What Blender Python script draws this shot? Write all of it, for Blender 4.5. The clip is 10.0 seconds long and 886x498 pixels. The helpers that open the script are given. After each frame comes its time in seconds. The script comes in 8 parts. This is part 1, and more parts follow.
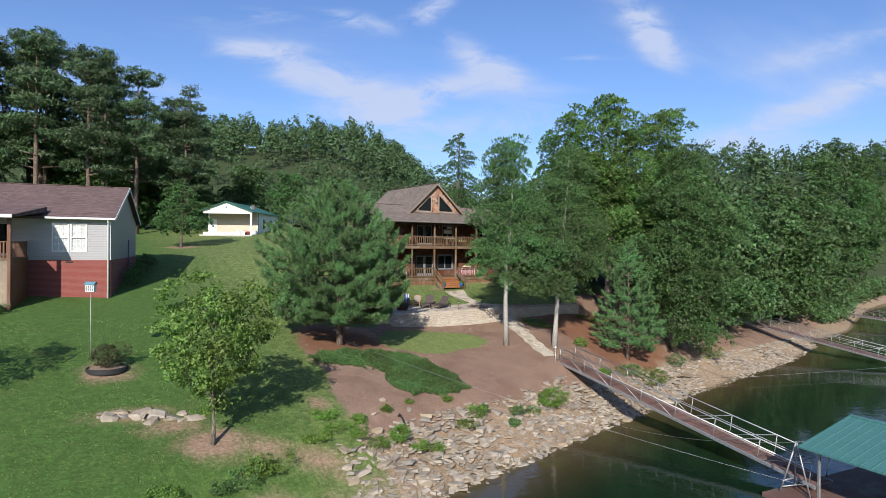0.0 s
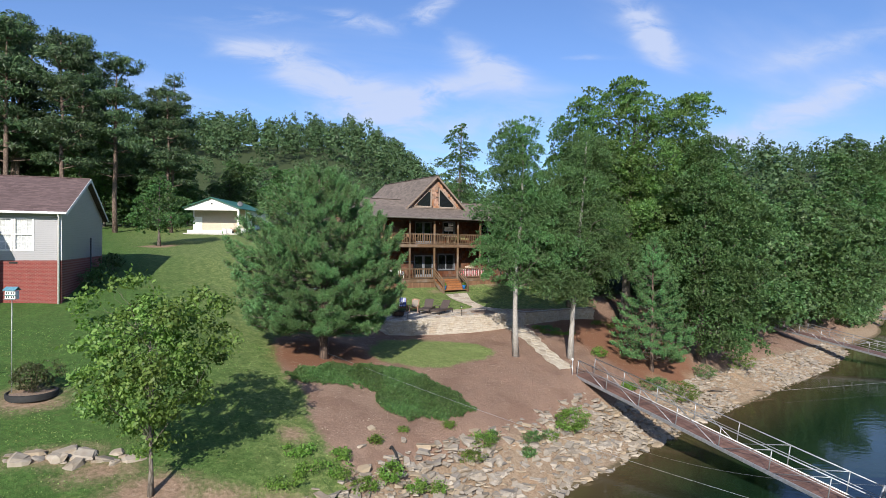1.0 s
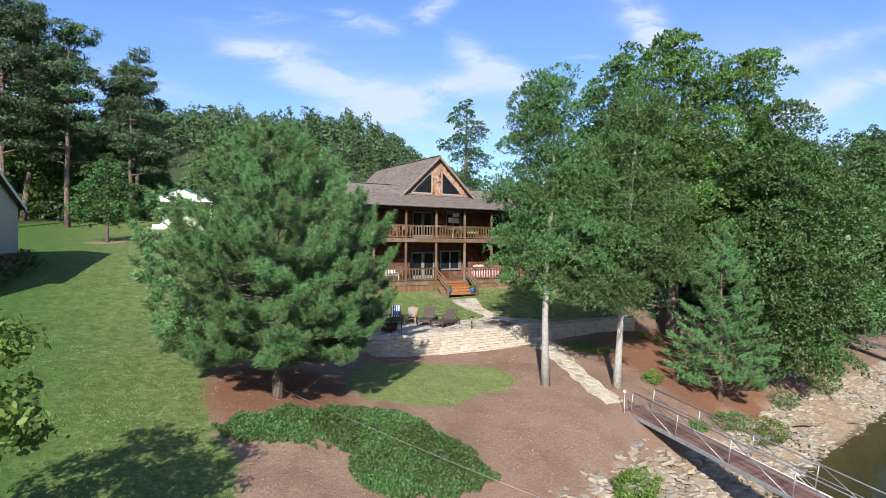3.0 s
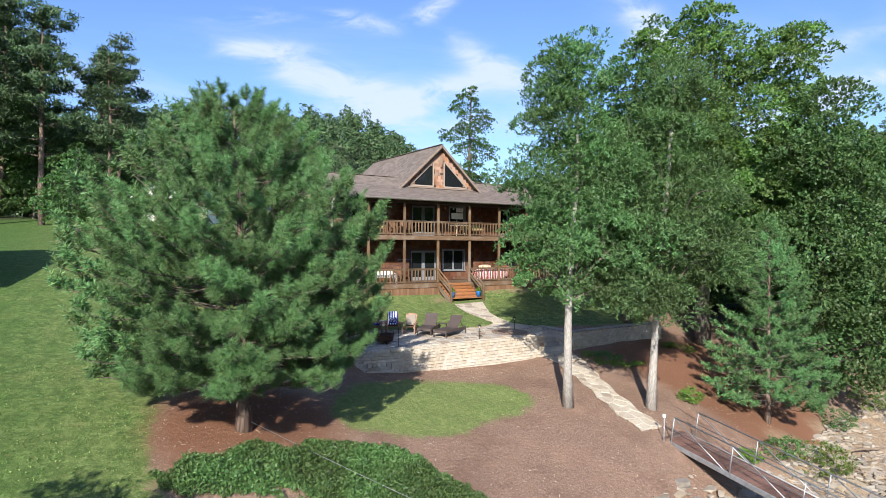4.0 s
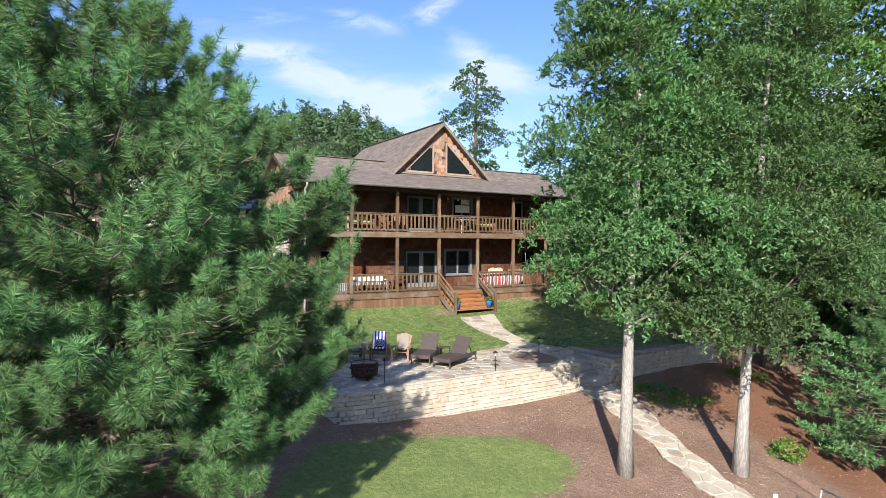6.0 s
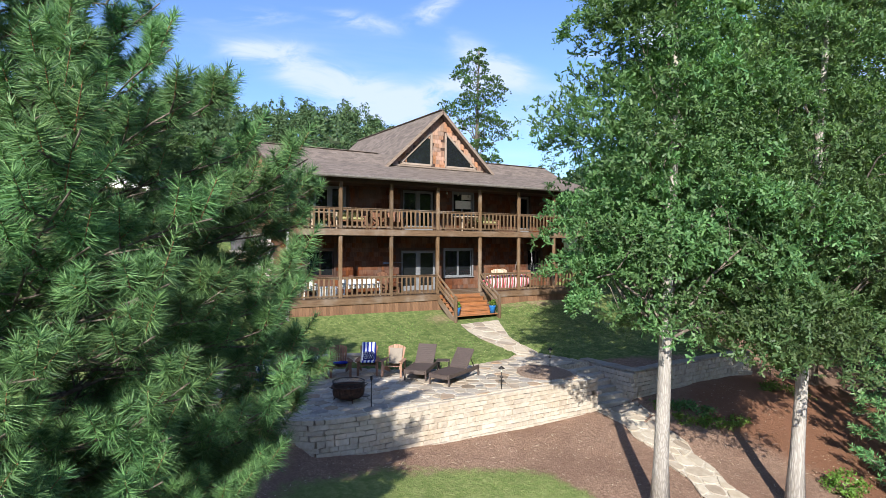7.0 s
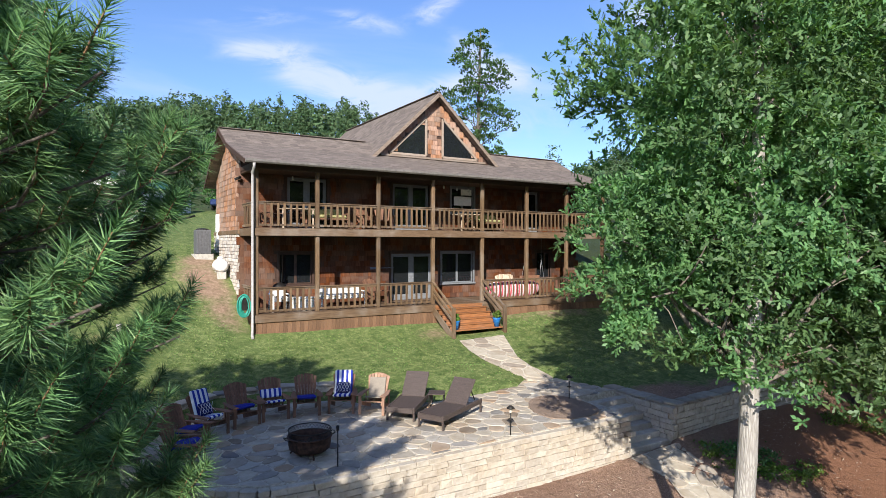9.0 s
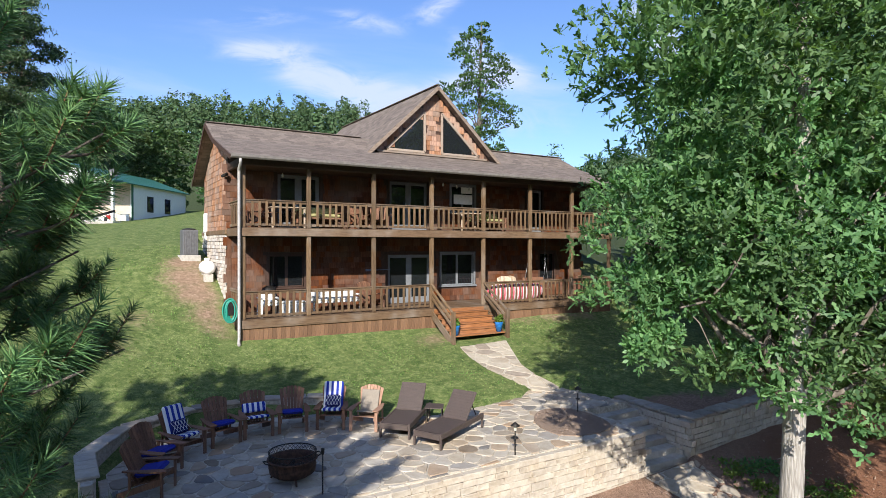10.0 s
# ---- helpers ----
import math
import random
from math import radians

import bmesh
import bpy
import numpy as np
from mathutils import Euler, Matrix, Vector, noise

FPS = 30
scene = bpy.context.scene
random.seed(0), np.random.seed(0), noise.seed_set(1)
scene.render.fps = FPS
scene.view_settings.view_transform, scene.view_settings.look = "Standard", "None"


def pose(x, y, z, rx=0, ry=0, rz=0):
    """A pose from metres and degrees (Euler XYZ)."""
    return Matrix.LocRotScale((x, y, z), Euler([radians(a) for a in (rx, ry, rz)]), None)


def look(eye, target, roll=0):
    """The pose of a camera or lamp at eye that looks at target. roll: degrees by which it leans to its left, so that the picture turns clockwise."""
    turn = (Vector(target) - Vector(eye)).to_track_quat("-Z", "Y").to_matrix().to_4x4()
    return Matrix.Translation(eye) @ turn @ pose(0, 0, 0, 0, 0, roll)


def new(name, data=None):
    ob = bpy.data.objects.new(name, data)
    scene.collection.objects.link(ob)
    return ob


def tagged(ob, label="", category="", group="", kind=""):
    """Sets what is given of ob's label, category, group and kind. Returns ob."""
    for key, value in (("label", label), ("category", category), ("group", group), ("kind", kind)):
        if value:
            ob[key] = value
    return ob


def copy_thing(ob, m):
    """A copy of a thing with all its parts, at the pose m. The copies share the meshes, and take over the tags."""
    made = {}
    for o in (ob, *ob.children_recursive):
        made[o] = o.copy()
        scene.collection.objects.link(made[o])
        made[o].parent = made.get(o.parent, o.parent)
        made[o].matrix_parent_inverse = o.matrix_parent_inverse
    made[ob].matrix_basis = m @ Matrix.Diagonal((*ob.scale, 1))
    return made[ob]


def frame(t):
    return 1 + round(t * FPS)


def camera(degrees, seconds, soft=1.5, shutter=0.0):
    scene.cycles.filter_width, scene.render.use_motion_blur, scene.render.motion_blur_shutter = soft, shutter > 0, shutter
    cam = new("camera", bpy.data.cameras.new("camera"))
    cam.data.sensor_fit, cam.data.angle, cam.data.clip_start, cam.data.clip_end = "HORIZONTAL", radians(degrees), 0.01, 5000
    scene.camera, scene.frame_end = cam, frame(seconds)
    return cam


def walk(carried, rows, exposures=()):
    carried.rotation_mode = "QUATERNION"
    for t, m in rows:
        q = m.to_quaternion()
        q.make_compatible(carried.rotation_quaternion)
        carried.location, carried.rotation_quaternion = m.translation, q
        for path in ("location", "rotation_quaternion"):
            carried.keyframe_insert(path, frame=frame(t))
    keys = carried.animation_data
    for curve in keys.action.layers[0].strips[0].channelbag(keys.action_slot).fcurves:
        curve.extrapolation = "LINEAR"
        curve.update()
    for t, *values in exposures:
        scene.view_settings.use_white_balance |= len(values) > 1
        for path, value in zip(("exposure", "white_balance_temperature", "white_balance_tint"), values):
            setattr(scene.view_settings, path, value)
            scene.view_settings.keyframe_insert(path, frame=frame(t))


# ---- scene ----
cam = camera(73.53, 10.0, 0.75)
# seconds, eye (x, y, z), then yaw to the left of +y, pitch up and roll in degrees
PATH = [
    (0, -22.158, -48.604, 3.164, -31.868, -0.461, 0.678),
    (0.5, -20.798, -46.452, 3.087, -31.839, -0.467, 0.644),
    (1, -19.490, -44.292, 3.020, -31.809, -0.473, 0.612),
    (1.5, -18.211, -42.159, 2.901, -31.778, -0.478, 0.580),
    (2, -16.959, -40.099, 2.810, -31.747, -0.483, 0.548),
    (2.5, -15.791, -38.123, 2.714, -31.715, -0.488, 0.518),
    (4, -12.553, -32.525, 2.488, -31.616, -0.502, 0.430),
    (4.5, -11.546, -30.796, 2.474, -31.582, -0.506, 0.402),
    (5, -10.546, -29.185, 2.467, -31.547, -0.510, 0.375),
    (5.5, -9.655, -27.724, 2.455, -31.511, -0.513, 0.349),
    (7, -7.287, -24.056, 2.382, -31.401, -0.523, 0.274),
    (7.5, -6.624, -23.081, 2.403, -31.363, -0.525, 0.250),
    (8, -6.048, -22.229, 2.426, -31.325, -0.528, 0.227),
    (8.5, -5.512, -21.457, 2.445, -31.285, -0.530, 0.205),
    (9, -5.035, -20.793, 2.470, -31.246, -0.532, 0.183),
    (9.5, -4.650, -20.229, 2.485, -31.205, -0.534, 0.163),
    (10, -4.338, -19.768, 2.493, -31.164, -0.535, 0.142),
]


def aim(x, y, z, yaw, pitch, roll):
    a, b = radians(yaw), radians(pitch)
    ahead = Vector((-math.sin(a) * math.cos(b), math.cos(a) * math.cos(b), math.sin(b)))
    return look(Vector((x, y, z)), Vector((x, y, z)) + ahead, roll)


EXPOSURES = [(0, 0.45), (1.5, 0.6), (2.5, 0.75), (4.5, 0.95), (5.5, 1.0), (7.5, 0.9), (10, 0.8)]
walk(cam, [(t, aim(*row)) for t, *row in PATH], EXPOSURES)


# ---- daylight ----
world = bpy.data.worlds.new("daylight")
scene.world = world
world.use_nodes = True
wt = world.node_tree
wt.nodes.clear()
SUN_TO = Vector((0.535, 0.692, -0.485)).normalized()  # the way the sunlight goes
SUN_UP = math.asin(-SUN_TO.z)
sky = wt.nodes.new("ShaderNodeTexSky")
sky.sky_type, sky.sun_disc = "NISHITA", False
sky.sun_elevation, sky.sun_rotation = SUN_UP, math.atan2(-SUN_TO.x, -SUN_TO.y)
sky.altitude, sky.air_density, sky.dust_density, sky.ozone_density = 150, 1.0, 0.9, 3.0
# thin high cloud: stretched wisps over the blue
tc = wt.nodes.new("ShaderNodeTexCoord")
split = wt.nodes.new("ShaderNodeSeparateXYZ")
wt.links.new(tc.outputs["Generated"], split.inputs[0])


def wmath(op, a, b=0.0):
    n = wt.nodes.new("ShaderNodeMath")
    n.operation = op
    for k, v in enumerate((a, b)):
        if isinstance(v, (int, float)):
            n.inputs[k].default_value = v
        else:
            wt.links.new(v, n.inputs[k])
    return n.outputs[0]


lift = wmath("ADD", wmath("MAXIMUM", split.outputs[2], 0.0), 0.12)
flat = wt.nodes.new("ShaderNodeCombineXYZ")
wt.links.new(wmath("DIVIDE", split.outputs[0], lift), flat.inputs[0])
wt.links.new(wmath("DIVIDE", split.outputs[1], lift), flat.inputs[1])
turned = wt.nodes.new("ShaderNodeMapping")
turned.inputs["Rotation"].default_value = (0, 0, radians(38))
turned.inputs["Scale"].default_value = (0.55, 1.25, 1)
turned.inputs["Location"].default_value = (1.35, 0.4, 0)
wt.links.new(flat.outputs[0], turned.inputs[0])
wisps = wt.nodes.new("ShaderNodeTexNoise")
wisps.inputs["Scale"].default_value, wisps.inputs["Detail"].default_value = 0.95, 6
wisps.inputs["Roughness"].default_value, wisps.inputs["Distortion"].default_value = 0.52, 0.5
wt.links.new(turned.outputs[0], wisps.inputs["Vector"])
cover = wt.nodes.new("ShaderNodeMapRange")
cover.interpolation_type = "SMOOTHSTEP"
cover.inputs["From Min"].default_value, cover.inputs["From Max"].default_value = 0.40, 0.80
cover.inputs["To Max"].default_value = 0.85


def across(v):
    n = wt.nodes.new("ShaderNodeVectorMath")
    n.operation = "DOT_PRODUCT"
    wt.links.new(tc.outputs["Generated"], n.inputs[0])
    n.inputs[1].default_value = v
    return n.outputs["Value"]


# the banks of thin cloud that stand over the house: bearing, height, half width, half height, tilt
ahead = wmath("MAXIMUM", across((0.528, 0.849, 0)), 0.05)
bear, rise = wmath("DIVIDE", across((0.849, -0.528, 0)), ahead), wmath("DIVIDE", split.outputs[2], ahead)
gather = None
BANKS = [(-0.190, 0.269, 0.150, 0.030, -0.28, 1.0), (-0.013, 0.255, 0.095, 0.022, 0.29, 1.0), (0.072, 0.302, 0.070, 0.028, -0.50, 0.9), (-0.318, 0.326, 0.075, 0.016, 0.0, 0.8),
         (-0.140, 0.372, 0.062, 0.015, -0.15, 0.9), (-0.028, 0.393, 0.045, 0.020, 0.40, 0.9), (-0.337, 0.383, 0.100, 0.018, 0.0, 0.5), (0.344, 0.358, 0.050, 0.045, -0.9, 1.1),
         (0.220, 0.316, 0.060, 0.006, 0.0, 0.6), (0.587, 0.226, 0.19, 0.026, 0.41, 0.75), (0.635, 0.335, 0.13, 0.02, 0.3, 0.45), (-0.137, 0.207, 0.14, 0.022, -0.1, 0.6), (0.12, 0.205, 0.10, 0.03, 0.0, 0.5)]
for b0, r0, bw, rh, tilt, much in BANKS:
    db, dr = wmath("SUBTRACT", bear, b0), wmath("SUBTRACT", rise, r0)
    dr = wmath("SUBTRACT", dr, wmath("MULTIPLY", db, tilt))
    q = wmath("ADD", wmath("POWER", wmath("ABSOLUTE", wmath("DIVIDE", db, bw)), 2.0), wmath("POWER", wmath("ABSOLUTE", wmath("DIVIDE", dr, rh)), 2.0))
    one = wmath("MULTIPLY", wmath("POWER", 2.718, wmath("MULTIPLY", q, -1.0)), much)
    gather = one if gather is None else wmath("ADD", gather, one)
fibre = wt.nodes.new("ShaderNodeTexNoise")
fibre.inputs["Scale"].default_value, fibre.inputs["Detail"].default_value, fibre.inputs["Roughness"].default_value = 9.0, 8, 0.62
fibre.inputs["Distortion"].default_value = 0.9
stretched = wt.nodes.new("ShaderNodeCombineXYZ")
wt.links.new(bear, stretched.inputs[0])
wt.links.new(wmath("MULTIPLY", rise, 2.6), stretched.inputs[1])
wt.links.new(stretched.outputs[0], fibre.inputs["Vector"])
banked = wmath("MULTIPLY", gather, wmath("SUBTRACT", wmath("MULTIPLY", fibre.outputs[0], 2.2), 0.62))
wt.links.new(wmath("ADD", wmath("SUBTRACT", wisps.outputs[0], 0.065), wmath("MULTIPLY", banked, 0.60)), cover.inputs["Value"])
cloud = wt.nodes.new("ShaderNodeMix")
cloud.data_type = "RGBA"
cloud.inputs["B"].default_value = (5.0, 5.7, 7.6, 1)
wt.links.new(cover.outputs[0], cloud.inputs["Factor"])
tint = wt.nodes.new("ShaderNodeMix")
tint.data_type, tint.blend_type = "RGBA", "MULTIPLY"
tint.inputs["Factor"].default_value = 1.0
tint.inputs["B"].default_value = (0.97, 1.10, 1.40, 1)
wt.links.new(sky.outputs[0], tint.inputs["A"])
wt.links.new(tint.outputs["Result"], cloud.inputs["A"])
back = wt.nodes.new("ShaderNodeBackground")
back.inputs["Strength"].default_value = 0.086
wout = wt.nodes.new("ShaderNodeOutputWorld")
wt.links.new(cloud.outputs["Result"], back.inputs["Color"])
wt.links.new(back.outputs[0], wout.inputs["Surface"])

sun = new("sun", bpy.data.lights.new("sun", "SUN"))
sun.data.energy, sun.data.angle, sun.data.color = 4.8, radians(0.53), (1.0, 0.95, 0.87)
sun.matrix_world = look(-90 * SUN_TO, -89 * SUN_TO)


# ---- materials ----
class Paint:
    """A node material with a few shorthands."""

    def __init__(self, name):
        self.mat = bpy.data.materials.new(name)
        self.mat.use_nodes = True
        self.nt = self.mat.node_tree
        self.bsdf = self.nt.nodes["Principled BSDF"]
        self.out = self.nt.nodes["Material Output"]
        self.obj = self.node("TexCoord").outputs["Object"]
        self.bumped = None

    def node(self, kind, **kw):
        n = self.nt.nodes.new("ShaderNode" + kind)
        for k, v in kw.items():
            self.set(n.inputs[k.replace("_", " ")], v)
        return n

    def set(self, socket, v):
        if isinstance(v, bpy.types.NodeSocket):
            self.nt.links.new(v, socket)
        elif isinstance(v, tuple) and socket.type == "RGBA" and len(v) == 3:
            socket.default_value = (*v, 1)
        else:
            socket.default_value = v

    def place(self, scale=(1, 1, 1), turn=(0, 0, 0), coords=None):
        return self.node("Mapping", Vector=coords or self.obj, Scale=scale, Rotation=turn).outputs[0]

    def world(self):
        return self.node("NewGeometry").outputs["Position"]

    def noise(self, scale, detail=4, rough=0.55, coords=None, distort=0.0):
        return self.node("TexNoise", Vector=coords or self.obj, Scale=scale, Detail=detail, Roughness=rough, Distortion=distort).outputs[0]

    def cells(self, scale, coords=None, feature="F1", out="Distance"):
        n = self.node("TexVoronoi", Vector=coords or self.obj, Scale=scale)
        n.feature = feature
        return n.outputs[out]

    def math(self, op, a, b=0.0):
        n = self.node("Math")
        n.operation = op
        self.set(n.inputs[0], a), self.set(n.inputs[1], b)
        return n.outputs[0]

    def span(self, v, a, b, lo=0.0, hi=1.0):
        n = self.node("MapRange", Value=v)
        n.interpolation_type = "SMOOTHSTEP"
        for k, x in (("From Min", a), ("From Max", b), ("To Min", lo), ("To Max", hi)):
            n.inputs[k].default_value = x
        return n.outputs[0]

    def mix(self, f, a, b, how="MIX"):
        n = self.node("Mix")
        n.data_type, n.blend_type = "RGBA", how
        self.set(n.inputs["Factor"], f), self.set(n.inputs["A"], a), self.set(n.inputs["B"], b)
        return n.outputs["Result"]

    def ramp(self, f, *stops):
        n = self.node("ValToRGB", Fac=f)
        e = n.color_ramp.elements
        while len(e) < len(stops):
            e.new(0.5)
        for k, (at, c) in zip(e, stops):
            k.position, k.color = at, (*c, 1)
        return n.outputs[0]

    def hue(self, c, h=0.5, s=1.0, v=1.0):
        return self.node("HueSaturation", Color=c, Hue=h, Saturation=s, Value=v).outputs[0]

    def any(self):
        return self.node("ObjectInfo").outputs["Random"]

    def island(self):
        return self.node("NewGeometry").outputs["Random Per Island"]

    def attr(self, name):
        n = self.node("Attribute")
        n.attribute_name = name
        return n.outputs["Fac"]

    def bump(self, height, strength=0.4, depth=0.01):
        n = self.node("Bump", Height=height, Strength=strength, Distance=depth)
        if self.bumped:
            self.nt.links.new(self.bumped, n.inputs["Normal"])
        self.bumped = n.outputs[0]
        self.nt.links.new(self.bumped, self.bsdf.inputs["Normal"])
        return self

    def done(self, color, rough=0.7, metal=0.0, spec=0.4):
        self.set(self.bsdf.inputs["Base Color"], color)
        self.set(self.bsdf.inputs["Roughness"], rough)
        self.bsdf.inputs["Metallic"].default_value = metal
        self.bsdf.inputs["Specular IOR Level"].default_value = spec
        return self.mat

    def leafy(self, color, rough=0.55, thin=0.35, spec=0.3):
        """A thin leaf: some light comes through."""
        self.done(color, rough, 0, spec)
        t = self.node("BsdfTranslucent", Color=self.mix(1.0, color, (1.25, 1.3, 0.55), "MULTIPLY"))
        m = self.node("MixShader", Fac=thin)
        self.nt.links.new(self.bsdf.outputs[0], m.inputs[1])
        self.nt.links.new(t.outputs[0], m.inputs[2])
        self.nt.links.new(m.outputs[0], self.out.inputs["Surface"])
        return self.mat


def plain(name, color, rough=0.6, metal=0.0, wear=0.12, scale=9.0, spec=0.4, grain=0.0):
    p = Paint(name)
    n = p.noise(scale, 6)
    m = p.noise(scale * 0.13, 3)
    dark = tuple(c * (1 - 2.2 * wear) for c in color)
    light = tuple(min(1, c * (1 + 1.2 * wear)) for c in color)
    c = p.mix(p.span(n, 0.3, 0.7), dark, light)
    c = p.mix(p.span(m, 0.35, 0.75, 0.0, 0.5), c, tuple(v * (1 - wear) for v in color))
    p.bump(n, 0.25 + grain, 0.004)
    return p.done(c, p.span(n, 0.2, 0.8, rough - 0.08, rough + 0.08), metal, spec)


def wood(name, light, dark, along=(1, 1, 14), grey=0.25, rough=0.68):
    """Sawn, weathered timber; the grain runs along the axis with the small factor."""
    p = Paint(name)
    g = p.noise(5, 8, 0.65, p.place(along), 0.4)
    blot = p.noise(0.9, 4)
    c = p.ramp(g, (0.28, dark), (0.55, light), (0.8, tuple(min(1, v * 1.25) for v in light)))
    c = p.mix(p.span(blot, 0.45, 0.75, 0, grey), c, (0.30, 0.27, 0.235))
    c = p.hue(c, 0.5, 1.0, p.span(p.any(), 0, 1, 0.78, 1.18))
    p.bump(g, 0.5, 0.004)
    return p.done(c, rough, 0, 0.3)


DECK_WOOD = wood("deck_timber", (0.150, 0.094, 0.050), (0.065, 0.037, 0.020), (6, 6, 0.6), 0.35)
DECK_ALONG = wood("deck_beam", (0.128, 0.080, 0.046), (0.066, 0.039, 0.022), (0.6, 6, 6), 0.35)
SKIRT_WOOD = wood("skirt_boards", (0.185, 0.096, 0.049), (0.088, 0.043, 0.022), (6, 6, 0.7), 0.2)
STEP_WOOD = wood("stair_boards", (0.285, 0.120, 0.045), (0.14, 0.052, 0.02), (0.6, 6, 6), 0.12)
RAMP_WOOD = wood("ramp_boards", (0.17, 0.095, 0.075), (0.085, 0.048, 0.038), (0.6, 7, 7), 0.5)
CHAIR_WOOD = wood("chair_timber", (0.20, 0.098, 0.058), (0.10, 0.048, 0.03), (6, 6, 0.8), 0.15)
OLD_WOOD = wood("sun_bleached_timber", (0.36, 0.21, 0.14), (0.22, 0.11, 0.07), (6, 6, 0.8), 0.2)
PALE_WOOD = wood("pale_timber", (0.48, 0.38, 0.28), (0.32, 0.24, 0.165), (6, 6, 0.8), 0.2)


def shakes(name, lit_bleach):
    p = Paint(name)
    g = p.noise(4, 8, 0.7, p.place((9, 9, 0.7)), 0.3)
    c = p.ramp(g, *[(k, tuple(q * lit_bleach + e * (lit_bleach - 1) for q, e in zip(v, (0.0, 0.028, 0.026)))) for k, v in ((0.25, (0.075, 0.029, 0.015)), (0.5, (0.165, 0.068, 0.033)), (0.78, (0.245, 0.122, 0.064)))])
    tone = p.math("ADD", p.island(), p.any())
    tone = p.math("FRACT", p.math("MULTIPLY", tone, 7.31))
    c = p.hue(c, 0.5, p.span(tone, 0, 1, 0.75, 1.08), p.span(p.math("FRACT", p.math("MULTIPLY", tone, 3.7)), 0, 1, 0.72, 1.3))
    c = p.mix(p.span(p.noise(0.8, 4, coords=p.world()), 0.42, 0.7, 0, 0.35 if lit_bleach < 1.5 else 0.6), c, (0.20, 0.155, 0.12) if lit_bleach < 1.5 else (0.33, 0.27, 0.22))
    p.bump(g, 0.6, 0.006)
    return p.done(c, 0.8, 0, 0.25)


def roofing(name, tint, along):
    """Laid asphalt shingles: courses, staggered tabs, granules."""
    p = Paint(name)
    b = p.node("TexBrick", Vector=p.place((1, 1, 1), along), Scale=1.0, Mortar_Size=0.006)
    b.inputs["Brick Width"].default_value, b.inputs["Row Height"].default_value = 0.32, 0.145
    b.offset = 0.37
    b.inputs["Color1"].default_value, b.inputs["Color2"].default_value, b.inputs["Mortar"].default_value = (0.48, 0.47, 0.46, 1), (1.12, 1.1, 1.08, 1), (0.34, 0.33, 0.33, 1)
    fine = p.noise(130, 3, 0.7)
    blot = p.noise(0.55, 5)
    c = p.mix(1.0, tint, b.outputs["Color"], "MULTIPLY")
    c = p.mix(p.span(fine, 0.35, 0.7, 0, 0.45), c, tuple(v * 1.5 for v in tint))
    c = p.mix(p.span(blot, 0.4, 0.75, 0, 0.4), c, tuple(v * 0.75 for v in tint))
    p.bump(b.outputs["Fac"], -0.5, 0.012).bump(fine, 0.3, 0.003)
    return p.done(c, 0.92, 0, 0.2)


# one shake colour: darkened for porch shade, brightened for the sunlit, weathered gables
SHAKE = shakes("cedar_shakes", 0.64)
SUNLIT_BLEACHED_SHAKE = shakes("sunlit_bleached_shakes", 1.85)
ROOF = roofing("brown_shingles", (0.180, 0.148, 0.128), (0, 0, 0))
ROOF_TURNED = roofing("brown_shingles_cross", (0.180, 0.148, 0.128), (0, 0, radians(90)))
ROOF_NEXT = roofing("purple_brown_shingles", (0.145, 0.10, 0.095), (0, 0, 0))
FASCIA = wood("weathered_fascia", (0.26, 0.20, 0.155), (0.14, 0.10, 0.075), (0.7, 6, 6), 0.4)
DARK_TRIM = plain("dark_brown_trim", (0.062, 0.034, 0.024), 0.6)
TRIM = wood("gable_trim", (0.30, 0.235, 0.185), (0.18, 0.13, 0.095), (6, 6, 6), 0.4)
WHITE = plain("white_paint", (0.78, 0.77, 0.73), 0.45, wear=0.05)
GUTTER = plain("gutter_aluminium", (0.36, 0.34, 0.325), 0.4, 0.0, 0.08)
DARK_GUTTER = plain("brown_grey_gutter", (0.20, 0.18, 0.165), 0.45, 0.0, 0.12)
# white of the porch doors and sashes, greyed to hold the porch's shade
SHADED_WHITE = plain("porch_shaded_white", (0.19, 0.20, 0.215), 0.5, wear=0.06)


def glass():
    p = Paint("window_glass")
    n = p.noise(0.7, 2)
    p.bump(n, 0.05, 0.01)
    return p.done((0.012, 0.014, 0.016), 0.04, 0, 0.6)


GLASS = glass()


def stones(name, tones, scale=7.0, rough=0.85):
    """Rough-faced stone; each piece has its own tone."""
    p = Paint(name)
    w = p.world()
    n = p.noise(scale, 7, 0.65, w)
    s = p.noise(1.3, 4, 0.5, w)
    tone = p.math("FRACT", p.math("MULTIPLY", p.math("ADD", p.island(), p.any()), 5.77))
    k = len(tones)
    c = p.ramp(tone, *[((i + 0.5) / k, t) for i, t in enumerate(tones)])
    c = p.mix(p.span(n, 0.25, 0.75, 0, 0.55), c, p.mix(1.0, c, (0.55, 0.5, 0.45), "MULTIPLY"))
    c = p.mix(p.span(s, 0.45, 0.8, 0, 0.5), c, p.mix(1.0, c, (0.8, 0.68, 0.55), "MULTIPLY"))
    p.bump(n, 0.8, 0.02)
    return p.done(c, rough, 0, 0.25)


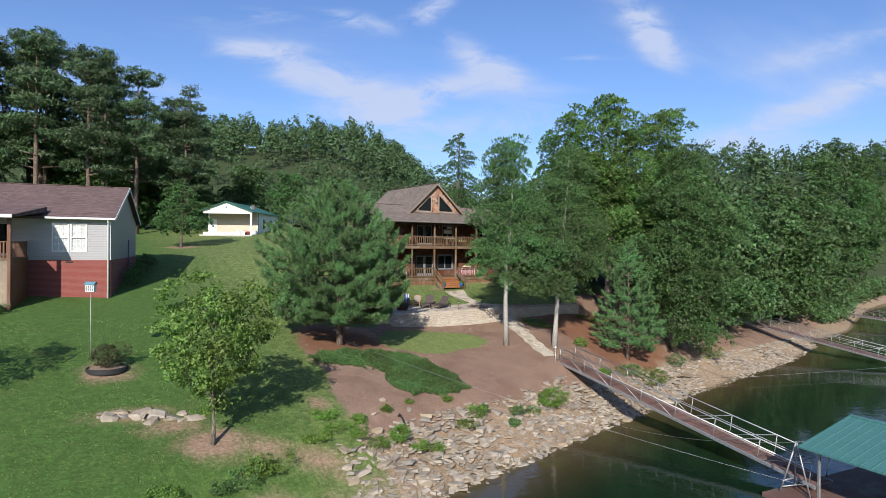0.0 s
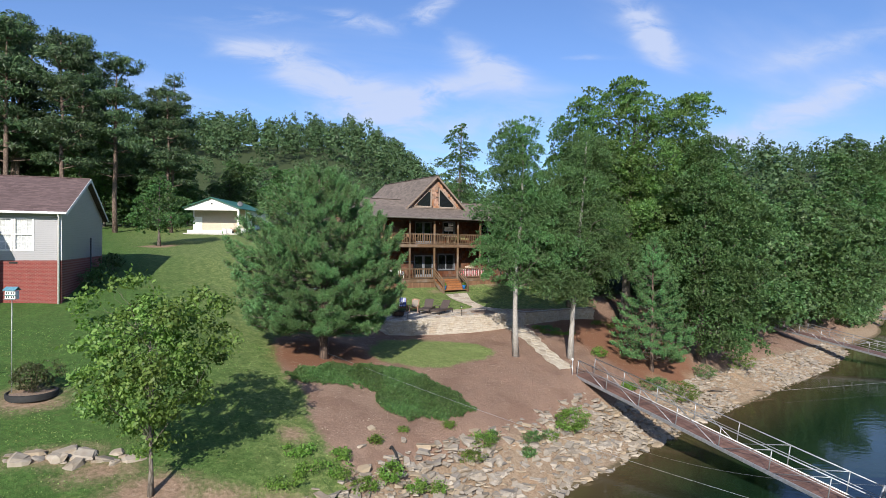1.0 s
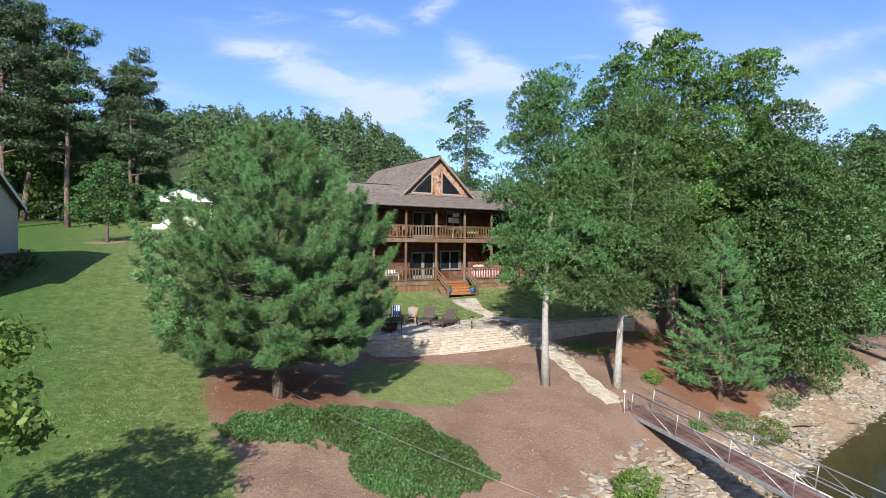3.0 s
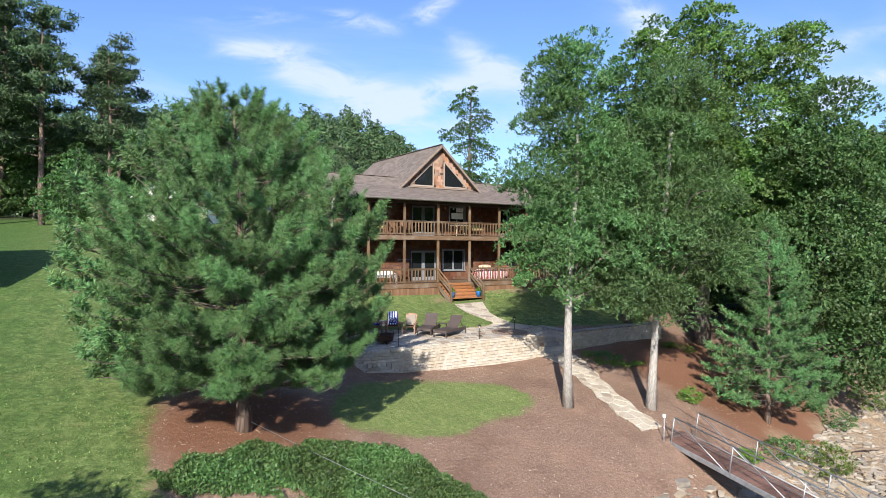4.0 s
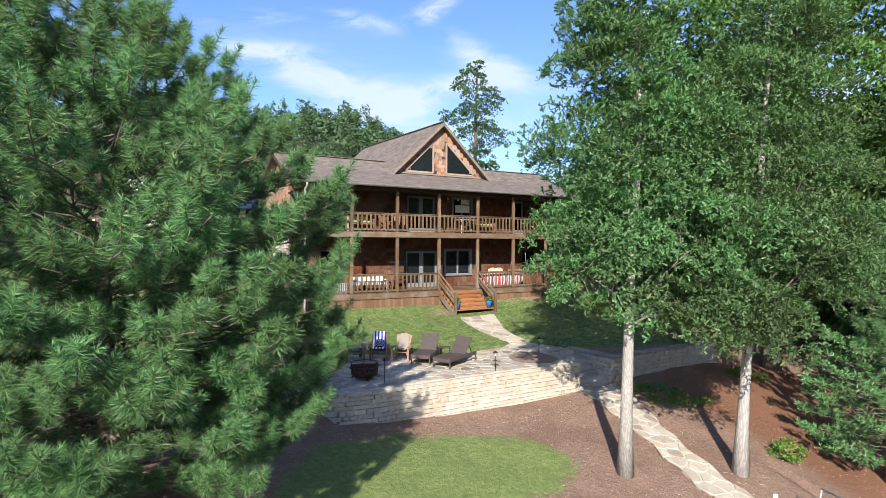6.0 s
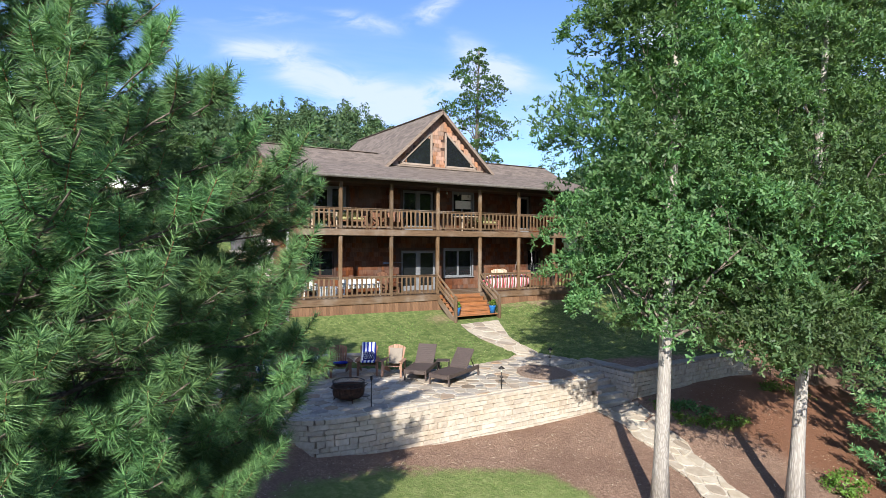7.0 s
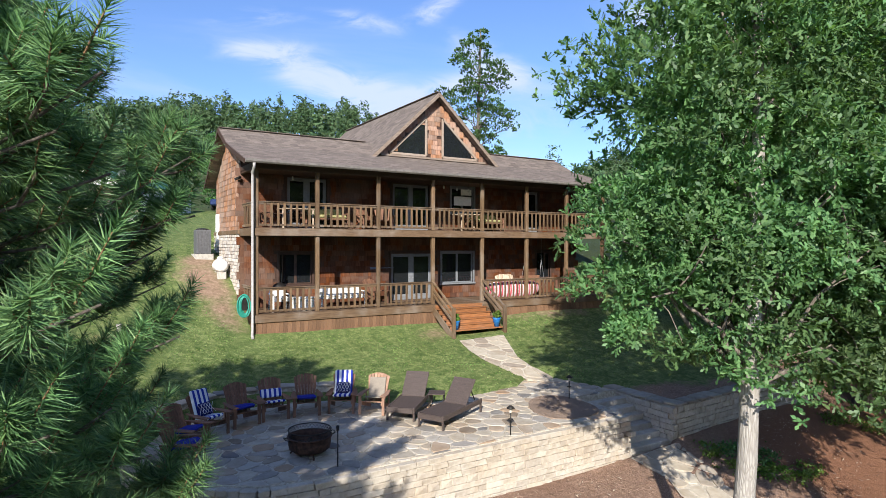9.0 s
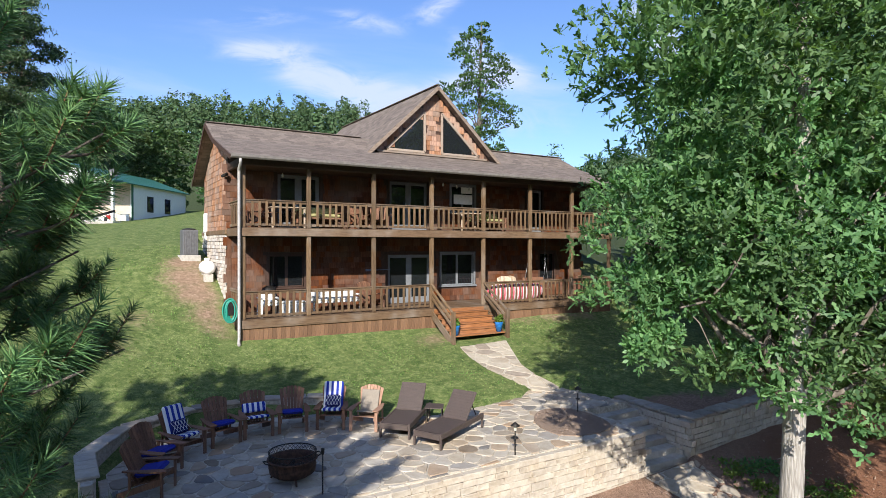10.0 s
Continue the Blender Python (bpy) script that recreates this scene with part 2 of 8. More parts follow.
WALL_STONE = stones("sandstone_blocks", [(0.53, 0.48, 0.405), (0.50, 0.445, 0.37), (0.55, 0.50, 0.425), (0.46, 0.41, 0.345), (0.52, 0.46, 0.375)])
FLAG = stones("flagstones", [(0.490, 0.435, 0.352), (0.451, 0.419, 0.373), (0.569, 0.519, 0.441), (0.17, 0.165, 0.165), (0.548, 0.502, 0.429), (0.24, 0.19, 0.14), (0.470, 0.424, 0.350), (0.512, 0.457, 0.375), (0.392, 0.281, 0.190), (0.482, 0.441, 0.376), (0.429, 0.347, 0.255), (0.374, 0.347, 0.315)], 4.5, 0.7)
COPING = stones("brown_coping_stone", [(0.36, 0.31, 0.25), (0.30, 0.26, 0.21), (0.40, 0.35, 0.28), (0.20, 0.20, 0.215), (0.34, 0.29, 0.23)], 4.5, 0.6)
PATH_STONE = stones("path_stones", [(0.48, 0.425, 0.34), (0.40, 0.345, 0.275), (0.53, 0.475, 0.385), (0.34, 0.29, 0.235)], 4.5, 0.8)
ROCK = stones("shore_rock", [(0.36, 0.315, 0.255), (0.30, 0.265, 0.22), (0.42, 0.37, 0.305), (0.24, 0.22, 0.195), (0.35, 0.285, 0.205)], 3.0, 0.9)
FOUND_STONE = stones("pale_foundation_stone", [(0.62, 0.57, 0.5), (0.5, 0.46, 0.42), (0.68, 0.63, 0.56), (0.42, 0.37, 0.33)])
MORTAR = plain("mortar", (0.49, 0.435, 0.355), 0.95, 0, 0.15, 14)
MULCH_BED = plain("bark_mulch", (0.29, 0.215, 0.165), 0.95, 0, 0.22, 60, 0.1, 0.6)


def ground_material():
    """Lawn, bark mulch, needle litter, bare clay and shore gravel, each where the plan has it."""
    p = Paint("ground_cover")
    w = p.world()
    big, mid, fine, tiny = (p.noise(s, d, 0.6, w) for s, d in ((0.09, 4), (0.75, 5), (7, 6), (45, 5)))
    ragged = p.math("ADD", p.span(mid, 0, 1, -0.9, 0.9), p.span(fine, 0, 1, -0.5, 0.5))

    def zone(name, soft=0.25):
        return p.span(p.math("ADD", p.attr(name), p.math("MULTIPLY", ragged, 0.55)), -soft, soft)
    grass = p.ramp(fine, (0.25, (0.050, 0.116, 0.027)), (0.5, (0.078, 0.168, 0.038)), (0.75, (0.112, 0.212, 0.052)))
    wide = p.node("SeparateXYZ", Vector=w).outputs[0]
    dry = p.span(p.math("ADD", wide, p.span(mid, 0, 1, -2.5, 2.5)), -18, -9)
    grass = p.mix(p.span(big, 0.4, 0.7, 0, 0.4), grass, (0.115, 0.170, 0.045))
    grass = p.mix(p.math("MULTIPLY", dry, 0.78), grass, p.mix(p.span(fine, 0.3, 0.7), (0.220, 0.265, 0.088), (0.320, 0.340, 0.145)))
    grass = p.mix(p.span(mid, 0.55, 0.8, 0, 0.55), grass, (0.185, 0.165, 0.062))
    tufts = p.noise(2.6, 6, 0.7, w)
    grass = p.mix(p.span(tufts, 0.44, 0.58, 0, 0.60), grass, (0.046, 0.092, 0.022))
    grass = p.mix(p.span(p.noise(1.7, 6, 0.72, p.place((1, 1, 1), (0.4, 0.9, 0), w)), 0.56, 0.70, 0, 0.45), grass, (0.185, 0.175, 0.068))
    mottle = p.noise(5.5, 8, 0.78, w)
    grass = p.mix(p.span(mottle, 0.44, 0.54, 0.62, 0), grass, (0.036, 0.078, 0.017))
    grass = p.mix(p.span(p.noise(3.1, 7, 0.75, p.place((1, 1, 1), (0.8, 0.2, 0), w)), 0.60, 0.68, 0, 0.55), grass, (0.22, 0.19, 0.09))
    blades = p.noise(26, 7, 0.72, w)
    grass = p.mix(p.span(blades, 0.42, 0.62, 0, 0.60), grass, (0.040, 0.080, 0.016))
    grass = p.mix(p.span(tiny, 0.50, 0.70, 0, 0.6), grass, (0.205, 0.225, 0.078))
    mown = p.node("TexWave", Vector=p.place((1, 1, 1), (0, 0, 0.12), w), Scale=0.36, Distortion=2.2, Detail=2.0).outputs[1]
    grass = p.mix(p.math("MULTIPLY", dry, p.span(mown, 0.3, 0.7, 0, 0.13)), grass, (0.20, 0.23, 0.08))
    bark = p.ramp(tiny, (0.33, (0.095, 0.055, 0.039)), (0.48, (0.270, 0.172, 0.122)), (0.68, (0.47, 0.34, 0.258)))
    chips = p.noise(14, 6, 0.75, w)
    bark = p.mix(p.span(chips, 0.40, 0.56, 0.65, 0), bark, (0.13, 0.080, 0.058))
    bark = p.mix(p.span(mid, 0.45, 0.75, 0, 0.5), bark, (0.31, 0.195, 0.14))
    bark = p.mix(p.span(big, 0.45, 0.7, 0, 0.4), bark, (0.34, 0.25, 0.19))
    bark = p.mix(p.span(p.noise(0.5, 5, 0.65, w), 0.46, 0.62, 0, 0.5), bark, (0.165, 0.098, 0.070))
    straw = p.ramp(tiny, (0.25, (0.085, 0.040, 0.025)), (0.5, (0.195, 0.094, 0.055)), (0.8, (0.32, 0.18, 0.115)))
    clay = p.ramp(fine, (0.25, (0.17, 0.115, 0.075)), (0.5, (0.285, 0.21, 0.142)), (0.8, (0.39, 0.31, 0.225)))
    clay = p.mix(p.span(mid, 0.5, 0.8, 0, 0.6), clay, (0.36, 0.22, 0.12))
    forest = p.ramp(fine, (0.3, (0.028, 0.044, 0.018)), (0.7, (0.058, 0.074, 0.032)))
    mud = p.ramp(fine, (0.3, (0.09, 0.07, 0.04)), (0.7, (0.16, 0.125, 0.075)))
    c = p.mix(zone("mulch"), grass, bark)
    c = p.mix(zone("straw", 0.8), c, straw)
    c = p.mix(zone("oval"), c, p.mix(0.55, grass, p.mix(p.span(fine, 0.3, 0.7), (0.14, 0.195, 0.055), (0.215, 0.240, 0.090))))
    earth = p.ramp(fine, (0.25, (0.17, 0.115, 0.075)), (0.55, (0.30, 0.205, 0.14)), (0.8, (0.42, 0.32, 0.235)))
    c = p.mix(zone("bare", 0.5), c, earth)
    c = p.mix(zone("clay", 0.8), c, clay)
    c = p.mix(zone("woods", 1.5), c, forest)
    c = p.mix(zone("wet", 0.3), c, mud)
    p.bump(fine, 0.7, 0.06).bump(tiny, 0.9, 0.03)
    return p.done(c, 0.95, 0, 0.15)


GROUND = ground_material()


def water_material():
    p = Paint("lake_water")
    w = p.world()
    depth = p.attr("deep")
    c = p.mix(p.span(depth, -0.5, 5.5), (0.085, 0.062, 0.030), (0.007, 0.020, 0.010))
    ripple = p.noise(1.6, 4, 0.5, p.place((1, 1.6, 1), (0, 0, 0.5), w))
    p.bump(ripple, 0.035, 0.25).bump(p.noise(9, 3, 0.5, w), 0.02, 0.05)
    m = p.done(c, 0.03, 0, 0.5)
    p.bsdf.inputs["IOR"].default_value = 1.33
    return m


WATER_MAT = water_material()


def bark(name, light, dark, plates=(1, 1, 0.28), scale=9):
    p = Paint(name)
    co = p.place(plates)
    v = p.cells(scale, co, "DISTANCE_TO_EDGE")
    n = p.noise(scale * 1.7, 6, 0.65, co)
    c = p.mix(p.span(v, 0.0, 0.25), dark, light)
    c = p.mix(p.span(n, 0.35, 0.75, 0, 0.6), c, tuple(x * 0.6 for x in light))
    c = p.mix(p.span(p.noise(0.8, 3), 0.5, 0.75, 0, 0.4), c, tuple(min(1, x * 1.35) for x in light))
    p.bump(p.math("ADD", v, n), 0.9, 0.02)
    return p.done(c, 0.92, 0, 0.15)


OAK_BARK = bark("pale_oak_bark", (0.43, 0.40, 0.36), (0.28, 0.255, 0.225), (1, 1, 0.10), 26)
PINE_BARK = bark("pine_bark", (0.205, 0.150, 0.118), (0.075, 0.055, 0.044), (1, 1, 0.4), 6)
SHOOT_BARK = plain("orange_brown_shoot", (0.22, 0.125, 0.062), 0.85, 0, 0.25, 30)
GREY_BARK = bark("grey_bark", (0.21, 0.18, 0.15), (0.09, 0.075, 0.06))


def leaf(name, a, b, c, thin=0.3, spec=0.35):
    """Foliage that varies from leaf to leaf and from clump to clump."""
    p = Paint(name)
    col = p.ramp(p.island(), (0.1, a), (0.5, b), (0.9, c))
    clump = p.noise(0.55, 3, 0.5, p.world())
    col = p.hue(col, p.span(clump, 0.3, 0.7, 0.485, 0.515), 1.0, p.span(clump, 0.3, 0.7, 0.72, 1.28))
    col = p.hue(col, p.span(p.any(), 0, 1, 0.488, 0.51), 1.0, p.span(p.any(), 0, 1, 0.85, 1.15))
    return p.leafy(col, 0.5, thin, spec)


OAK_LEAF = leaf("oak_leaf", (0.055, 0.120, 0.044), (0.091, 0.179, 0.065), (0.140, 0.242, 0.091), 0.42, 0.3)
YELLOW_LEAF = leaf("light_green_leaf", (0.078, 0.158, 0.034), (0.130, 0.235, 0.050), (0.200, 0.315, 0.080), 0.38, 0.35)
WOODS_LEAF = leaf("woodland_leaf", (0.045, 0.090, 0.034), (0.074, 0.134, 0.048), (0.112, 0.184, 0.066), 0.28, 0.3)
HILL_LEAF = leaf("hill_leaf", (0.045, 0.085, 0.037), (0.066, 0.114, 0.049), (0.096, 0.150, 0.066), 0.2, 0.2)
NEEDLE = leaf("pine_needle", (0.052, 0.126, 0.049), (0.097, 0.203, 0.073), (0.168, 0.305, 0.110), 0.14, 0.3)
DARK_NEEDLE = leaf("dark_pine_needle", (0.027, 0.055, 0.024), (0.050, 0.088, 0.036), (0.082, 0.125, 0.050), 0.15)
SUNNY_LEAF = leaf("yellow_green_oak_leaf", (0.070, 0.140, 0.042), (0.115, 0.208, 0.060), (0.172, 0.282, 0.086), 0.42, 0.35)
SPRAY_LEAF = leaf("grey_green_oak_leaf", (0.062, 0.128, 0.050), (0.098, 0.186, 0.070), (0.150, 0.254, 0.098), 0.40, 0.35)
IVY = leaf("ivy_leaf", (0.048, 0.112, 0.036), (0.082, 0.170, 0.052), (0.135, 0.240, 0.076), 0.28, 0.35)
WEED = leaf("weed_leaf", (0.075, 0.145, 0.022), (0.115, 0.205, 0.032), (0.165, 0.255, 0.055), 0.35)
BUSH_LEAF = leaf("dull_bush_leaf", (0.045, 0.065, 0.024), (0.075, 0.095, 0.035), (0.115, 0.125, 0.055), 0.25)
PALE_LITTER = leaf("dry_leaf", (0.20, 0.12, 0.075), (0.36, 0.26, 0.18), (0.55, 0.46, 0.36), 0.1)
GRASS_BLADE = leaf("grass_blade", (0.085, 0.160, 0.036), (0.130, 0.215, 0.056), (0.230, 0.280, 0.105), 0.3, 0.2)
DEAD_TWIG = plain("dead_twig", (0.21, 0.155, 0.11), 0.9, 0, 0.2)

GALV = plain("galvanised_steel", (0.37, 0.38, 0.39), 0.45, 0.6, 0.12)
BLACK_METAL = plain("black_iron", (0.03, 0.027, 0.025), 0.55, 0.5, 0.2)
RUST = plain("rusted_steel", (0.085, 0.045, 0.030), 0.75, 0.3, 0.35, 14)
TEAL_METAL = plain("teal_sheet_metal", (0.06, 0.17, 0.16), 0.4, 0.0, 0.1)
GREEN_METAL = plain("green_sheet_metal", (0.03, 0.135, 0.085), 0.4, 0.0, 0.1)
WICKER = plain("dark_wicker", (0.088, 0.066, 0.058), 0.6, 0, 0.3, 60, 0.4, 0.6)
BLUE_CLOTH = plain("royal_blue_cloth", (0.018, 0.028, 0.26), 0.85, 0, 0.15, 30, 0.2)
NAVY_CLOTH = plain("navy_cloth", (0.012, 0.018, 0.11), 0.85, 0, 0.15, 30, 0.2)
BEIGE_CLOTH = plain("taupe_cloth", (0.25, 0.215, 0.175), 0.9, 0, 0.08, 30, 0.2)
YELLOW_CLOTH = plain("yellow_green_cloth", (0.32, 0.30, 0.14), 0.9, 0, 0.15, 12, 0.2)
WHITE_CLOTH = plain("white_cloth", (0.74, 0.73, 0.70), 0.85, 0, 0.05, 12, 0.2)
BLUE_GLAZE = plain("blue_glazed_pot", (0.02, 0.145, 0.40), 0.25, 0, 0.1)
GREEN_RUBBER = plain("teal_green_hose", (0.03, 0.27, 0.20), 0.45, 0, 0.08)
TANK_WHITE = plain("white_tank_paint", (0.78, 0.77, 0.75), 0.4, 0, 0.04)
GREY_BOX = plain("grey_metal_louvres", (0.13, 0.13, 0.135), 0.5, 0.2, 0.1)
CONCRETE = plain("concrete", (0.45, 0.42, 0.37), 0.9, 0, 0.12)
RED_PAINT = plain("red_paint", (0.42, 0.03, 0.025), 0.4, 0, 0.1)
CAR_BLUE = plain("dark_blue_paint", (0.02, 0.035, 0.10), 0.25, 0, 0.05)
TAN_SHEET = plain("tan_sheet_wall", (0.52, 0.43, 0.33), 0.6, 0, 0.06)
LANTERN = plain("lantern_glass", (0.55, 0.52, 0.45), 0.2, 0, 0.05)
RUBBER = plain("black_rubber", (0.02, 0.02, 0.02), 0.8, 0, 0.2)
WELL_GREEN = plain("grey_green_lid", (0.16, 0.22, 0.21), 0.7, 0, 0.1)


def stripes(name, a, b, width, axis=0):
    p = Paint(name)
    s = p.node("SeparateXYZ", Vector=p.obj).outputs[axis]
    k = p.math("FRACT", p.math("DIVIDE", s, width))
    n = p.noise(40, 4)
    c = p.mix(p.span(k, 0.48, 0.52), a, b)
    c = p.mix(p.span(n, 0.3, 0.8, 0, 0.18), c, p.mix(1.0, c, (0.6, 0.6, 0.6), "MULTIPLY"))
    p.bump(n, 0.3, 0.004)
    return p.done(c, 0.88, 0, 0.2)


BLUE_STRIPE = stripes("blue_white_stripe", (0.74, 0.74, 0.74), (0.02, 0.04, 0.30), 0.135)
RED_STRIPE = stripes("red_white_stripe", (0.66, 0.56, 0.57), (0.52, 0.10, 0.13), 0.155)


def siding(name, color, step=0.11):
    """Lapped vinyl boards: a groove at each lap, its shadow darkened into the colour."""
    p = Paint(name)
    s = p.node("SeparateXYZ", Vector=p.obj).outputs[2]
    k = p.math("FRACT", p.math("DIVIDE", s, step))
    n = p.noise(1.2, 5)
    c = p.mix(p.span(n, 0.3, 0.8, 0, 0.25), color, tuple(v * 0.86 for v in color))
    c = p.mix(p.span(k, 0.0, 0.16, 0.45, 0.0), c, tuple(v * 0.55 for v in color))
    p.bump(k, 1.0, 0.035)
    return p.done(c, 0.5, 0, 0.35)


VINYL = siding("pale_vinyl_siding", (0.49, 0.475, 0.485))


def brickwork():
    p = Paint("red_brick")
    b = p.node("TexBrick", Vector=p.place((1, 1, 1), (radians(90), 0, 0)), Scale=1.0, Mortar_Size=0.008)
    b.inputs["Brick Width"].default_value, b.inputs["Row Height"].default_value = 0.21, 0.075
    b.inputs["Color1"].default_value, b.inputs["Color2"].default_value = (0.235, 0.058, 0.048, 1), (0.175, 0.044, 0.038, 1)
    b.inputs["Mortar"].default_value = (0.25, 0.13, 0.11, 1)
    n = p.noise(3, 5)
    c = p.mix(p.span(n, 0.35, 0.75, 0, 0.35), b.outputs["Color"], (0.265, 0.075, 0.062))
    p.bump(b.outputs["Fac"], -0.5, 0.01)
    return p.done(c, 0.85, 0, 0.2)


BRICK = brickwork()


# ---- building tools ----
class Geo:
    """Collects the faces of one mesh."""

    def __init__(self):
        self.v, self.f, self.smooth = [], [], []

    def add(self, v, f, m=None, smooth=False):
        n = len(self.v)
        self.v += [tuple(m @ Vector(p)) for p in v] if m is not None else [tuple(p) for p in v]
        self.f += [tuple(i + n for i in q) for q in f]
        self.smooth += [smooth] * len(f)
        return self

    def box(self, x0, x1, y0, y1, z0, z1, bevel=0.0, m=None):
        if bevel <= 0:
            v = [(x, y, z) for x in (x0, x1) for y in (y0, y1) for z in (z0, z1)]
            return self.add(v, [(0, 1, 3, 2), (4, 6, 7, 5), (0, 4, 5, 1), (2, 3, 7, 6), (0, 2, 6, 4), (1, 5, 7, 3)], m)
        c, h = ((x0 + x1) / 2, (y0 + y1) / 2, (z0 + z1) / 2), ((x1 - x0) / 2, (y1 - y0) / 2, (z1 - z0) / 2)
        b = min(bevel, *(k * 0.9 for k in h))
        v, at = [], {}
        for sx in (-1, 1):
            for sy in (-1, 1):
                for sz in (-1, 1):
                    for a in range(3):
                        at[sx, sy, sz, a] = len(v)
                        s = (sx, sy, sz)
                        v.append(tuple(c[k] + s[k] * (h[k] if k == a else h[k] - b) for k in range(3)))
        f = []
        for a in range(3):
            o = [k for k in range(3) if k != a]
            for s in (-1, 1):
                q = []
                for i, j in ((-1, -1), (1, -1), (1, 1), (-1, 1)):
                    t = [0, 0, 0]
                    t[a], t[o[0]], t[o[1]] = s, i, j
                    q.append(at[(*t, a)])
                f.append(tuple(q))
            for i in (-1, 1):
                for j in (-1, 1):
                    q = []
                    for e, k in ((-1, o[0]), (-1, o[1]), (1, o[1]), (1, o[0])):
                        t = [0, 0, 0]
                        t[a], t[o[0]], t[o[1]] = e, i, j
                        q.append(at[(*t, k)])
                    f.append(tuple(q))
        for sx in (-1, 1):
            for sy in (-1, 1):
                for sz in (-1, 1):
                    f.append(tuple(at[sx, sy, sz, a] for a in range(3)))
        return self.add(v, f, m)

    def beam(self, p, q, wide, high, bevel=0.0, roll=0.0):
        """A squared timber from p to q."""
        p, q = Vector(p), Vector(q)
        d = q - p
        m = Matrix.Translation(p) @ d.to_track_quat("X", "Z").to_matrix().to_4x4() @ pose(0, 0, 0, roll)
        return self.box(0, d.length, -wide / 2, wide / 2, -high / 2, high / 2, bevel, m)

    def tube(self, pts, radii, sides=8, closed=False, caps=True, rough=0.0):
        pts = [Vector(p) for p in pts]
        radii = [radii] * len(pts) if isinstance(radii, (int, float)) else radii
        v, f, n, k = [], [], len(pts), sides
        axis = Vector((0.31, 0.87, 0.39))
        for i, (p, r) in enumerate(zip(pts, radii)):
            d = (pts[(i + 1) % n] - pts[i - 1]) if closed or 0 < i < n - 1 else (pts[min(i + 1, n - 1)] - pts[max(i - 1, 0)])
            d.normalize()
            a = axis - d * axis.dot(d)
            if a.length < 1e-3:
                a = Vector((1, 0, 0)) - d * d.x
            a.normalize()
            axis = a
            b = d.cross(a)
            for j in range(k):
                w = 2 * math.pi * j / k
                rr = r * (1 + rough * math.sin(3 * w + i * 1.7) * 0.5 + rough * math.sin(5 * w - i * 0.9) * 0.3)
                v.append(p + a * (math.cos(w) * rr) + b * (math.sin(w) * rr))
        for i in range(n if closed else n - 1):
            for j in range(k):
                u, w = i * k, ((i + 1) % n) * k
                f.append((u + j, u + (j + 1) % k, w + (j + 1) % k, w + j))
        self.add(v, f, None, True)
        if caps and not closed:
            self.f += [tuple(reversed(range(len(self.v) - n * k, len(self.v) - n * k + k))), tuple(range(len(self.v) - k, len(self.v)))]
            self.smooth += [False, False]
        return self

    def turned(self, profile, sides=20, m=None):
        """A form turned on the z axis from (radius, height) pairs."""
        v = [(r * math.cos(2 * math.pi * j / sides), r * math.sin(2 * math.pi * j / sides), z) for r, z in profile for j in range(sides)]
        f = [(i * sides + j, i * sides + (j + 1) % sides, (i + 1) * sides + (j + 1) % sides, (i + 1) * sides + j) for i in range(len(profile) - 1) for j in range(sides)]
        return self.add(v, f, m, True)

    def prism(self, outline, z0, z1, m=None, inset=0.0):
        """A flat outline (x, y) raised from z0 to z1; inset slopes the top's rim."""
        n = len(outline)
        cx, cy = sum(p[0] for p in outline) / n, sum(p[1] for p in outline) / n
        v = [(x, y, z0) for x, y in outline]
        if inset:
            v += [(x, y, z1 - inset * 0.7) for x, y in outline]
            v += [(x + (cx - x) * inset / max(0.05, math.hypot(cx - x, cy - y)), y + (cy - y) * inset / max(0.05, math.hypot(cx - x, cy - y)), z1) for x, y in outline]
        else:
            v += [(x, y, z1) for x, y in outline]
        rings = len(v) // n
        f = [(r * n + i, r * n + (i + 1) % n, (r + 1) * n + (i + 1) % n, (r + 1) * n + i) for r in range(rings - 1) for i in range(n)]
        f += [tuple(range((rings - 1) * n, rings * n)), tuple(reversed(range(n)))]
        return self.add(v, f, m)

    def mesh(self, name, material):
        me = bpy.data.meshes.new(name)
        me.from_pydata(self.v, [], self.f)
        if any(self.smooth):
            me.polygons.foreach_set("use_smooth", self.smooth)
        for one in material if isinstance(material, (list, tuple)) else (material,):
            me.materials.append(one)
        me.update()
        return me


def thing(name, label, category, m=None, group="", kind=""):
    ob = new(name)
    ob.empty_display_size = 0.2
    if m is not None:
        ob.matrix_world = m
    return tagged(ob, label, category, group, kind)


def part(name, geo, material, parent, label=""):
    ob = new(name, geo.mesh(name, material) if isinstance(geo, Geo) else geo)
    if parent is not None:
        ob.parent = parent
    return tagged(ob, label)


def solo(name, geo, material, label, category, m=None, group="", kind=""):
    """A thing that is one mesh."""
    ob = part(name, geo, material, None)
    if m is not None:
        ob.matrix_world = m
    return tagged(ob, label, category, group, kind)


def fast_mesh(name, verts, faces, material, smooth=False):
    """A mesh from arrays: faces of one size (n, k)."""
    verts, faces = np.asarray(verts, np.float32), np.asarray(faces, np.int32)
    me = bpy.data.meshes.new(name)
    me.vertices.add(len(verts))
    me.vertices.foreach_set("co", verts.ravel())
    k = faces.shape[1]
    me.loops.add(faces.size)
    me.loops.foreach_set("vertex_index", faces.ravel())
    me.polygons.add(len(faces))
    me.polygons.foreach_set("loop_start", np.arange(0, faces.size, k, dtype=np.int32))
    if smooth:
        me.polygons.foreach_set("use_smooth", np.ones(len(faces), bool))
    me.update(calc_edges=True)
    me.materials.append(material)
    return me


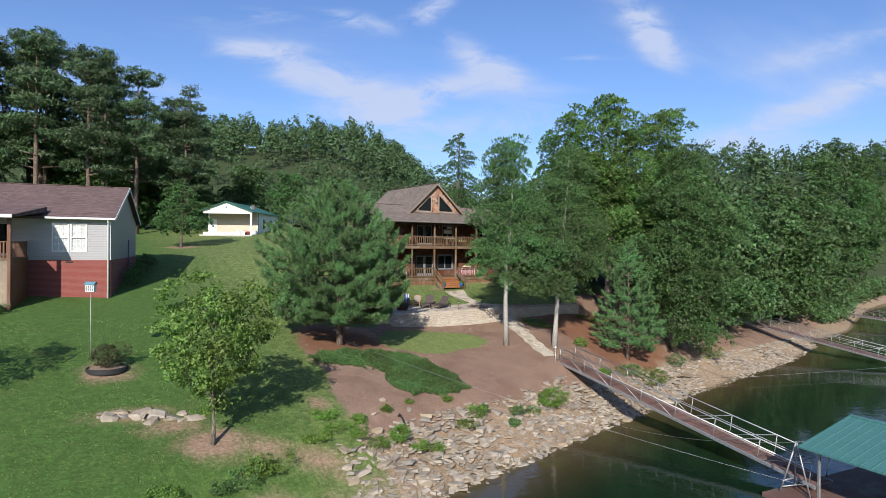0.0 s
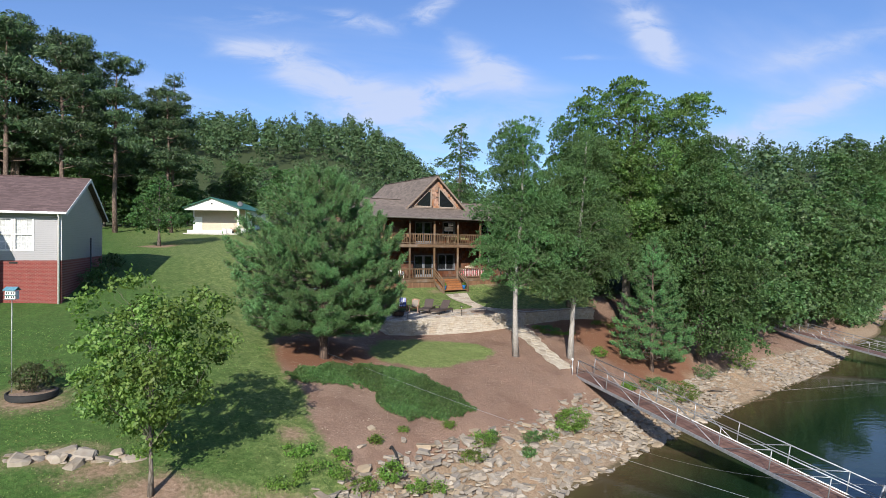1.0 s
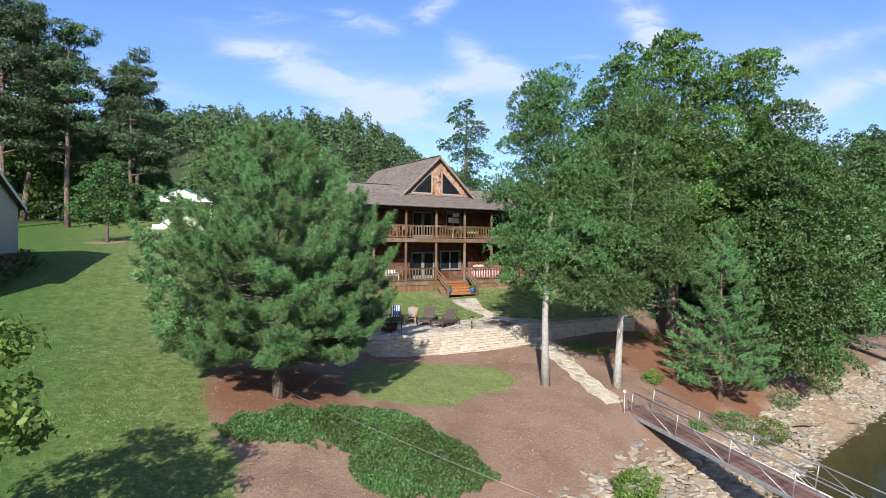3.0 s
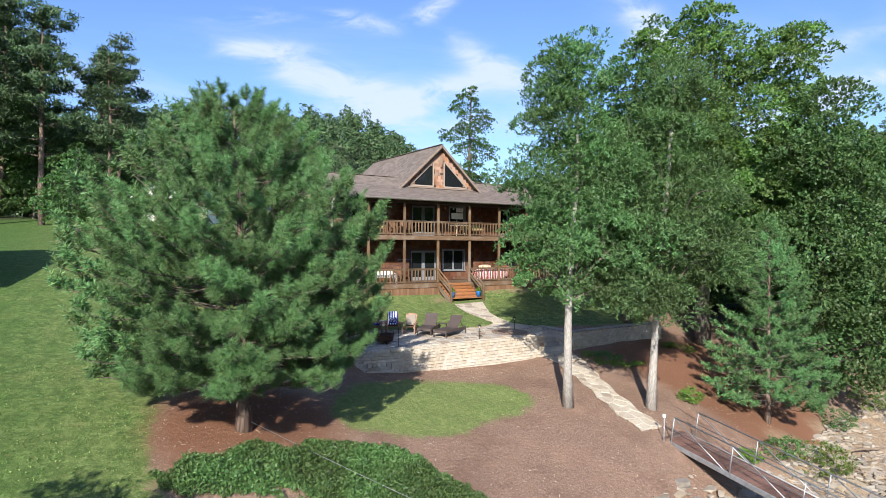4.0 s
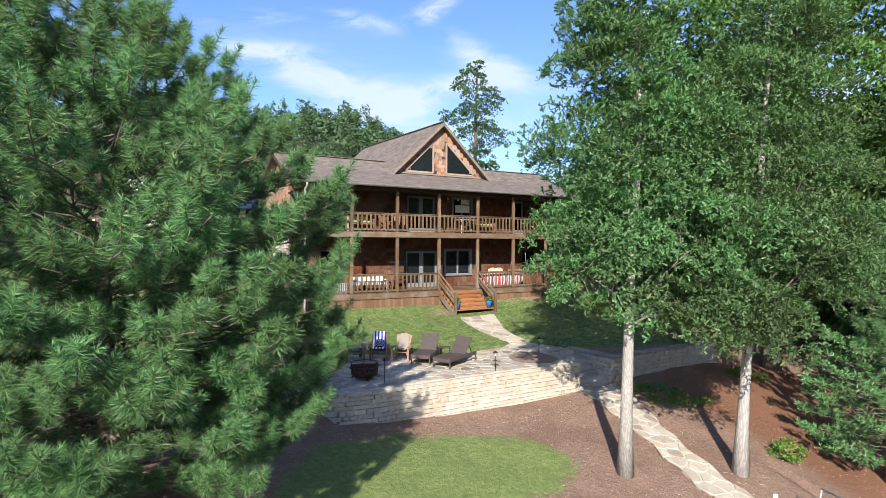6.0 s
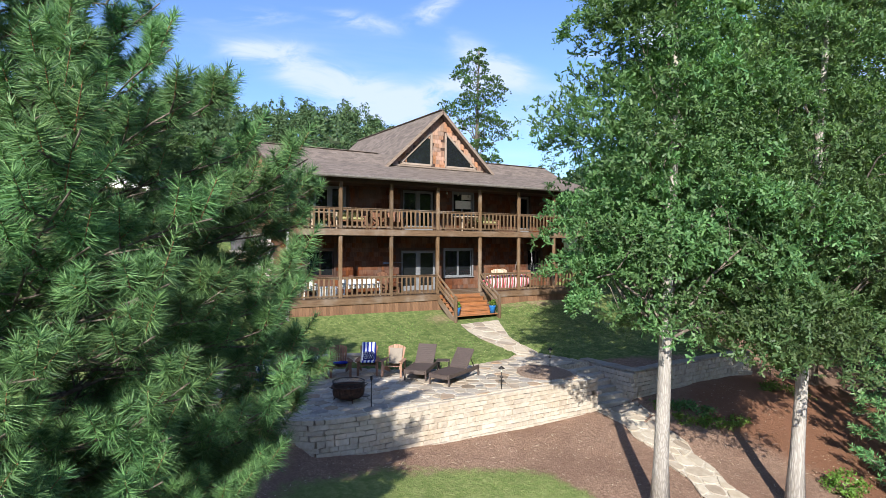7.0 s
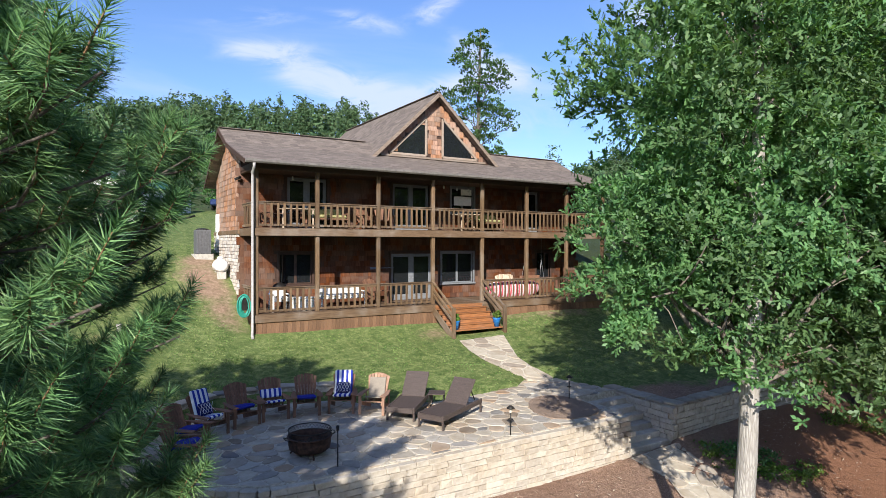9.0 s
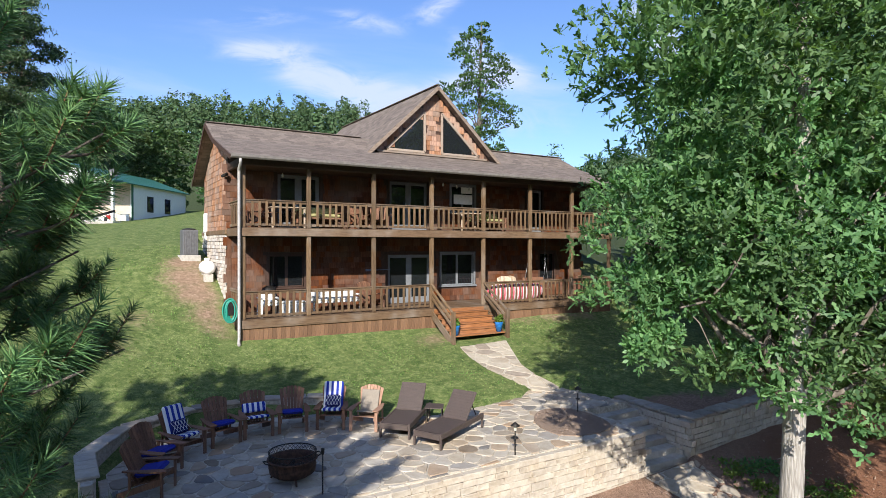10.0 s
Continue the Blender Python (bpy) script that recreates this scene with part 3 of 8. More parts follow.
def inside(poly, x, y):
    """Distance into a closed outline, negative outside (arrays)."""
    x, y = np.asarray(x, float), np.asarray(y, float)
    best, odd = np.full(x.shape, 1e9), np.zeros(x.shape, bool)
    for (ax, ay), (bx, by) in zip(poly, poly[1:] + poly[:1]):
        dx, dy = bx - ax, by - ay
        k = np.clip(((x - ax) * dx + (y - ay) * dy) / (dx * dx + dy * dy), 0, 1)
        best = np.minimum(best, np.hypot(x - ax - k * dx, y - ay - k * dy))
        with np.errstate(divide="ignore", invalid="ignore"):
            odd ^= ((ay > y) != (by > y)) & (x < dx * (y - ay) / (by - ay) + ax)
    return np.where(odd, best, -best)


def rounded(points, steps=4):
    """A closed outline with its corners cut round (Chaikin)."""
    for _ in range(steps):
        points = [((1 - k) * ax + k * bx, (1 - k) * ay + k * by) for (ax, ay), (bx, by) in zip(points, points[1:] + points[:1]) for k in (0.25, 0.75)]
    return points


# ---- ground and water ----
WATER = -7.75
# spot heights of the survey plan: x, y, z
SPOTS = [(0, 0, -.85), (8, -.5, -1.02), (17, -.3, -.87), (-1, 5, 1.9), (-1.5, 11, 2.6), (9, 9, 2.6), (18, 6, 2.0),
         (-4, -1, -.5), (-8.4, -14.7, -2.97), (-20.2, -4.2, -.6), (-12.6, 19, 2.5), (-4, 32, 3.95), (-40, 20, 2.5),
         (14.6, -17, -5.5), (-21.3, -17.2, -2.8), (-17.5, -24.3, -4.8), (45, 0, -3.5), (38, 25, 3.0), (-8.5, -17.5, -3.7)]
UPPER = [(-3.4, -4.2, -1.6), (0, -3.6, -1.5), (3, -4.5, -1.65), (7.5, -5.5, -1.75), (10, -6, -1.7), (13, -9.2, -2.0)]
LOWER = [(6.5, -10.6, -3.15), (0, -11, -3.15), (-3.5, -10.5, -2.9), (4.25, -14.85, -4.0), (7.25, -17, -4.36),
         (10, -11.2, -3.1), (15, -12.5, -3.3), (15.5, -10.4, -3.05), (-4.7, -19.3, -4.66), (1.7, -19.1, -4.94)]
TERRACE = [(-4.6, -8.2), (-3.0, -9.9), (6.95, -9.9), (6.95, -7.6), (9.25, -7.6), (9.3, -9.62), (16.2, -9.4), (19, -8.5)]
SHORE = [(-60, -62), (-34, -38), (-18, -29.5), (-8.5, -26.7), (-1.5, -25), (7.3, -22.9), (18.4, -20.6), (37, -17.5), (49, -14.6), (66, -9.8), (100, 2), (190, 20)]


def spline(spots):
    p = np.array(spots, float)
    d = np.hypot(p[:, None, 0] - p[None, :, 0], p[:, None, 1] - p[None, :, 1])
    k = d ** 2 * np.log(d + 1e-9) + 8.0 * np.eye(len(p))
    q = np.c_[np.ones(len(p)), p[:, :2]]
    a = np.block([[k, q], [q.T, np.zeros((3, 3))]])
    c = np.linalg.solve(a, np.r_[p[:, 2], 0, 0, 0])

    def height(x, y):
        z = c[-3] + c[-2] * x + c[-1] * y
        for (px, py, _), w in zip(spots, c):
            r = np.hypot(x - px, y - py)
            z = z + w * r * r * np.log(r + 1e-9)
        return z
    return height


upper_ground, lower_ground = spline(SPOTS + UPPER), spline(SPOTS + LOWER)


def side_of(line, x, y):
    """Distance to a polyline, positive on its left."""
    best, sign = np.full(np.shape(x), 1e9), np.ones(np.shape(x))
    for (ax, ay), (bx, by) in zip(line, line[1:]):
        dx, dy = bx - ax, by - ay
        k = np.clip(((x - ax) * dx + (y - ay) * dy) / (dx * dx + dy * dy), 0, 1)
        r = np.hypot(x - ax - k * dx, y - ay - k * dy)
        s = np.where(dx * (y - ay) - dy * (x - ax) >= 0, 1.0, -1.0)
        sign = np.where(r < best - 1e-9, s, sign)
        best = np.minimum(best, r)
    return best * sign


def ease(a, b, v):
    k = np.clip((v - a) / (b - a), 0, 1)
    return k * k * (3 - 2 * k)


def ground(x, y):
    """Height of the ground at plan places (arrays)."""
    x, y = np.asarray(x, float), np.asarray(y, float)
    cx, cy = np.clip(x, -45, 55), np.clip(y, -40, 45)
    away = np.hypot(x - cx, y - cy)
    s = side_of(TERRACE, x, y)
    width = 0.12 + 2.2 * ease(0, 3, np.maximum(-2.6 - x, x - 16.2))
    k = ease(-width, width, s)
    z = k * upper_ground(cx, cy) + (1 - k) * lower_ground(cx, cy)
    # the land swells to wooded hills far behind
    far_off = 0.528 * (x + 22) + 0.849 * (y + 48) - 45
    across = 0.849 * (x + 22) - 0.528 * (y + 48)
    z = z * (1 - 0.6 * ease(0, 60, away)) + (11 + 19 * ease(28, 80, across)) * ease(40, 190, far_off) + 36 * ease(15, -42, across) * ease(60, 260, far_off)
    shore = side_of(SHORE, x, y)
    bank = -8.6 + 0.42 * np.maximum(shore + 2.2, 0) + 0.055 * np.maximum(shore, 0) ** 2
    bank = np.where(shore < -2.2, np.maximum(-10.5, -8.6 + 0.25 * (shore + 2.2)), bank)
    # unseen hills added behind the eye, across the lake, to cut low sky light
    bank = bank + 44 * ease(120, 230, -y) * (shore < -2.2)
    m = np.minimum(z, bank)
    h = np.clip(0.5 + (bank - z) / 1.2, 0, 1)
    m = bank * (1 - h) + z * h - 0.6 * h * (1 - h)
    return np.where(shore < -2.2, bank, m)

PATIO_Z = -1.95
PATIO = [(7.02, -10.05), (7.02, -8.2), (8.75, -8.2), (8.55, -7.3), (7.75, -6.1), (7.15, -5.75), (6.5, -6.25), (4.9, -6.5), (3.4, -6.55),
         (1.9, -5.9), (1.0, -5.0), (-0.4, -4.5), (-2.0, -4.55), (-3.3, -5.3), (-4.0, -6.7), (-3.95, -8.0), (-3.3, -9.2), (-2.3, -9.9), (-1.2, -10.1)]
WALKWAY = [(7.15, -5.9), (6.95, -5.0), (6.85, -4.0), (6.95, -2.9), (7.2, -1.85), (9.3, -1.85), (8.75, -3.0), (8.15, -4.2), (7.95, -5.2), (8.2, -6.3), (8.6, -7.3)]
LOWER_PATH = [(7.0, -10.3), (8.9, -10.3), (8.6, -11.0), (8.62, -11.6), (8.2, -12.2), (8.05, -12.9), (7.65, -13.4), (7.55, -14.1), (7.15, -14.8), (7.12, -15.6), (6.78, -16.3), (6.85, -17.0), (6.7, -17.5), (5.55, -17.5), (5.7, -16.9), (5.6, -16.2), (5.95, -15.6), (5.98, -14.8), (6.35, -14.2), (6.45, -13.4), (6.78, -12.7), (6.75, -12.0), (7.08, -11.4)]
MULCH = rounded([(-9.5, -10.6), (-10.6, -13.6), (-11.4, -16.8), (-10.5, -18.3), (-11.0, -19.8), (-11.4, -22.0), (-10, -28), (6, -26), (26, -24), (60, -18),
                 (70, 0), (30, -2), (22, -3.5), (19, -7), (16.4, -9.2), (12.6, -8.9), (10.6, -8.0), (9.3, -8.2), (9.1, -9.6), (7.0, -9.6), (0, -9.6), (-3, -9.3), (-5, -10.9)], 2)
STRAW = rounded([(-10.6, -12.6), (-11.2, -16.4), (-8.5, -16.2), (-5.6, -15.6), (-5.2, -13.0), (-7, -11.3)], 2)
STRAW_EAST = rounded([(10.6, -14.2), (11.0, -18.6), (14, -20), (18, -19), (21, -14.5), (20, -9.5), (16.3, -9.9), (10.8, -10.2), (10.2, -12.2)], 2)
OVAL = rounded([(-5.6, -13.4), (-3.4, -10.9), (-0.4, -11.2), (2.6, -11.9), (3.6, -13.6), (2.6, -14.6), (0.7, -15.1), (-2.2, -15.8), (-4.6, -15.0)], 3)
# worn and bare spots: x, y, reach, stretch
BARE = [(-17.3, -24.1, 0.9, 1.5), (-15.6, -24.6, 0.4, 2.0), (-20.1, -21.6, 0.5, 2.4), (-18.6, -22.7, 0.5, 2.0), (-20.9, -17.5, 1.05, 1.0), (-12.2, -21.6, 0.3, 1.0), (-13.2, -25.0, 0.5, 2.0),
        (-0.75, 2.2, 0.35, 1.0), (-0.7, 3.4, 0.45, 1.0), (-0.7, 4.5, 0.35, 1.0), (-0.55, 0.9, 0.35, 1.0), (-0.75, 1.5, 0.5, 1.0), (-0.95, 2.7, 0.75, 1.0), (-1.05, 3.9, 0.8, 1.0), (-1.0, 5.0, 0.7, 1.0), (-3.1, 1.1, 0.12, 1.5), (-4.0, -0.75, 0.25, 1.6), (-12.6, 19, 1.5, 1.2), (6.9, -1.0, 0.15, 2.0), (12.5, -0.25, 0.1, 9.0)]
WOODS = [(15, 9), (26, 1), (34, -6), (52, -8), (110, 8), (400, 40), (400, 500), (-400, 500), (-400, 60), (-60, 44), (-26, 32), (-12, 46), (3, 60), (8, 30)]


def stretch(fine, lo, hi, step, far):
    """Grid lines: even within lo..hi, then ever wider to far."""
    mid = np.arange(lo, hi + step / 2, step)
    out = [step]
    while sum(out) < far:
        out.append(out[-1] * fine)
    out = np.cumsum(out)
    return np.r_[lo - out[::-1], mid, hi + out]


xs, ys = stretch(1.13, -26, 24, 0.25, 2600), stretch(1.13, -29, 4, 0.25, 2600)
gx, gy = (a.ravel() for a in np.meshgrid(xs, ys))
gz = ground(gx, gy)
rough_ground = np.array([noise.noise((x * 0.9, y * 0.9, 0)) * 0.5 + noise.noise((x * 0.23, y * 0.23, 4)) for x, y in zip(gx, gy)])
mulch_in = inside(MULCH, gx, gy)
bank_in = side_of(SHORE, gx, gy)
gz = gz + rough_ground * (0.03 + 0.05 * ease(0, 1, mulch_in) + 0.16 * ease(5.0, 1.5, bank_in) * (bank_in > -3))


def walk_z(x, y):
    """The flagged walk lies on the lawn and comes down to the terrace."""
    k = ease(-5.0, -6.6, y)
    return (ground(x, y) + 0.03) * (1 - k) + (PATIO_Z + 0.005) * k


gz = np.where(inside(PATIO, gx, gy) > 0.0, np.minimum(gz, PATIO_Z - 0.22), gz)
gz = np.where(inside(WALKWAY, gx, gy) > -0.1, np.minimum(gz, walk_z(gx, gy) - 0.05), gz)
# under the house and the stone steps the ground is cut away
under = (gx > 0.3) & (gx < 16.5) & (gy > 0.3) & (gy < 12)
gz = np.where(under, np.minimum(gz, -0.7), gz)
stair_cut = (gx > 6.9) & (gx < 9.0) & (gy > -10.2) & (gy < -8.0)
gz = np.where(stair_cut, np.minimum(gz, -3.35), gz)
nx, ny = len(xs), len(ys)
grid = np.arange(nx * ny).reshape(ny, nx)
quads = np.stack([grid[:-1, :-1], grid[:-1, 1:], grid[1:, 1:], grid[1:, :-1]], -1).reshape(-1, 4)
soil = fast_mesh("ground", np.c_[gx, gy, gz], quads, GROUND, True)
ragged_bank = np.array([noise.noise((x * 0.35, y * 0.35, 9)) for x, y in zip(gx, gy)])
zones = {
    "mulch": np.clip(mulch_in, -9, 9),
    "straw": np.clip(np.maximum(inside(STRAW, gx, gy), inside(STRAW_EAST, gx, gy)), -9, 9),
    "bare": np.clip(np.max([q - np.hypot((gx - a) / e, gy - b) for a, b, q, e in BARE], 0), -9, 9),
    "oval": np.clip(inside(OVAL, gx, gy), -9, 9),
    "clay": np.clip(np.where(gx > -10.5, 2.7, 1.5) + 1.6 * ragged_bank - bank_in, -9, 9),
    # woods tone also laid on the unseen hills added behind the eye
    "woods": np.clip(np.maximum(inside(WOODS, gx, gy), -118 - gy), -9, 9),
    "wet": np.clip((WATER + 0.12 - gz) * 5, -9, 9),
}
for key, values in zones.items():
    soil.attributes.new(key, "FLOAT", "POINT").data.foreach_set("value", values.astype(np.float32))
tagged(new("ground", soil), "sloping mown lawn with bark mulch and stony bank", "ground", kind="structure")

wx, wy = np.r_[np.arange(-120, 60, 2.0), np.geomspace(60, 900, 30)], np.r_[-np.geomspace(900, 60, 30), np.arange(-58, 60, 2.0), np.geomspace(60, 300, 10)]
lx, ly = (a.ravel() for a in np.meshgrid(wx, wy))
lake_grid = np.arange(len(lx)).reshape(len(wy), len(wx))
lake = fast_mesh("lake", np.c_[lx, ly, np.full(len(lx), WATER)], np.stack([lake_grid[:-1, :-1], lake_grid[:-1, 1:], lake_grid[1:, 1:], lake_grid[1:, :-1]], -1).reshape(-1, 4), WATER_MAT)
lake.attributes.new("deep", "FLOAT", "POINT").data.foreach_set("value", np.clip(-side_of(SHORE, lx, ly), -9, 30).astype(np.float32))
tagged(new("water", lake), "calm dark green lake water", "water", kind="structure")


def gh(x, y):
    return float(ground(x, y))


# ---- the log-coloured house with two porches ----
POSTS = [0.07, 2.26, 4.70, 7.14, 9.58, 12.02, 14.42, 16.78]
WALL_Y, UP, EAVE_Y, EAVE_Z, BREAK_Y, BREAK_Z, RIDGE_Y, RIDGE_Z = 2.1, 3.01, -0.45, 5.30, 2.6, 6.27, 4.1, 7.05
BACK_Y, BACK_Z, GABLE_X, GABLE_Z, GABLE_Y = 7.2, 5.0, 8.72, 9.3, 2.62
house = thing("house", "two-storey cedar-shake house with double front porches", "house")
rng = random.Random(3)


def wall_boxes(geo, x0, x1, z0, z1, y0, y1, openings):
    """A wall along x with rectangular openings (x0, x1, z0, z1) cut through."""
    cuts = sorted({x0, x1, *(v for o in openings for v in o[:2])})
    for a, b in zip(cuts, cuts[1:]):
        holes = sorted((o[2], o[3]) for o in openings if o[0] < (a + b) / 2 < o[1])
        z = z0
        for lo, hi in holes:
            if lo > z + 1e-3:
                geo.box(a, b, y0, y1, z, lo)
            z = hi
        if z < z1 - 1e-3:
            geo.box(a, b, y0, y1, z, z1)
    return geo


FRONT_HOLES = [  # x0, x1, z0, z1, kind
    (1.45, 2.75, 0.85, 2.05, "window"), (6.25, 8.25, 0.02, 2.02, "door"), (8.8, 10.47, 0.68, 2.05, "window"), (14.3, 15.2, 0.75, 2.05, "window"),
    (1.75, 3.35, UP + 0.02, UP + 2.02, "door"), (6.32, 8.1, UP + 0.02, UP + 2.02, "door"), (9.3, 10.5, UP + 0.85, UP + 2.0, "window"), (13.5, 14.4, UP + 0.02, UP + 2.02, "door")]
part("front_wall", wall_boxes(Geo(), 0, 16.85, -0.9, 6.0, WALL_Y, WALL_Y + 0.2, [h[:4] for h in FRONT_HOLES]), DARK_TRIM, house)


def window_unit(x0, x1, z0, z1, kind):
    """Frame, sashes and panes set into an opening of the front wall."""
    y = WALL_Y + 0.02
    paint = SHADED_WHITE if kind == "door" else (SHADED_WHITE if x0 in (8.8,) or z0 > 3.6 else DARK_TRIM)
    g = Geo()
    for a, b, c, d in ((x0 - 0.09, x0, z0, z1 + 0.09), (x1, x1 + 0.09, z0, z1 + 0.09), (x0, x1, z1, z1 + 0.09)):
        g.box(a, b, y - 0.06, y + 0.1, c, d, 0.01)
    if kind == "window":
        g.box(x0 - 0.13, x1 + 0.13, y - 0.1, y + 0.12, z0 - 0.07, z0, 0.012)
    unit = part("door" if kind == "door" else "window", g, paint if kind == "window" else DARK_TRIM, house)
    mid = (x0 + x1) / 2
    for a, b in ((x0, mid), (mid, x1)) if x1 - x0 > 1.0 else ((x0, x1),):
        s, stile = Geo(), 0.13 if kind == "door" else 0.055
        foot = 0.24 if kind == "door" else stile
        for e, f, c, d in ((a, a + stile, z0, z1), (b - stile, b, z0, z1), (a + stile, b - stile, z1 - stile, z1), (a + stile, b - stile, z0, z0 + foot)):
            s.box(e, f, y + 0.03, y + 0.08, c, d, 0.006)
        leaf_frame = part("door_leaf" if kind == "door" else "sash", s, paint, unit)
        part("pane", Geo().box(a + stile, b - stile, y + 0.05, y + 0.062, z0 + foot, z1 - stile), GLASS, unit, "dark reflecting glass")
        if kind == "door":
            part("door_handle", Geo().tube([(mid - 0.06 if a < mid - 0.1 else mid + 0.06, y + 0.02, z0 + 0.95), (mid - 0.12 if a < mid - 0.1 else mid + 0.12, y + 0.0, z0 + 0.95)], 0.012, 6), GALV, unit)


for hole in FRONT_HOLES:
    window_unit(*hole)
# white panels stand in for the bright sky showing in this window
part("window_bright_patch", Geo().box(9.42, 10.38, WALL_Y - 0.012, WALL_Y - 0.004, UP + 1.2, UP + 1.62, 0.002).box(9.8, 10.38, WALL_Y - 0.012, WALL_Y - 0.004, UP + 1.68, UP + 1.95, 0.002), WHITE, house, "white panels standing in for brightness in the window")


def side_roof_z(y):
    if y < BREAK_Y:
        return EAVE_Z + (y - EAVE_Y) * (BREAK_Z - EAVE_Z) / (BREAK_Y - EAVE_Y)
    if y < RIDGE_Y:
        return BREAK_Z + (y - BREAK_Y) * (RIDGE_Z - BREAK_Z) / (RIDGE_Y - BREAK_Y)
    return RIDGE_Z + (y - RIDGE_Y) * (BACK_Z - RIDGE_Z) / (BACK_Y - RIDGE_Y)


for name, x0, x1 in (("side_wall_west", 0.0, 0.2), ("side_wall_east", 16.65, 16.85)):
    outline = [(WALL_Y + 0.2, -0.9), (6.9, -0.9)] + [(y, side_roof_z(y) - 0.14) for y in (6.9, RIDGE_Y, BREAK_Y, WALL_Y + 0.2)]
    v = [(x, y, z) for x in (x0, x1) for y, z in outline]
    n = len(outline)
    part(name, Geo().add(v, [tuple(range(n)), tuple(reversed(range(n, 2 * n)))] + [(i, i + n, (i + 1) % n + n, (i + 1) % n) for i in range(n)]), DARK_TRIM, house)
part("back_wall", Geo().box(0.2, 16.65, 6.7, 6.9, 0, 5.2), DARK_TRIM, house)
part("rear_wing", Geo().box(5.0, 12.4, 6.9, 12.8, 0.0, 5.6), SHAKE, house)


def slab(lines, x0, x1, thick):
    """A roof of slopes along x: (y, z) lines, x from x0 to x1."""
    v = [(x, y, z - t) for t in (0, thick) for x in (x0, x1) for y, z in lines]
    n = len(lines)
    f = []
    for i in range(n - 1):
        f += [(i, n + i, n + i + 1, i + 1), (2 * n + i, 2 * n + i + 1, 3 * n + i + 1, 3 * n + i)]
    f += [tuple(range(n)) + tuple(reversed(range(2 * n, 3 * n))), tuple(reversed(range(n, 2 * n))) + tuple(range(3 * n, 4 * n)), (0, 2 * n, 3 * n, n), (n - 1, 2 * n - 1, 4 * n - 1, 3 * n - 1)]
    return Geo().add(v, f)


main_roof = part("roof", slab([(EAVE_Y, EAVE_Z), (BREAK_Y, BREAK_Z), (RIDGE_Y, RIDGE_Z), (BACK_Y, BACK_Z)], -0.42, 17.27, 0.12), ROOF, house, "taupe asphalt shingle roof")
for x0, x1 in ((-0.42, 5.9), (11.6, 17.27)):
    part("ridge_cap", Geo().beam((x0, RIDGE_Y, RIDGE_Z + 0.02), (x1, RIDGE_Y, RIDGE_Z + 0.02), 0.26, 0.03, 0.012), ROOF, main_roof)
part("rake_board", Geo().beam((-0.44, EAVE_Y, EAVE_Z - 0.1), (-0.44, BREAK_Y, BREAK_Z - 0.1), 0.03, 0.16).beam((-0.44, BREAK_Y, BREAK_Z - 0.1), (-0.44, RIDGE_Y, RIDGE_Z - 0.1), 0.03, 0.16)
     .beam((-0.44, RIDGE_Y, RIDGE_Z - 0.1), (-0.44, BACK_Y, BACK_Z - 0.1), 0.03, 0.16), DARK_TRIM, main_roof)
part("rake_board", Geo().beam((17.29, EAVE_Y, EAVE_Z - 0.1), (17.29, BREAK_Y, BREAK_Z - 0.1), 0.03, 0.16).beam((17.29, BREAK_Y, BREAK_Z - 0.1), (17.29, RIDGE_Y, RIDGE_Z - 0.1), 0.03, 0.16), DARK_TRIM, main_roof)
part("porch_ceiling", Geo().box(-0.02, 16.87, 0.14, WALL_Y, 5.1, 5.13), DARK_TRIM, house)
gutter = Geo()
profile = [(-0.47, 5.29), (-0.47, 5.17), (-0.50, 5.16), (-0.56, 5.165), (-0.60, 5.21), (-0.61, 5.285), (-0.598, 5.285), (-0.588, 5.215), (-0.555, 5.175), (-0.485, 5.175), (-0.482, 5.29)]
n = len(profile)
gutter.add([(x, y, z) for x in (-0.42, 17.27) for y, z in profile], [(i, (i + 1) % n, (i + 1) % n + n, i + n) for i in range(n)] + [tuple(reversed(range(n))), tuple(range(n, 2 * n))])
part("gutter", gutter, DARK_GUTTER, main_roof, "brown-grey metal eaves gutter")
part("downspout", Geo().tube([(-0.14, -0.53, 5.16), (-0.13, -0.50, 5.02), (-0.10, -0.12, 4.88), (-0.09, -0.09, 4.75), (-0.09, -0.09, -0.58), (-0.11, -0.14, -0.68), (-0.16, -0.4, -0.74)], 0.05, 8, caps=True), GUTTER, house, "pale metal downspout")

# the cross gable
GABLE_RUN = 3.5  # half the gable's span at its foot
PITCH = (GABLE_Z - 6.0) / GABLE_RUN
gable_roof = Geo()
for s in (-1, 1):
    v = []
    for y in (GABLE_Y - 0.38, 13.2):
        for dz in (0.0, 0.13):
            v += [(GABLE_X, y, GABLE_Z - dz), (GABLE_X + s * GABLE_RUN, y, 6.0 - dz)]
    gable_roof.add(v, [(0, 1, 5, 4), (2, 6, 7, 3), (0, 2, 3, 1), (4, 5, 7, 6), (1, 3, 7, 5)])
gable = part("gable_roof", gable_roof, ROOF_TURNED, house, "steep cross-gable shingle roof")
part("ridge_cap", Geo().beam((GABLE_X, GABLE_Y - 0.39, GABLE_Z + 0.015), (GABLE_X, 13.2, GABLE_Z + 0.015), 0.24, 0.035, 0.012), ROOF, gable)
barge = Geo()
for s in (-1, 1):
    p, q = Vector((GABLE_X, GABLE_Y - 0.41, GABLE_Z - 0.11)), Vector((GABLE_X + s * 3.42, GABLE_Y - 0.41, GABLE_Z - 0.11 - 3.42 * PITCH))
    barge.beam(p, q, 0.04, 0.15, 0.008)
part("barge_board", barge, FASCIA, gable, "weathered timber barge boards")
wall = Geo()
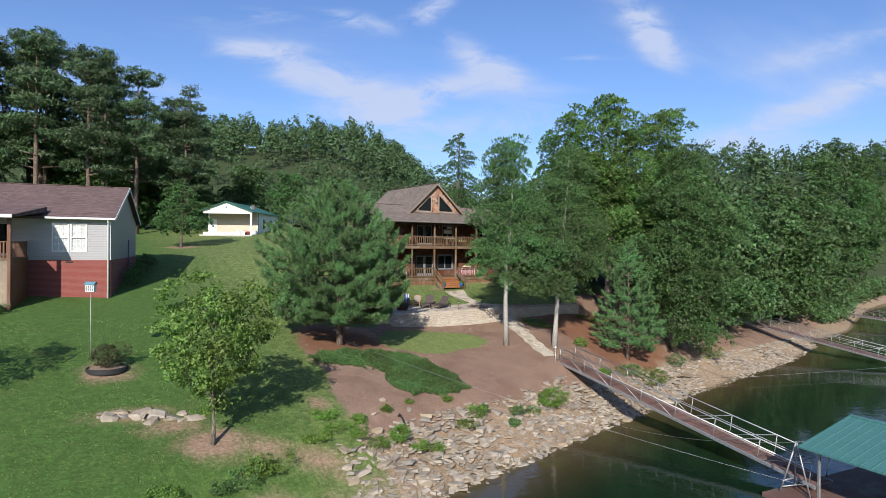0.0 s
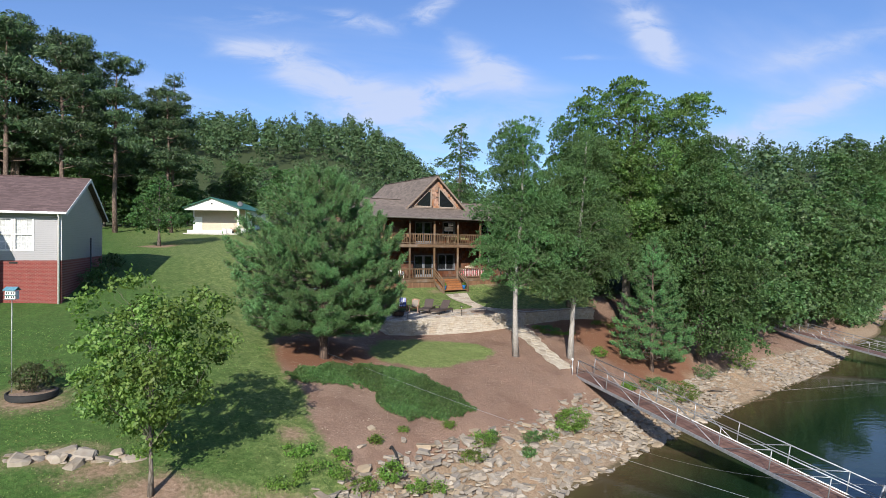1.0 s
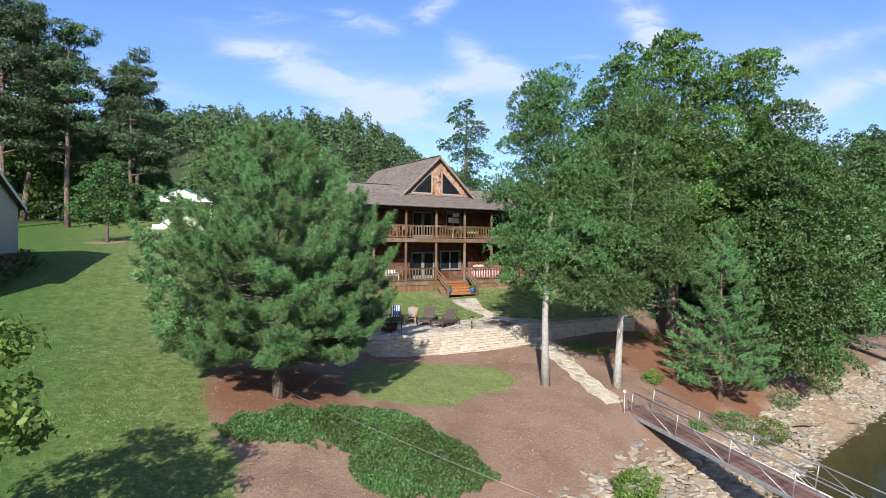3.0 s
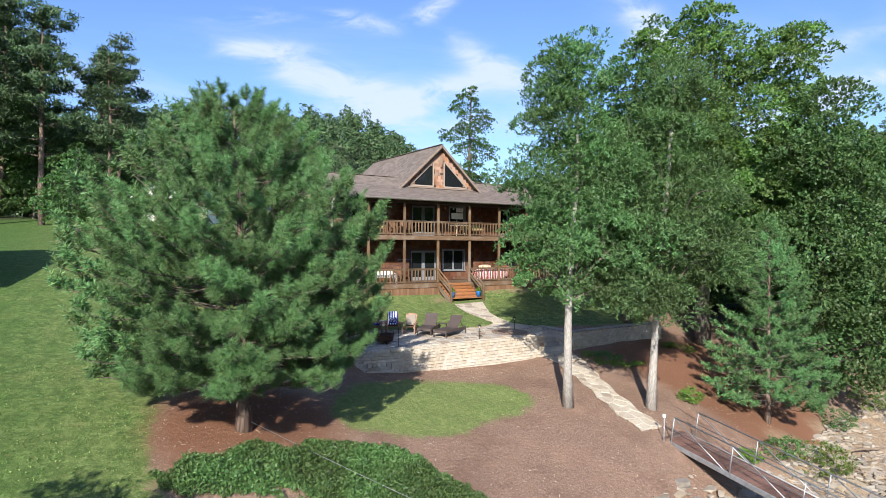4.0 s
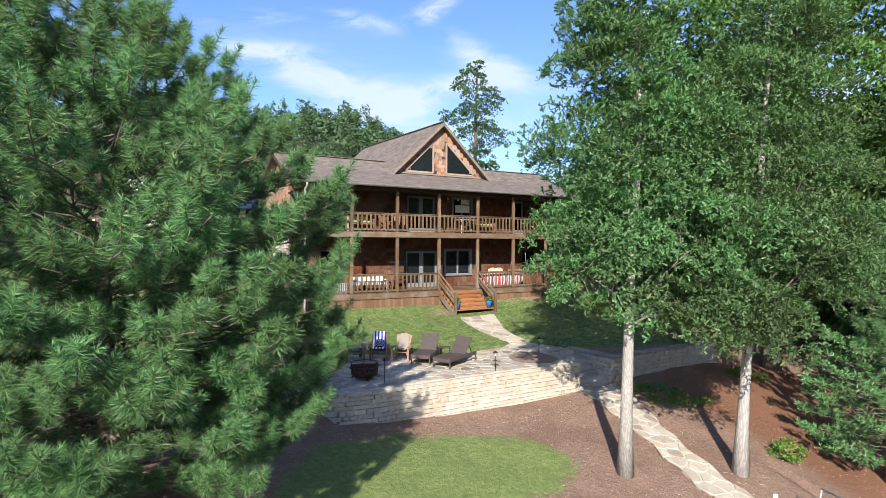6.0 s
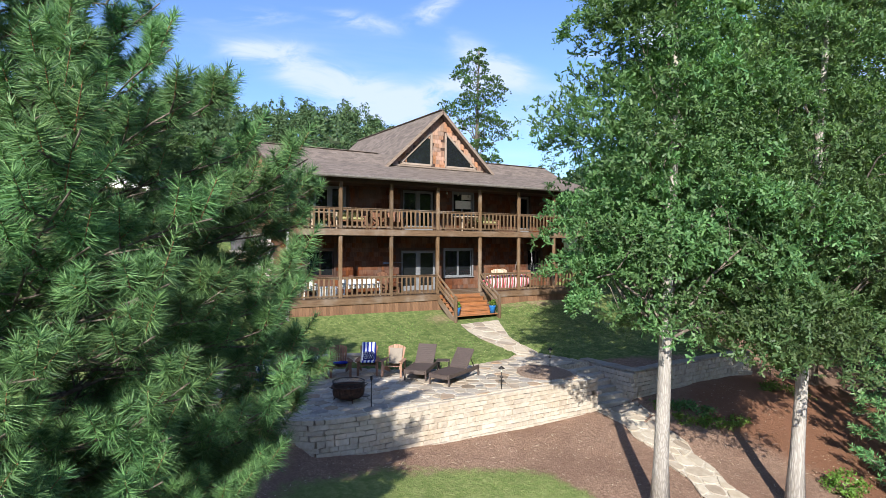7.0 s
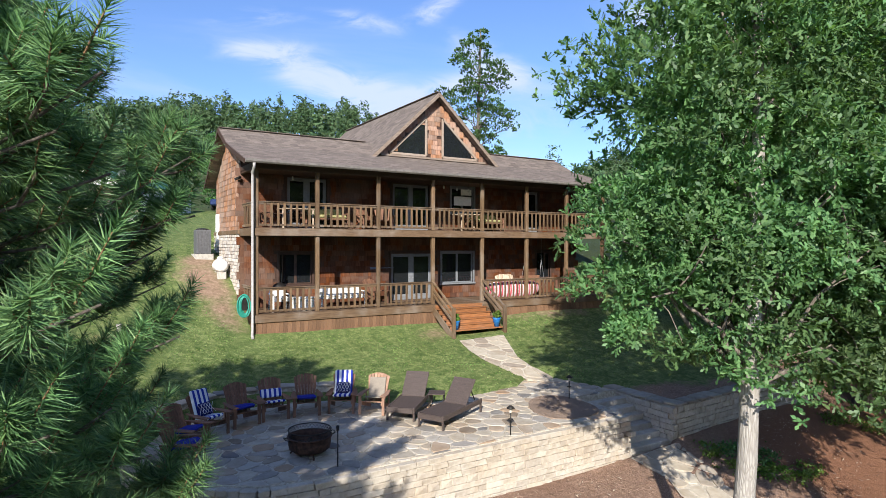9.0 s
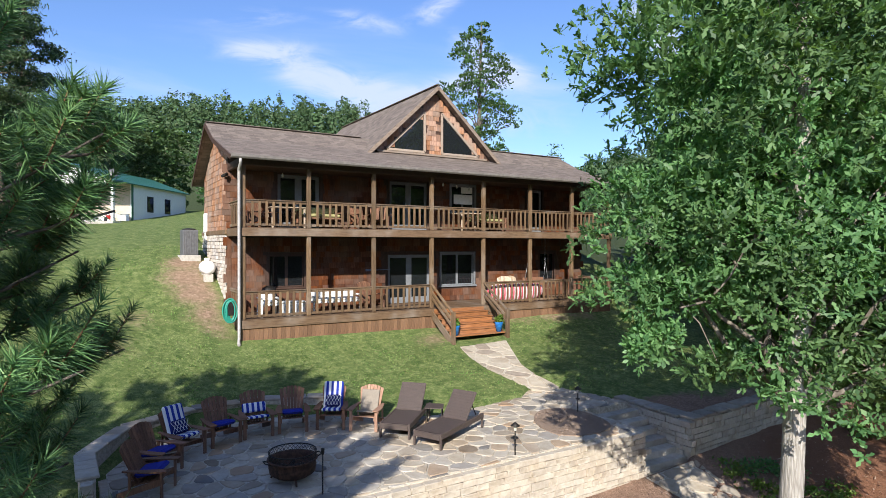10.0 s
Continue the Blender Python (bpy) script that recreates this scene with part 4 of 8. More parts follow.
tri = [(GABLE_X - 3.3, 6.05), (GABLE_X + 3.3, 6.05), (GABLE_X, GABLE_Z - 0.15)]
wall.add([(x, y, z) for y in (GABLE_Y, GABLE_Y + 0.15) for x, z in tri], [(0, 1, 2), (5, 4, 3), (0, 3, 4, 1), (1, 4, 5, 2), (2, 5, 3, 0)])
part("gable_wall", wall, DARK_TRIM, house)
part("rear_gable", Geo().add([(x, y, z) for y in (12.6, 12.8) for x, z in tri], [(0, 1, 2), (5, 4, 3), (0, 3, 4, 1), (1, 4, 5, 2), (2, 5, 3, 0)]), SHAKE, house)
GABLE_PANES = [[(6.50, 6.46), (8.20, 6.46), (8.20, 8.08)], [(9.14, 6.46), (10.96, 6.46), (9.14, 8.12)]]
for pane in GABLE_PANES:
    cx, cz = sum(p[0] for p in pane) / 3, sum(p[1] for p in pane) / 3
    g = Geo()
    for (ax, az), (bx, bz) in zip(pane, pane[1:] + pane[:1]):
        g.beam((ax + (ax - cx) * 0.06, GABLE_Y - 0.05, az + (az - cz) * 0.06), (bx + (bx - cx) * 0.06, GABLE_Y - 0.05, bz + (bz - cz) * 0.06), 0.06, 0.10, 0.008)
    w = part("gable_window", g, TRIM, house, "three-cornered gable window in weathered frame")
    part("pane", Geo().add([(x, GABLE_Y - 0.02 + e, z) for e in (0, 0.012) for x, z in pane], [(0, 1, 2), (5, 4, 3), (0, 3, 4, 1), (1, 4, 5, 2), (2, 5, 3, 0)]), GLASS, w)
part("gable_sill", Geo().box(GABLE_X - 2.75, GABLE_X + 2.75, GABLE_Y - 0.13, GABLE_Y, 6.27, 6.36, 0.01), TRIM, house)

# porches: floors, rims, posts, rails
for z in (0.0, UP):
    floor_part = part("porch_floor", Geo().box(0.02, 16.83, 0.03, WALL_Y, z - 0.06, z - 0.032), DECK_ALONG, house, "stained plank porch floor")
    floor_plank = Geo().box(0.0, 16.85, 0.0, 0.134, -0.03, 0.0, 0.004).mesh("floor_plank", DECK_ALONG)
    for i in range(15):
        part("floor_plank", floor_plank, None, floor_part).location = (0, i * 0.14, z)
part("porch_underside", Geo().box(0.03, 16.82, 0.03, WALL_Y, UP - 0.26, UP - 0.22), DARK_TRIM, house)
for z0, z1 in ((-0.30, -0.032), (UP - 0.29, UP - 0.032)):
    part("rim_beam", Geo().box(-0.02, 16.87, -0.045, 0.0, z0, z1, 0.008).box(-0.04, 0.0, 0.0, WALL_Y, z0, z1, 0.008).box(16.85, 16.89, 0.0, WALL_Y, z0, z1, 0.008), DECK_ALONG, house, "weathered deck rim beam")
part("roof_beam", Geo().box(-0.02, 16.87, 0.0, 0.14, 5.03, 5.28, 0.01).box(-0.02, 0.1, 0.14, WALL_Y, 5.03, 5.28, 0.01), DARK_TRIM, house)
skirt = part("skirting", Geo().box(0.0, 16.85, 0.03, 0.07, -0.95, -0.30), DARK_TRIM, house, "red-brown vertical skirting boards")
board = Geo().box(0, 0.143, -0.022, 0, -0.66, 0, 0.004).mesh("skirt_board", SKIRT_WOOD)
x = -0.03
while x < 16.8:
    ob = part("skirt_board", board, None, skirt)
    ob.location = (x, 0.03, -0.30 + rng.uniform(-0.004, 0.004))
    x += 0.149
side_skirt = Geo()
for i in range(14):
    side_skirt.box(-0.02, 0.0, i * 0.15, 0.143 + i * 0.15, -0.95 + 0.06 * i, -0.30, 0.004)
part("side_skirting", side_skirt, SKIRT_WOOD, house)
for i, x in enumerate(POSTS):
    for z0, z1 in ((0.0, UP - 0.29), (UP, 5.03)):
        part("post", Geo().box(x - 0.07, x + 0.07, 0.005, 0.145, z0, z1, 0.012), DECK_WOOD, house)

baluster = Geo().box(-0.042, 0.042, -0.013, 0.013, 0, 0.80, 0.004).mesh("baluster", DECK_WOOD)


def railing(p, q, gap=0.235):
    """Top and bottom rail from p to q, with balusters between."""
    p, q = Vector(p), Vector(q)
    g = Geo().beam(p + Vector((0, 0, 0.90)), q + Vector((0, 0, 0.90)), 0.10, 0.04, 0.006).beam(p + Vector((0, 0, 0.84)), q + Vector((0, 0, 0.84)), 0.04, 0.08, 0.005).beam(p + Vector((0, 0, 0.09)), q + Vector((0, 0, 0.09)), 0.045, 0.085, 0.005)
    rail = part("railing", g, DECK_ALONG if abs(p.y - q.y) < 0.1 else DECK_WOOD, house)
    n = max(2, round((q - p).length / gap))
    for i in range(1, n):
        b = part("baluster", baluster, None, rail)
        b.location = p.lerp(q, i / n) + Vector((rng.uniform(-0.012, 0.012), -0.035, 0.06))
        b.rotation_euler = (0, rng.uniform(-0.012, 0.012), rng.uniform(-0.06, 0.06) + (0 if abs(p.y - q.y) < 0.1 else math.pi / 2))


for i in range(7):
    a, b = POSTS[i] + 0.07, POSTS[i + 1] - 0.07
    if i != 3:
        railing((a, 0.075, 0), (b, 0.075, 0))
    railing((a, 0.075, UP), (b, 0.075, UP))
for z in (0, UP):
    railing((0.075, 0.15, z), (0.075, WALL_Y, z))
    railing((16.78, 0.15, z), (16.78, WALL_Y, z))

# front stairs
stairs = part("stairs", Geo(), STEP_WOOD, house, "wide orange-brown timber stairs")
RISE, GO = 0.18, 0.285
for k in range(1, 6):
    y0 = -0.045 - GO * k
    tread = Geo().box(7.16, 9.56, y0 - 0.03, y0 + 0.125, -RISE * k - 0.04, -RISE * k, 0.008).box(7.16, 9.56, y0 + 0.135, y0 + GO, -RISE * k - 0.04, -RISE * k, 0.008)
    part("tread", tread, STEP_WOOD, stairs)
    part("riser", Geo().box(7.2, 9.52, y0 + GO - 0.005, y0 + GO + 0.02, -RISE * k, -RISE * (k - 1) - 0.055), STEP_WOOD, stairs)
for x in (7.13, 9.59):
    part("stringer", Geo().beam((x, 0.05, -0.2), (x, -1.52, -1.18), 0.05, 0.27, 0.006), DECK_WOOD, stairs)
    part("newel", Geo().box(x - 0.065, x + 0.065, -1.62, -1.49, -1.25, 0.0, 0.012), DECK_WOOD, stairs)
    for k, drop in enumerate((0.0, 0.28, 0.50)):
        part("stair_rail", Geo().beam((x, 0.02, 0.90 - drop), (x, -1.55, -0.07 - drop), 0.06 if k else 0.10, 0.10 if k else 0.05, 0.006), DECK_WOOD, stairs)
# pale stone facing on the lower side wall, and small fixings
part("corner_board", Geo().box(-0.03, 0.12, WALL_Y - 0.03, WALL_Y - 0.002, -0.5, UP - 0.3, 0.005), SHAKE, house)
part("ledge_board", Geo().box(-0.09, 0.0, WALL_Y, 6.95, UP - 0.22, UP - 0.05, 0.01), DECK_WOOD, house)
meter = part("meter_box", Geo().box(-0.14, -0.03, 5.9, 6.3, 2.9, 3.7, 0.02).box(-0.12, -0.03, 6.0, 6.2, 2.3, 2.9, 0.01), WHITE, house, "white electric meter box")
part("flood_light", Geo().tube([(-0.05, 1.95, 4.9), (-0.2, 1.8, 4.85)], 0.05, 8).tube([(-0.05, 1.95, 4.9), (-0.22, 2.05, 4.82)], 0.05, 8), BLACK_METAL, house)
part("vent_pipe", Geo().tube([(12.9, 4.6, 6.6), (12.9, 4.6, 7.25)], 0.05, 8), GUTTER, house)


# ---- stone terrace, walls, steps and paths ----
def clip_cell(seed, others, reach):
    """The cell of a seed among its neighbours (convex outline)."""
    sx, sy = seed
    poly = [(sx - reach, sy - reach), (sx + reach, sy - reach), (sx + reach, sy + reach), (sx - reach, sy + reach)]
    for ox, oy in others:
        mx, my, nx_, ny_ = (sx + ox) / 2, (sy + oy) / 2, ox - sx, oy - sy
        out = []
        for (ax, ay), (bx, by) in zip(poly, poly[1:] + poly[:1]):
            da, db = (ax - mx) * nx_ + (ay - my) * ny_, (bx - mx) * nx_ + (by - my) * ny_
            if da <= 0:
                out.append((ax, ay))
            if (da < 0 < db) or (db < 0 < da):
                k = da / (da - db)
                out.append((ax + k * (bx - ax), ay + k * (by - ay)))
        poly = out
        if len(poly) < 3:
            break
    return poly


def meet(poly, cell):
    """The share of an outline that lies within a convex cell."""
    cx, cy = sum(p[0] for p in cell) / len(cell), sum(p[1] for p in cell) / len(cell)
    for (ax, ay), (bx, by) in zip(cell, cell[1:] + cell[:1]):
        nx_, ny_ = by - ay, ax - bx
        if (cx - ax) * nx_ + (cy - ay) * ny_ > 0:
            nx_, ny_ = -nx_, -ny_
        out = []
        for (px, py), (qx, qy) in zip(poly, poly[1:] + poly[:1]):
            da, db = (px - ax) * nx_ + (py - ay) * ny_, (qx - ax) * nx_ + (qy - ay) * ny_
            if da <= 0:
                out.append((px, py))
            if (da < 0 < db) or (db < 0 < da):
                k = da / (da - db)
                out.append((px + k * (qx - px), py + k * (qy - py)))
        poly = out
        if len(poly) < 3:
            return []
    return poly


def shrink(poly, gap):
    cx, cy = sum(p[0] for p in poly) / len(poly), sum(p[1] for p in poly) / len(poly)
    out = []
    for x, y in poly:
        r = math.hypot(x - cx, y - cy)
        k = max(0.3, 1 - gap / max(r, 0.01))
        out.append((cx + (x - cx) * k, cy + (y - cy) * k))
    return out


def area(poly):
    return abs(sum(ax * by - bx * ay for (ax, ay), (bx, by) in zip(poly, poly[1:] + poly[:1]))) / 2


def paving(outline, size, seed, gap=0.03):
    """Irregular flags over an outline."""
    r = random.Random(seed)
    x0, x1, y0, y1 = (f(p[k] for p in outline) for k in (0, 1) for f in (min, max))
    seeds = []
    y, row = y0 - size, 0
    while y < y1 + size:
        x = x0 - size + (row % 2) * size * 0.5
        while x < x1 + size:
            if r.random() < 0.84:
                seeds.append((x + r.uniform(-0.42, 0.42) * size, y + r.uniform(-0.40, 0.40) * size))
            x += size
        y, row = y + size * 0.8, row + 1
    flags = []
    for s in seeds:
        near = sorted((o for o in seeds if o != s and abs(o[0] - s[0]) < 2.6 * size and abs(o[1] - s[1]) < 2.6 * size), key=lambda o: (o[0] - s[0]) ** 2 + (o[1] - s[1]) ** 2)
        cell = clip_cell(s, near, 1.6 * size)
        if len(cell) < 3:
            continue
        cut = meet(list(outline), cell)
        if len(cut) >= 3 and area(cut) > 0.015:
            cut = shrink(cut, gap * r.uniform(0.8, 1.5))
            soft = [((1 - k) * ax + k * bx, (1 - k) * ay + k * by) for (ax, ay), (bx, by) in zip(cut, cut[1:] + cut[:1]) for k in (0.2, 0.8)]
            flags.append(soft)
    return flags


terrace = thing("terrace", "flagstone terrace held by a sandstone retaining wall", "terrace", kind="structure")
part("mortar_bed", Geo().prism(PATIO, -3.4, PATIO_Z - 0.015), MORTAR, terrace)
r06 = random.Random(6)
for k, flag in enumerate(paving(PATIO, 0.40, 4, 0.024)):
    cx, cy = sum(p[0] for p in flag) / len(flag), sum(p[1] for p in flag) / len(flag)
    g = Geo().prism([(x - cx, y - cy) for x, y in flag], -0.06, r06.uniform(0.0, 0.012), inset=0.012)
    part("flagstone", g, FLAG, terrace).location = (cx, cy, PATIO_Z)


def ribbon(name, outline, size, seed, material, label, category, lift=0.03, height=None):
    """A paved way that follows the ground."""
    way = thing(name, label, category, kind="structure")
    h = height or (lambda x, y: gh(x, y) + lift)
    bed, pts = Geo(), paving(outline, size, seed, 0.035)
    for flag in pts:
        cx, cy = sum(p[0] for p in flag) / len(flag), sum(p[1] for p in flag) / len(flag)
        g = Geo()
        top = [(x - cx, y - cy, h(x, y) - h(cx, cy)) for x, y in flag]
        n = len(top)
        z = r06.uniform(0.0, 0.02)
        v = [(x, y, zz - 0.08) for x, y, zz in top] + [(x, y, zz + z - 0.012) for x, y, zz in top] + [(x * 0.95, y * 0.95, zz + z) for x, y, zz in top]
        f = [(q * n + i, q * n + (i + 1) % n, (q + 1) * n + (i + 1) % n, (q + 1) * n + i) for q in (0, 1) for i in range(n)] + [tuple(range(2 * n, 3 * n))]
        part("flagstone", g.add(v, f), material, way).location = (cx, cy, h(cx, cy))
    x0, x1, y0, y1 = (f(p[k] for p in outline) for k in (0, 1) for f in (min, max))
    step = 0.25
    for i in range(int((x1 - x0) / step) + 2):
        for j in range(int((y1 - y0) / step) + 2):
            sq = meet(list(outline), [(x0 + i * step, y0 + j * step), (x0 + (i + 1) * step, y0 + j * step), (x0 + (i + 1) * step, y0 + (j + 1) * step), (x0 + i * step, y0 + (j + 1) * step)])
            if len(sq) >= 3:
                bed.add([(x, y, h(x, y) - 0.012) for x, y in sq], [tuple(range(len(sq)))])
    part("mortar_bed", bed, MORTAR, way)
    return way


ribbon("walkway", WALKWAY, 0.6, 12, PATH_STONE, "curving flagstone walk from stairs to terrace", "walkway", height=lambda x, y: float(walk_z(x, y)))
ribbon("lower_path", LOWER_PATH, 0.5, 13, PATH_STONE, "pale flagstone path down to the gangway", "path", 0.045)


def wall_line(points):
    """Lengths along a polyline."""
    pts = [Vector((x, y, 0)) for x, y in points]
    return pts, [0] + [sum((b - a).length for a, b in zip(pts[:i + 1], pts[1:i + 2])) for i in range(len(pts) - 1)]


block_kinds = []
for k in range(8):
    rk = random.Random(40 + k)
    w, h = (0.22, 0.30, 0.38, 0.48)[k % 4], (0.13, 0.17)[k // 4]
    g = Geo().box(-w / 2 + 0.004, w / 2 - 0.004, -0.10, 0.08, 0.004, h - 0.004, 0.011)
    g.v = [(x + rk.uniform(-0.012, 0.012), y + (rk.uniform(-0.022, 0.016) if y < 0 else 0), z + rk.uniform(-0.005, 0.005)) for x, y, z in g.v]
    block_kinds.append((w, h, g))
block_mesh = [g.mesh("stone", WALL_STONE) for _, _, g in block_kinds]


def stone_wall(owner, line, base, top, seed, singly):
    """Coursed rough blocks on the outer (right-hand) face of a line."""
    rk, joined = random.Random(seed), Geo()
    pts, lens = wall_line(line)
    total = lens[-1]
    z = 0.0
    high = max(top(s) - base(s) for s in np.linspace(0, total, 12))
    course = 0
    while z < high - 0.03:
        h_kind = 0 if rk.random() < 0.55 else 4
        ch = block_kinds[h_kind][1]
        s = -rk.uniform(0, 0.3)
        while s < total:
            kind = h_kind + rk.randrange(4)
            w = block_kinds[kind][0]
            c = min(max(s + w / 2, 0.02), total - 0.02)
            zt = top(c) - z
            if zt - ch > base(c) - 0.2 and s + w > 0.05:
                i = max(j for j in range(len(lens) - 1) if lens[j] <= c)
                d = (pts[i + 1] - pts[i]).normalized()
                p = pts[i] + d * (c - lens[i])
                m = Matrix.Translation((p.x, p.y, zt - ch)) @ Matrix.Rotation(math.atan2(d.y, d.x), 4, "Z") @ pose(0, rk.uniform(-0.012, 0.012), 0, 0, 0, rk.uniform(-1.5, 1.5))
                if singly(p.x, p.y):
                    ob = part("stone", block_mesh[kind], None, owner)
                    ob.matrix_basis = m
                else:
                    joined.add(block_kinds[kind][2].v, block_kinds[kind][2].f, m)
            s += w
        z += ch
        course += 1
    if joined.v:
        tagged(part("stonework", joined, WALL_STONE, owner), kind="stuff")


FRONT = [(-4.05, -6.7), (-4.0, -8.0), (-3.35, -9.25), (-2.35, -9.98), (-1.2, -10.15), (2.9, -10.12), (7.08, -10.12), (7.1, -8.3)]
stone_wall(terrace, FRONT, lambda s: -3.3, lambda s: PATIO_Z - 0.03, 8, lambda x, y: -2.2 < x < 7.05 and y < -10)
# low seat wall behind the chairs
SEAT = [(1.2, -4.75), (-0.4, -4.2), (-2.1, -4.25), (-3.6, -5.1), (-4.35, -6.6), (-4.3, -8.0)]
seat = thing("seat_wall", "low curved stone wall behind the chairs", "garden wall", kind="structure")
core = Geo()
for a, b in zip(SEAT, SEAT[1:]):
    core.beam((*a, PATIO_Z + 0.08), (*b, PATIO_Z + 0.08), 0.24, 0.6)
part("core", core, MORTAR, seat)
stone_wall(seat, list(reversed(SEAT)), lambda s: PATIO_Z - 0.1, lambda s: PATIO_Z + 0.37, 9, lambda x, y: False)
stone_wall(seat, SEAT, lambda s: PATIO_Z - 0.1, lambda s: PATIO_Z + 0.37, 19, lambda x, y: False)
cap = Geo()
rc = random.Random(5)
for a, b in zip(SEAT, SEAT[1:]):
    a, b = Vector((*a, 0)), Vector((*b, 0))
    n = max(1, round((b - a).length / 0.5))
    for i in range(n):
        cap.beam(a.lerp(b, i / n + 0.008) + Vector((0, 0, PATIO_Z + 0.405)), a.lerp(b, (i + 1) / n - 0.008) + Vector((0, 0, PATIO_Z + 0.405 + rc.uniform(-0.01, 0.01))), 0.36, 0.06, 0.015)
tagged(part("coping", cap, FLAG, seat), kind="stuff")

# the second retaining wall, right of the stone steps
WALL2_TOP = -2.05
second = thing("retaining_wall", "shaded rough stone retaining wall below the lawn", "retaining wall", kind="structure")
LINE2 = [(8.95, -7.7), (8.95, -10.05), (16.25, -9.75)]
part("core", Geo().beam((9.2, -7.6, -3.0), (9.2, -9.9, -3.0), 0.4, 1.85).beam((9.0, -9.82, -3.0), (16.2, -9.52, -3.0), 0.4, 1.85), MORTAR, second)
stone_wall(second, LINE2, lambda s: -3.4, lambda s: WALL2_TOP, 10, lambda x, y: x < 11.5)
cap = Geo()
for a, b in (((9.14, -7.5), (9.14, -9.75)), ((8.95, -9.92), (16.25, -9.62))):
    a, b = Vector((*a, 0)), Vector((*b, 0))
    n = round((b - a).length / 0.55)
    for i in range(n):
        cap.beam(a.lerp(b, i / n + 0.006) + Vector((0, 0, WALL2_TOP + 0.045)), a.lerp(b, (i + 1) / n - 0.006) + Vector((0, 0, WALL2_TOP + 0.045 + rc.uniform(-0.012, 0.012))), 0.5 + rc.uniform(-0.05, 0.05), 0.075, 0.02)
tagged(part("coping", cap, COPING, second), kind="stuff")
# stone steps between the two walls
steps = thing("stone_steps", "rough stone steps between two retaining walls", "steps", kind="structure")
for k in range(7):
    z1 = PATIO_Z - 0.165 * (k + 1)
    y1 = -8.2 - 0.30 * k
    g = Geo().box(7.12, 8.9, y1 - 0.32, y1, z1 - 0.5, z1, 0.025)
    g.v = [(x, y + rc.uniform(-0.02, 0.02), z + (rc.uniform(-0.015, 0.015) if z > z1 - 0.1 else 0)) for x, y, z in g.v]
    part("stone_step", g, FLAG, steps)
# mulch bed in the terrace's corner
bed = [(5.5, -7.95), (6.2, -7.6), (6.85, -7.9), (6.92, -9.0), (6.6, -9.7), (5.7, -9.85), (5.0, -9.55), (5.05, -8.7)]
bark_bed = Geo()
rb = random.Random(21)
ring = rounded(bed, 2)
bark_bed.prism(ring, PATIO_Z - 0.05, PATIO_Z + 0.03)
for _ in range(2600):
    x, y = rb.uniform(4.9, 7.0), rb.uniform(-9.9, -7.6)
    if inside(ring, x, y) > 0.03:
        m = pose(x, y, PATIO_Z + rb.uniform(0.02, 0.05), rb.uniform(-30, 30), rb.uniform(-30, 30), rb.uniform(0, 360))
        bark_bed.add([(-0.022, -0.006, 0), (0.022, -0.005, 0.003), (0.02, 0.006, 0.006), (-0.02, 0.005, 0.004)], [(0, 1, 2, 3)], m)
tagged(part("mulch_bed", bark_bed, MULCH_BED, None), "brown bark chips in the terrace corner bed", "mulch", kind="stuff")

# cedar shakes: single and light-toned on sunlit gables, joined and dark-toned in porch shade
shake_kinds = []
for k in range(6):
    rk = random.Random(70 + k)
    w = (0.13, 0.17, 0.21, 0.25, 0.30, 0.35)[k]
    v = [(-w / 2, 0, 0.30), (w / 2, 0, 0.30), (w / 2, -0.006, 0.30), (-w / 2, -0.006, 0.30),
         (-w / 2, 0, 0.0), (w / 2, 0, rk.uniform(-0.008, 0.008)), (w / 2, -0.024, rk.uniform(-0.008, 0.008)), (-w / 2, -0.024, 0)]
    shake_kinds.append((w, Geo().add(v, [(0, 1, 2, 3), (4, 7, 6, 5), (3, 2, 6, 7), (0, 3, 7, 4), (1, 5, 6, 2)])))
shake_mesh = [g.mesh("shake", SUNLIT_BLEACHED_SHAKE) for _, g in shake_kinds]


def shake_field(owner, m, width, z0, z1, keep, seed, most, mat=None):
    """Courses of shakes on a wall; m lays x along it and -y out of it."""
    rk, joined, made = random.Random(seed), Geo(), 0
    z = z0
    while z < z1:
        x = -rk.uniform(0, 0.2)
        while x < width:
            k = rk.randrange(6)
            w = shake_kinds[k][0]
            c = x + w / 2
            if keep(c, z + 0.12, w):
                mm = m @ pose(c, -0.003, z + rk.uniform(-0.012, 0.012), 0, rk.uniform(-0.6, 0.6), 0)
                if made < most:
                    ob = part("shake", shake_mesh[k], None, owner)
                    ob.matrix_basis = mm
                    made += 1
                else:
                    joined.add(shake_kinds[k][1].v, shake_kinds[k][1].f, mm)
            x += w + 0.006
        z += 0.215
    if joined.v:
        tagged(part("shake_cladding", joined, mat or SUNLIT_BLEACHED_SHAKE, owner), kind="stuff")


west = pose(-0.004, 6.9, 0, 0, 0, -90)
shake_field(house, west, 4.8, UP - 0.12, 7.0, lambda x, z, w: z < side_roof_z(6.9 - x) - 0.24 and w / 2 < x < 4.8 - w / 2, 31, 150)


def on_gable(x, z, w):
    if abs(x + (GABLE_X - 3.3) - GABLE_X) * PITCH + z > GABLE_Z - 0.32:
        return False
    gx_ = x + GABLE_X - 3.3
    if 6.4 < gx_ + w / 2 and gx_ - w / 2 < 8.24 and 6.3 < z and z - 6.46 < (gx_ - w / 4 - 6.50) * 0.953 + 0.14:
        return False
    if 9.1 < gx_ + w / 2 and gx_ - w / 2 < 11.0 and 6.3 < z and z - 6.46 < (10.96 - gx_ - w / 4) * 0.912 + 0.14:
        return False
    return True


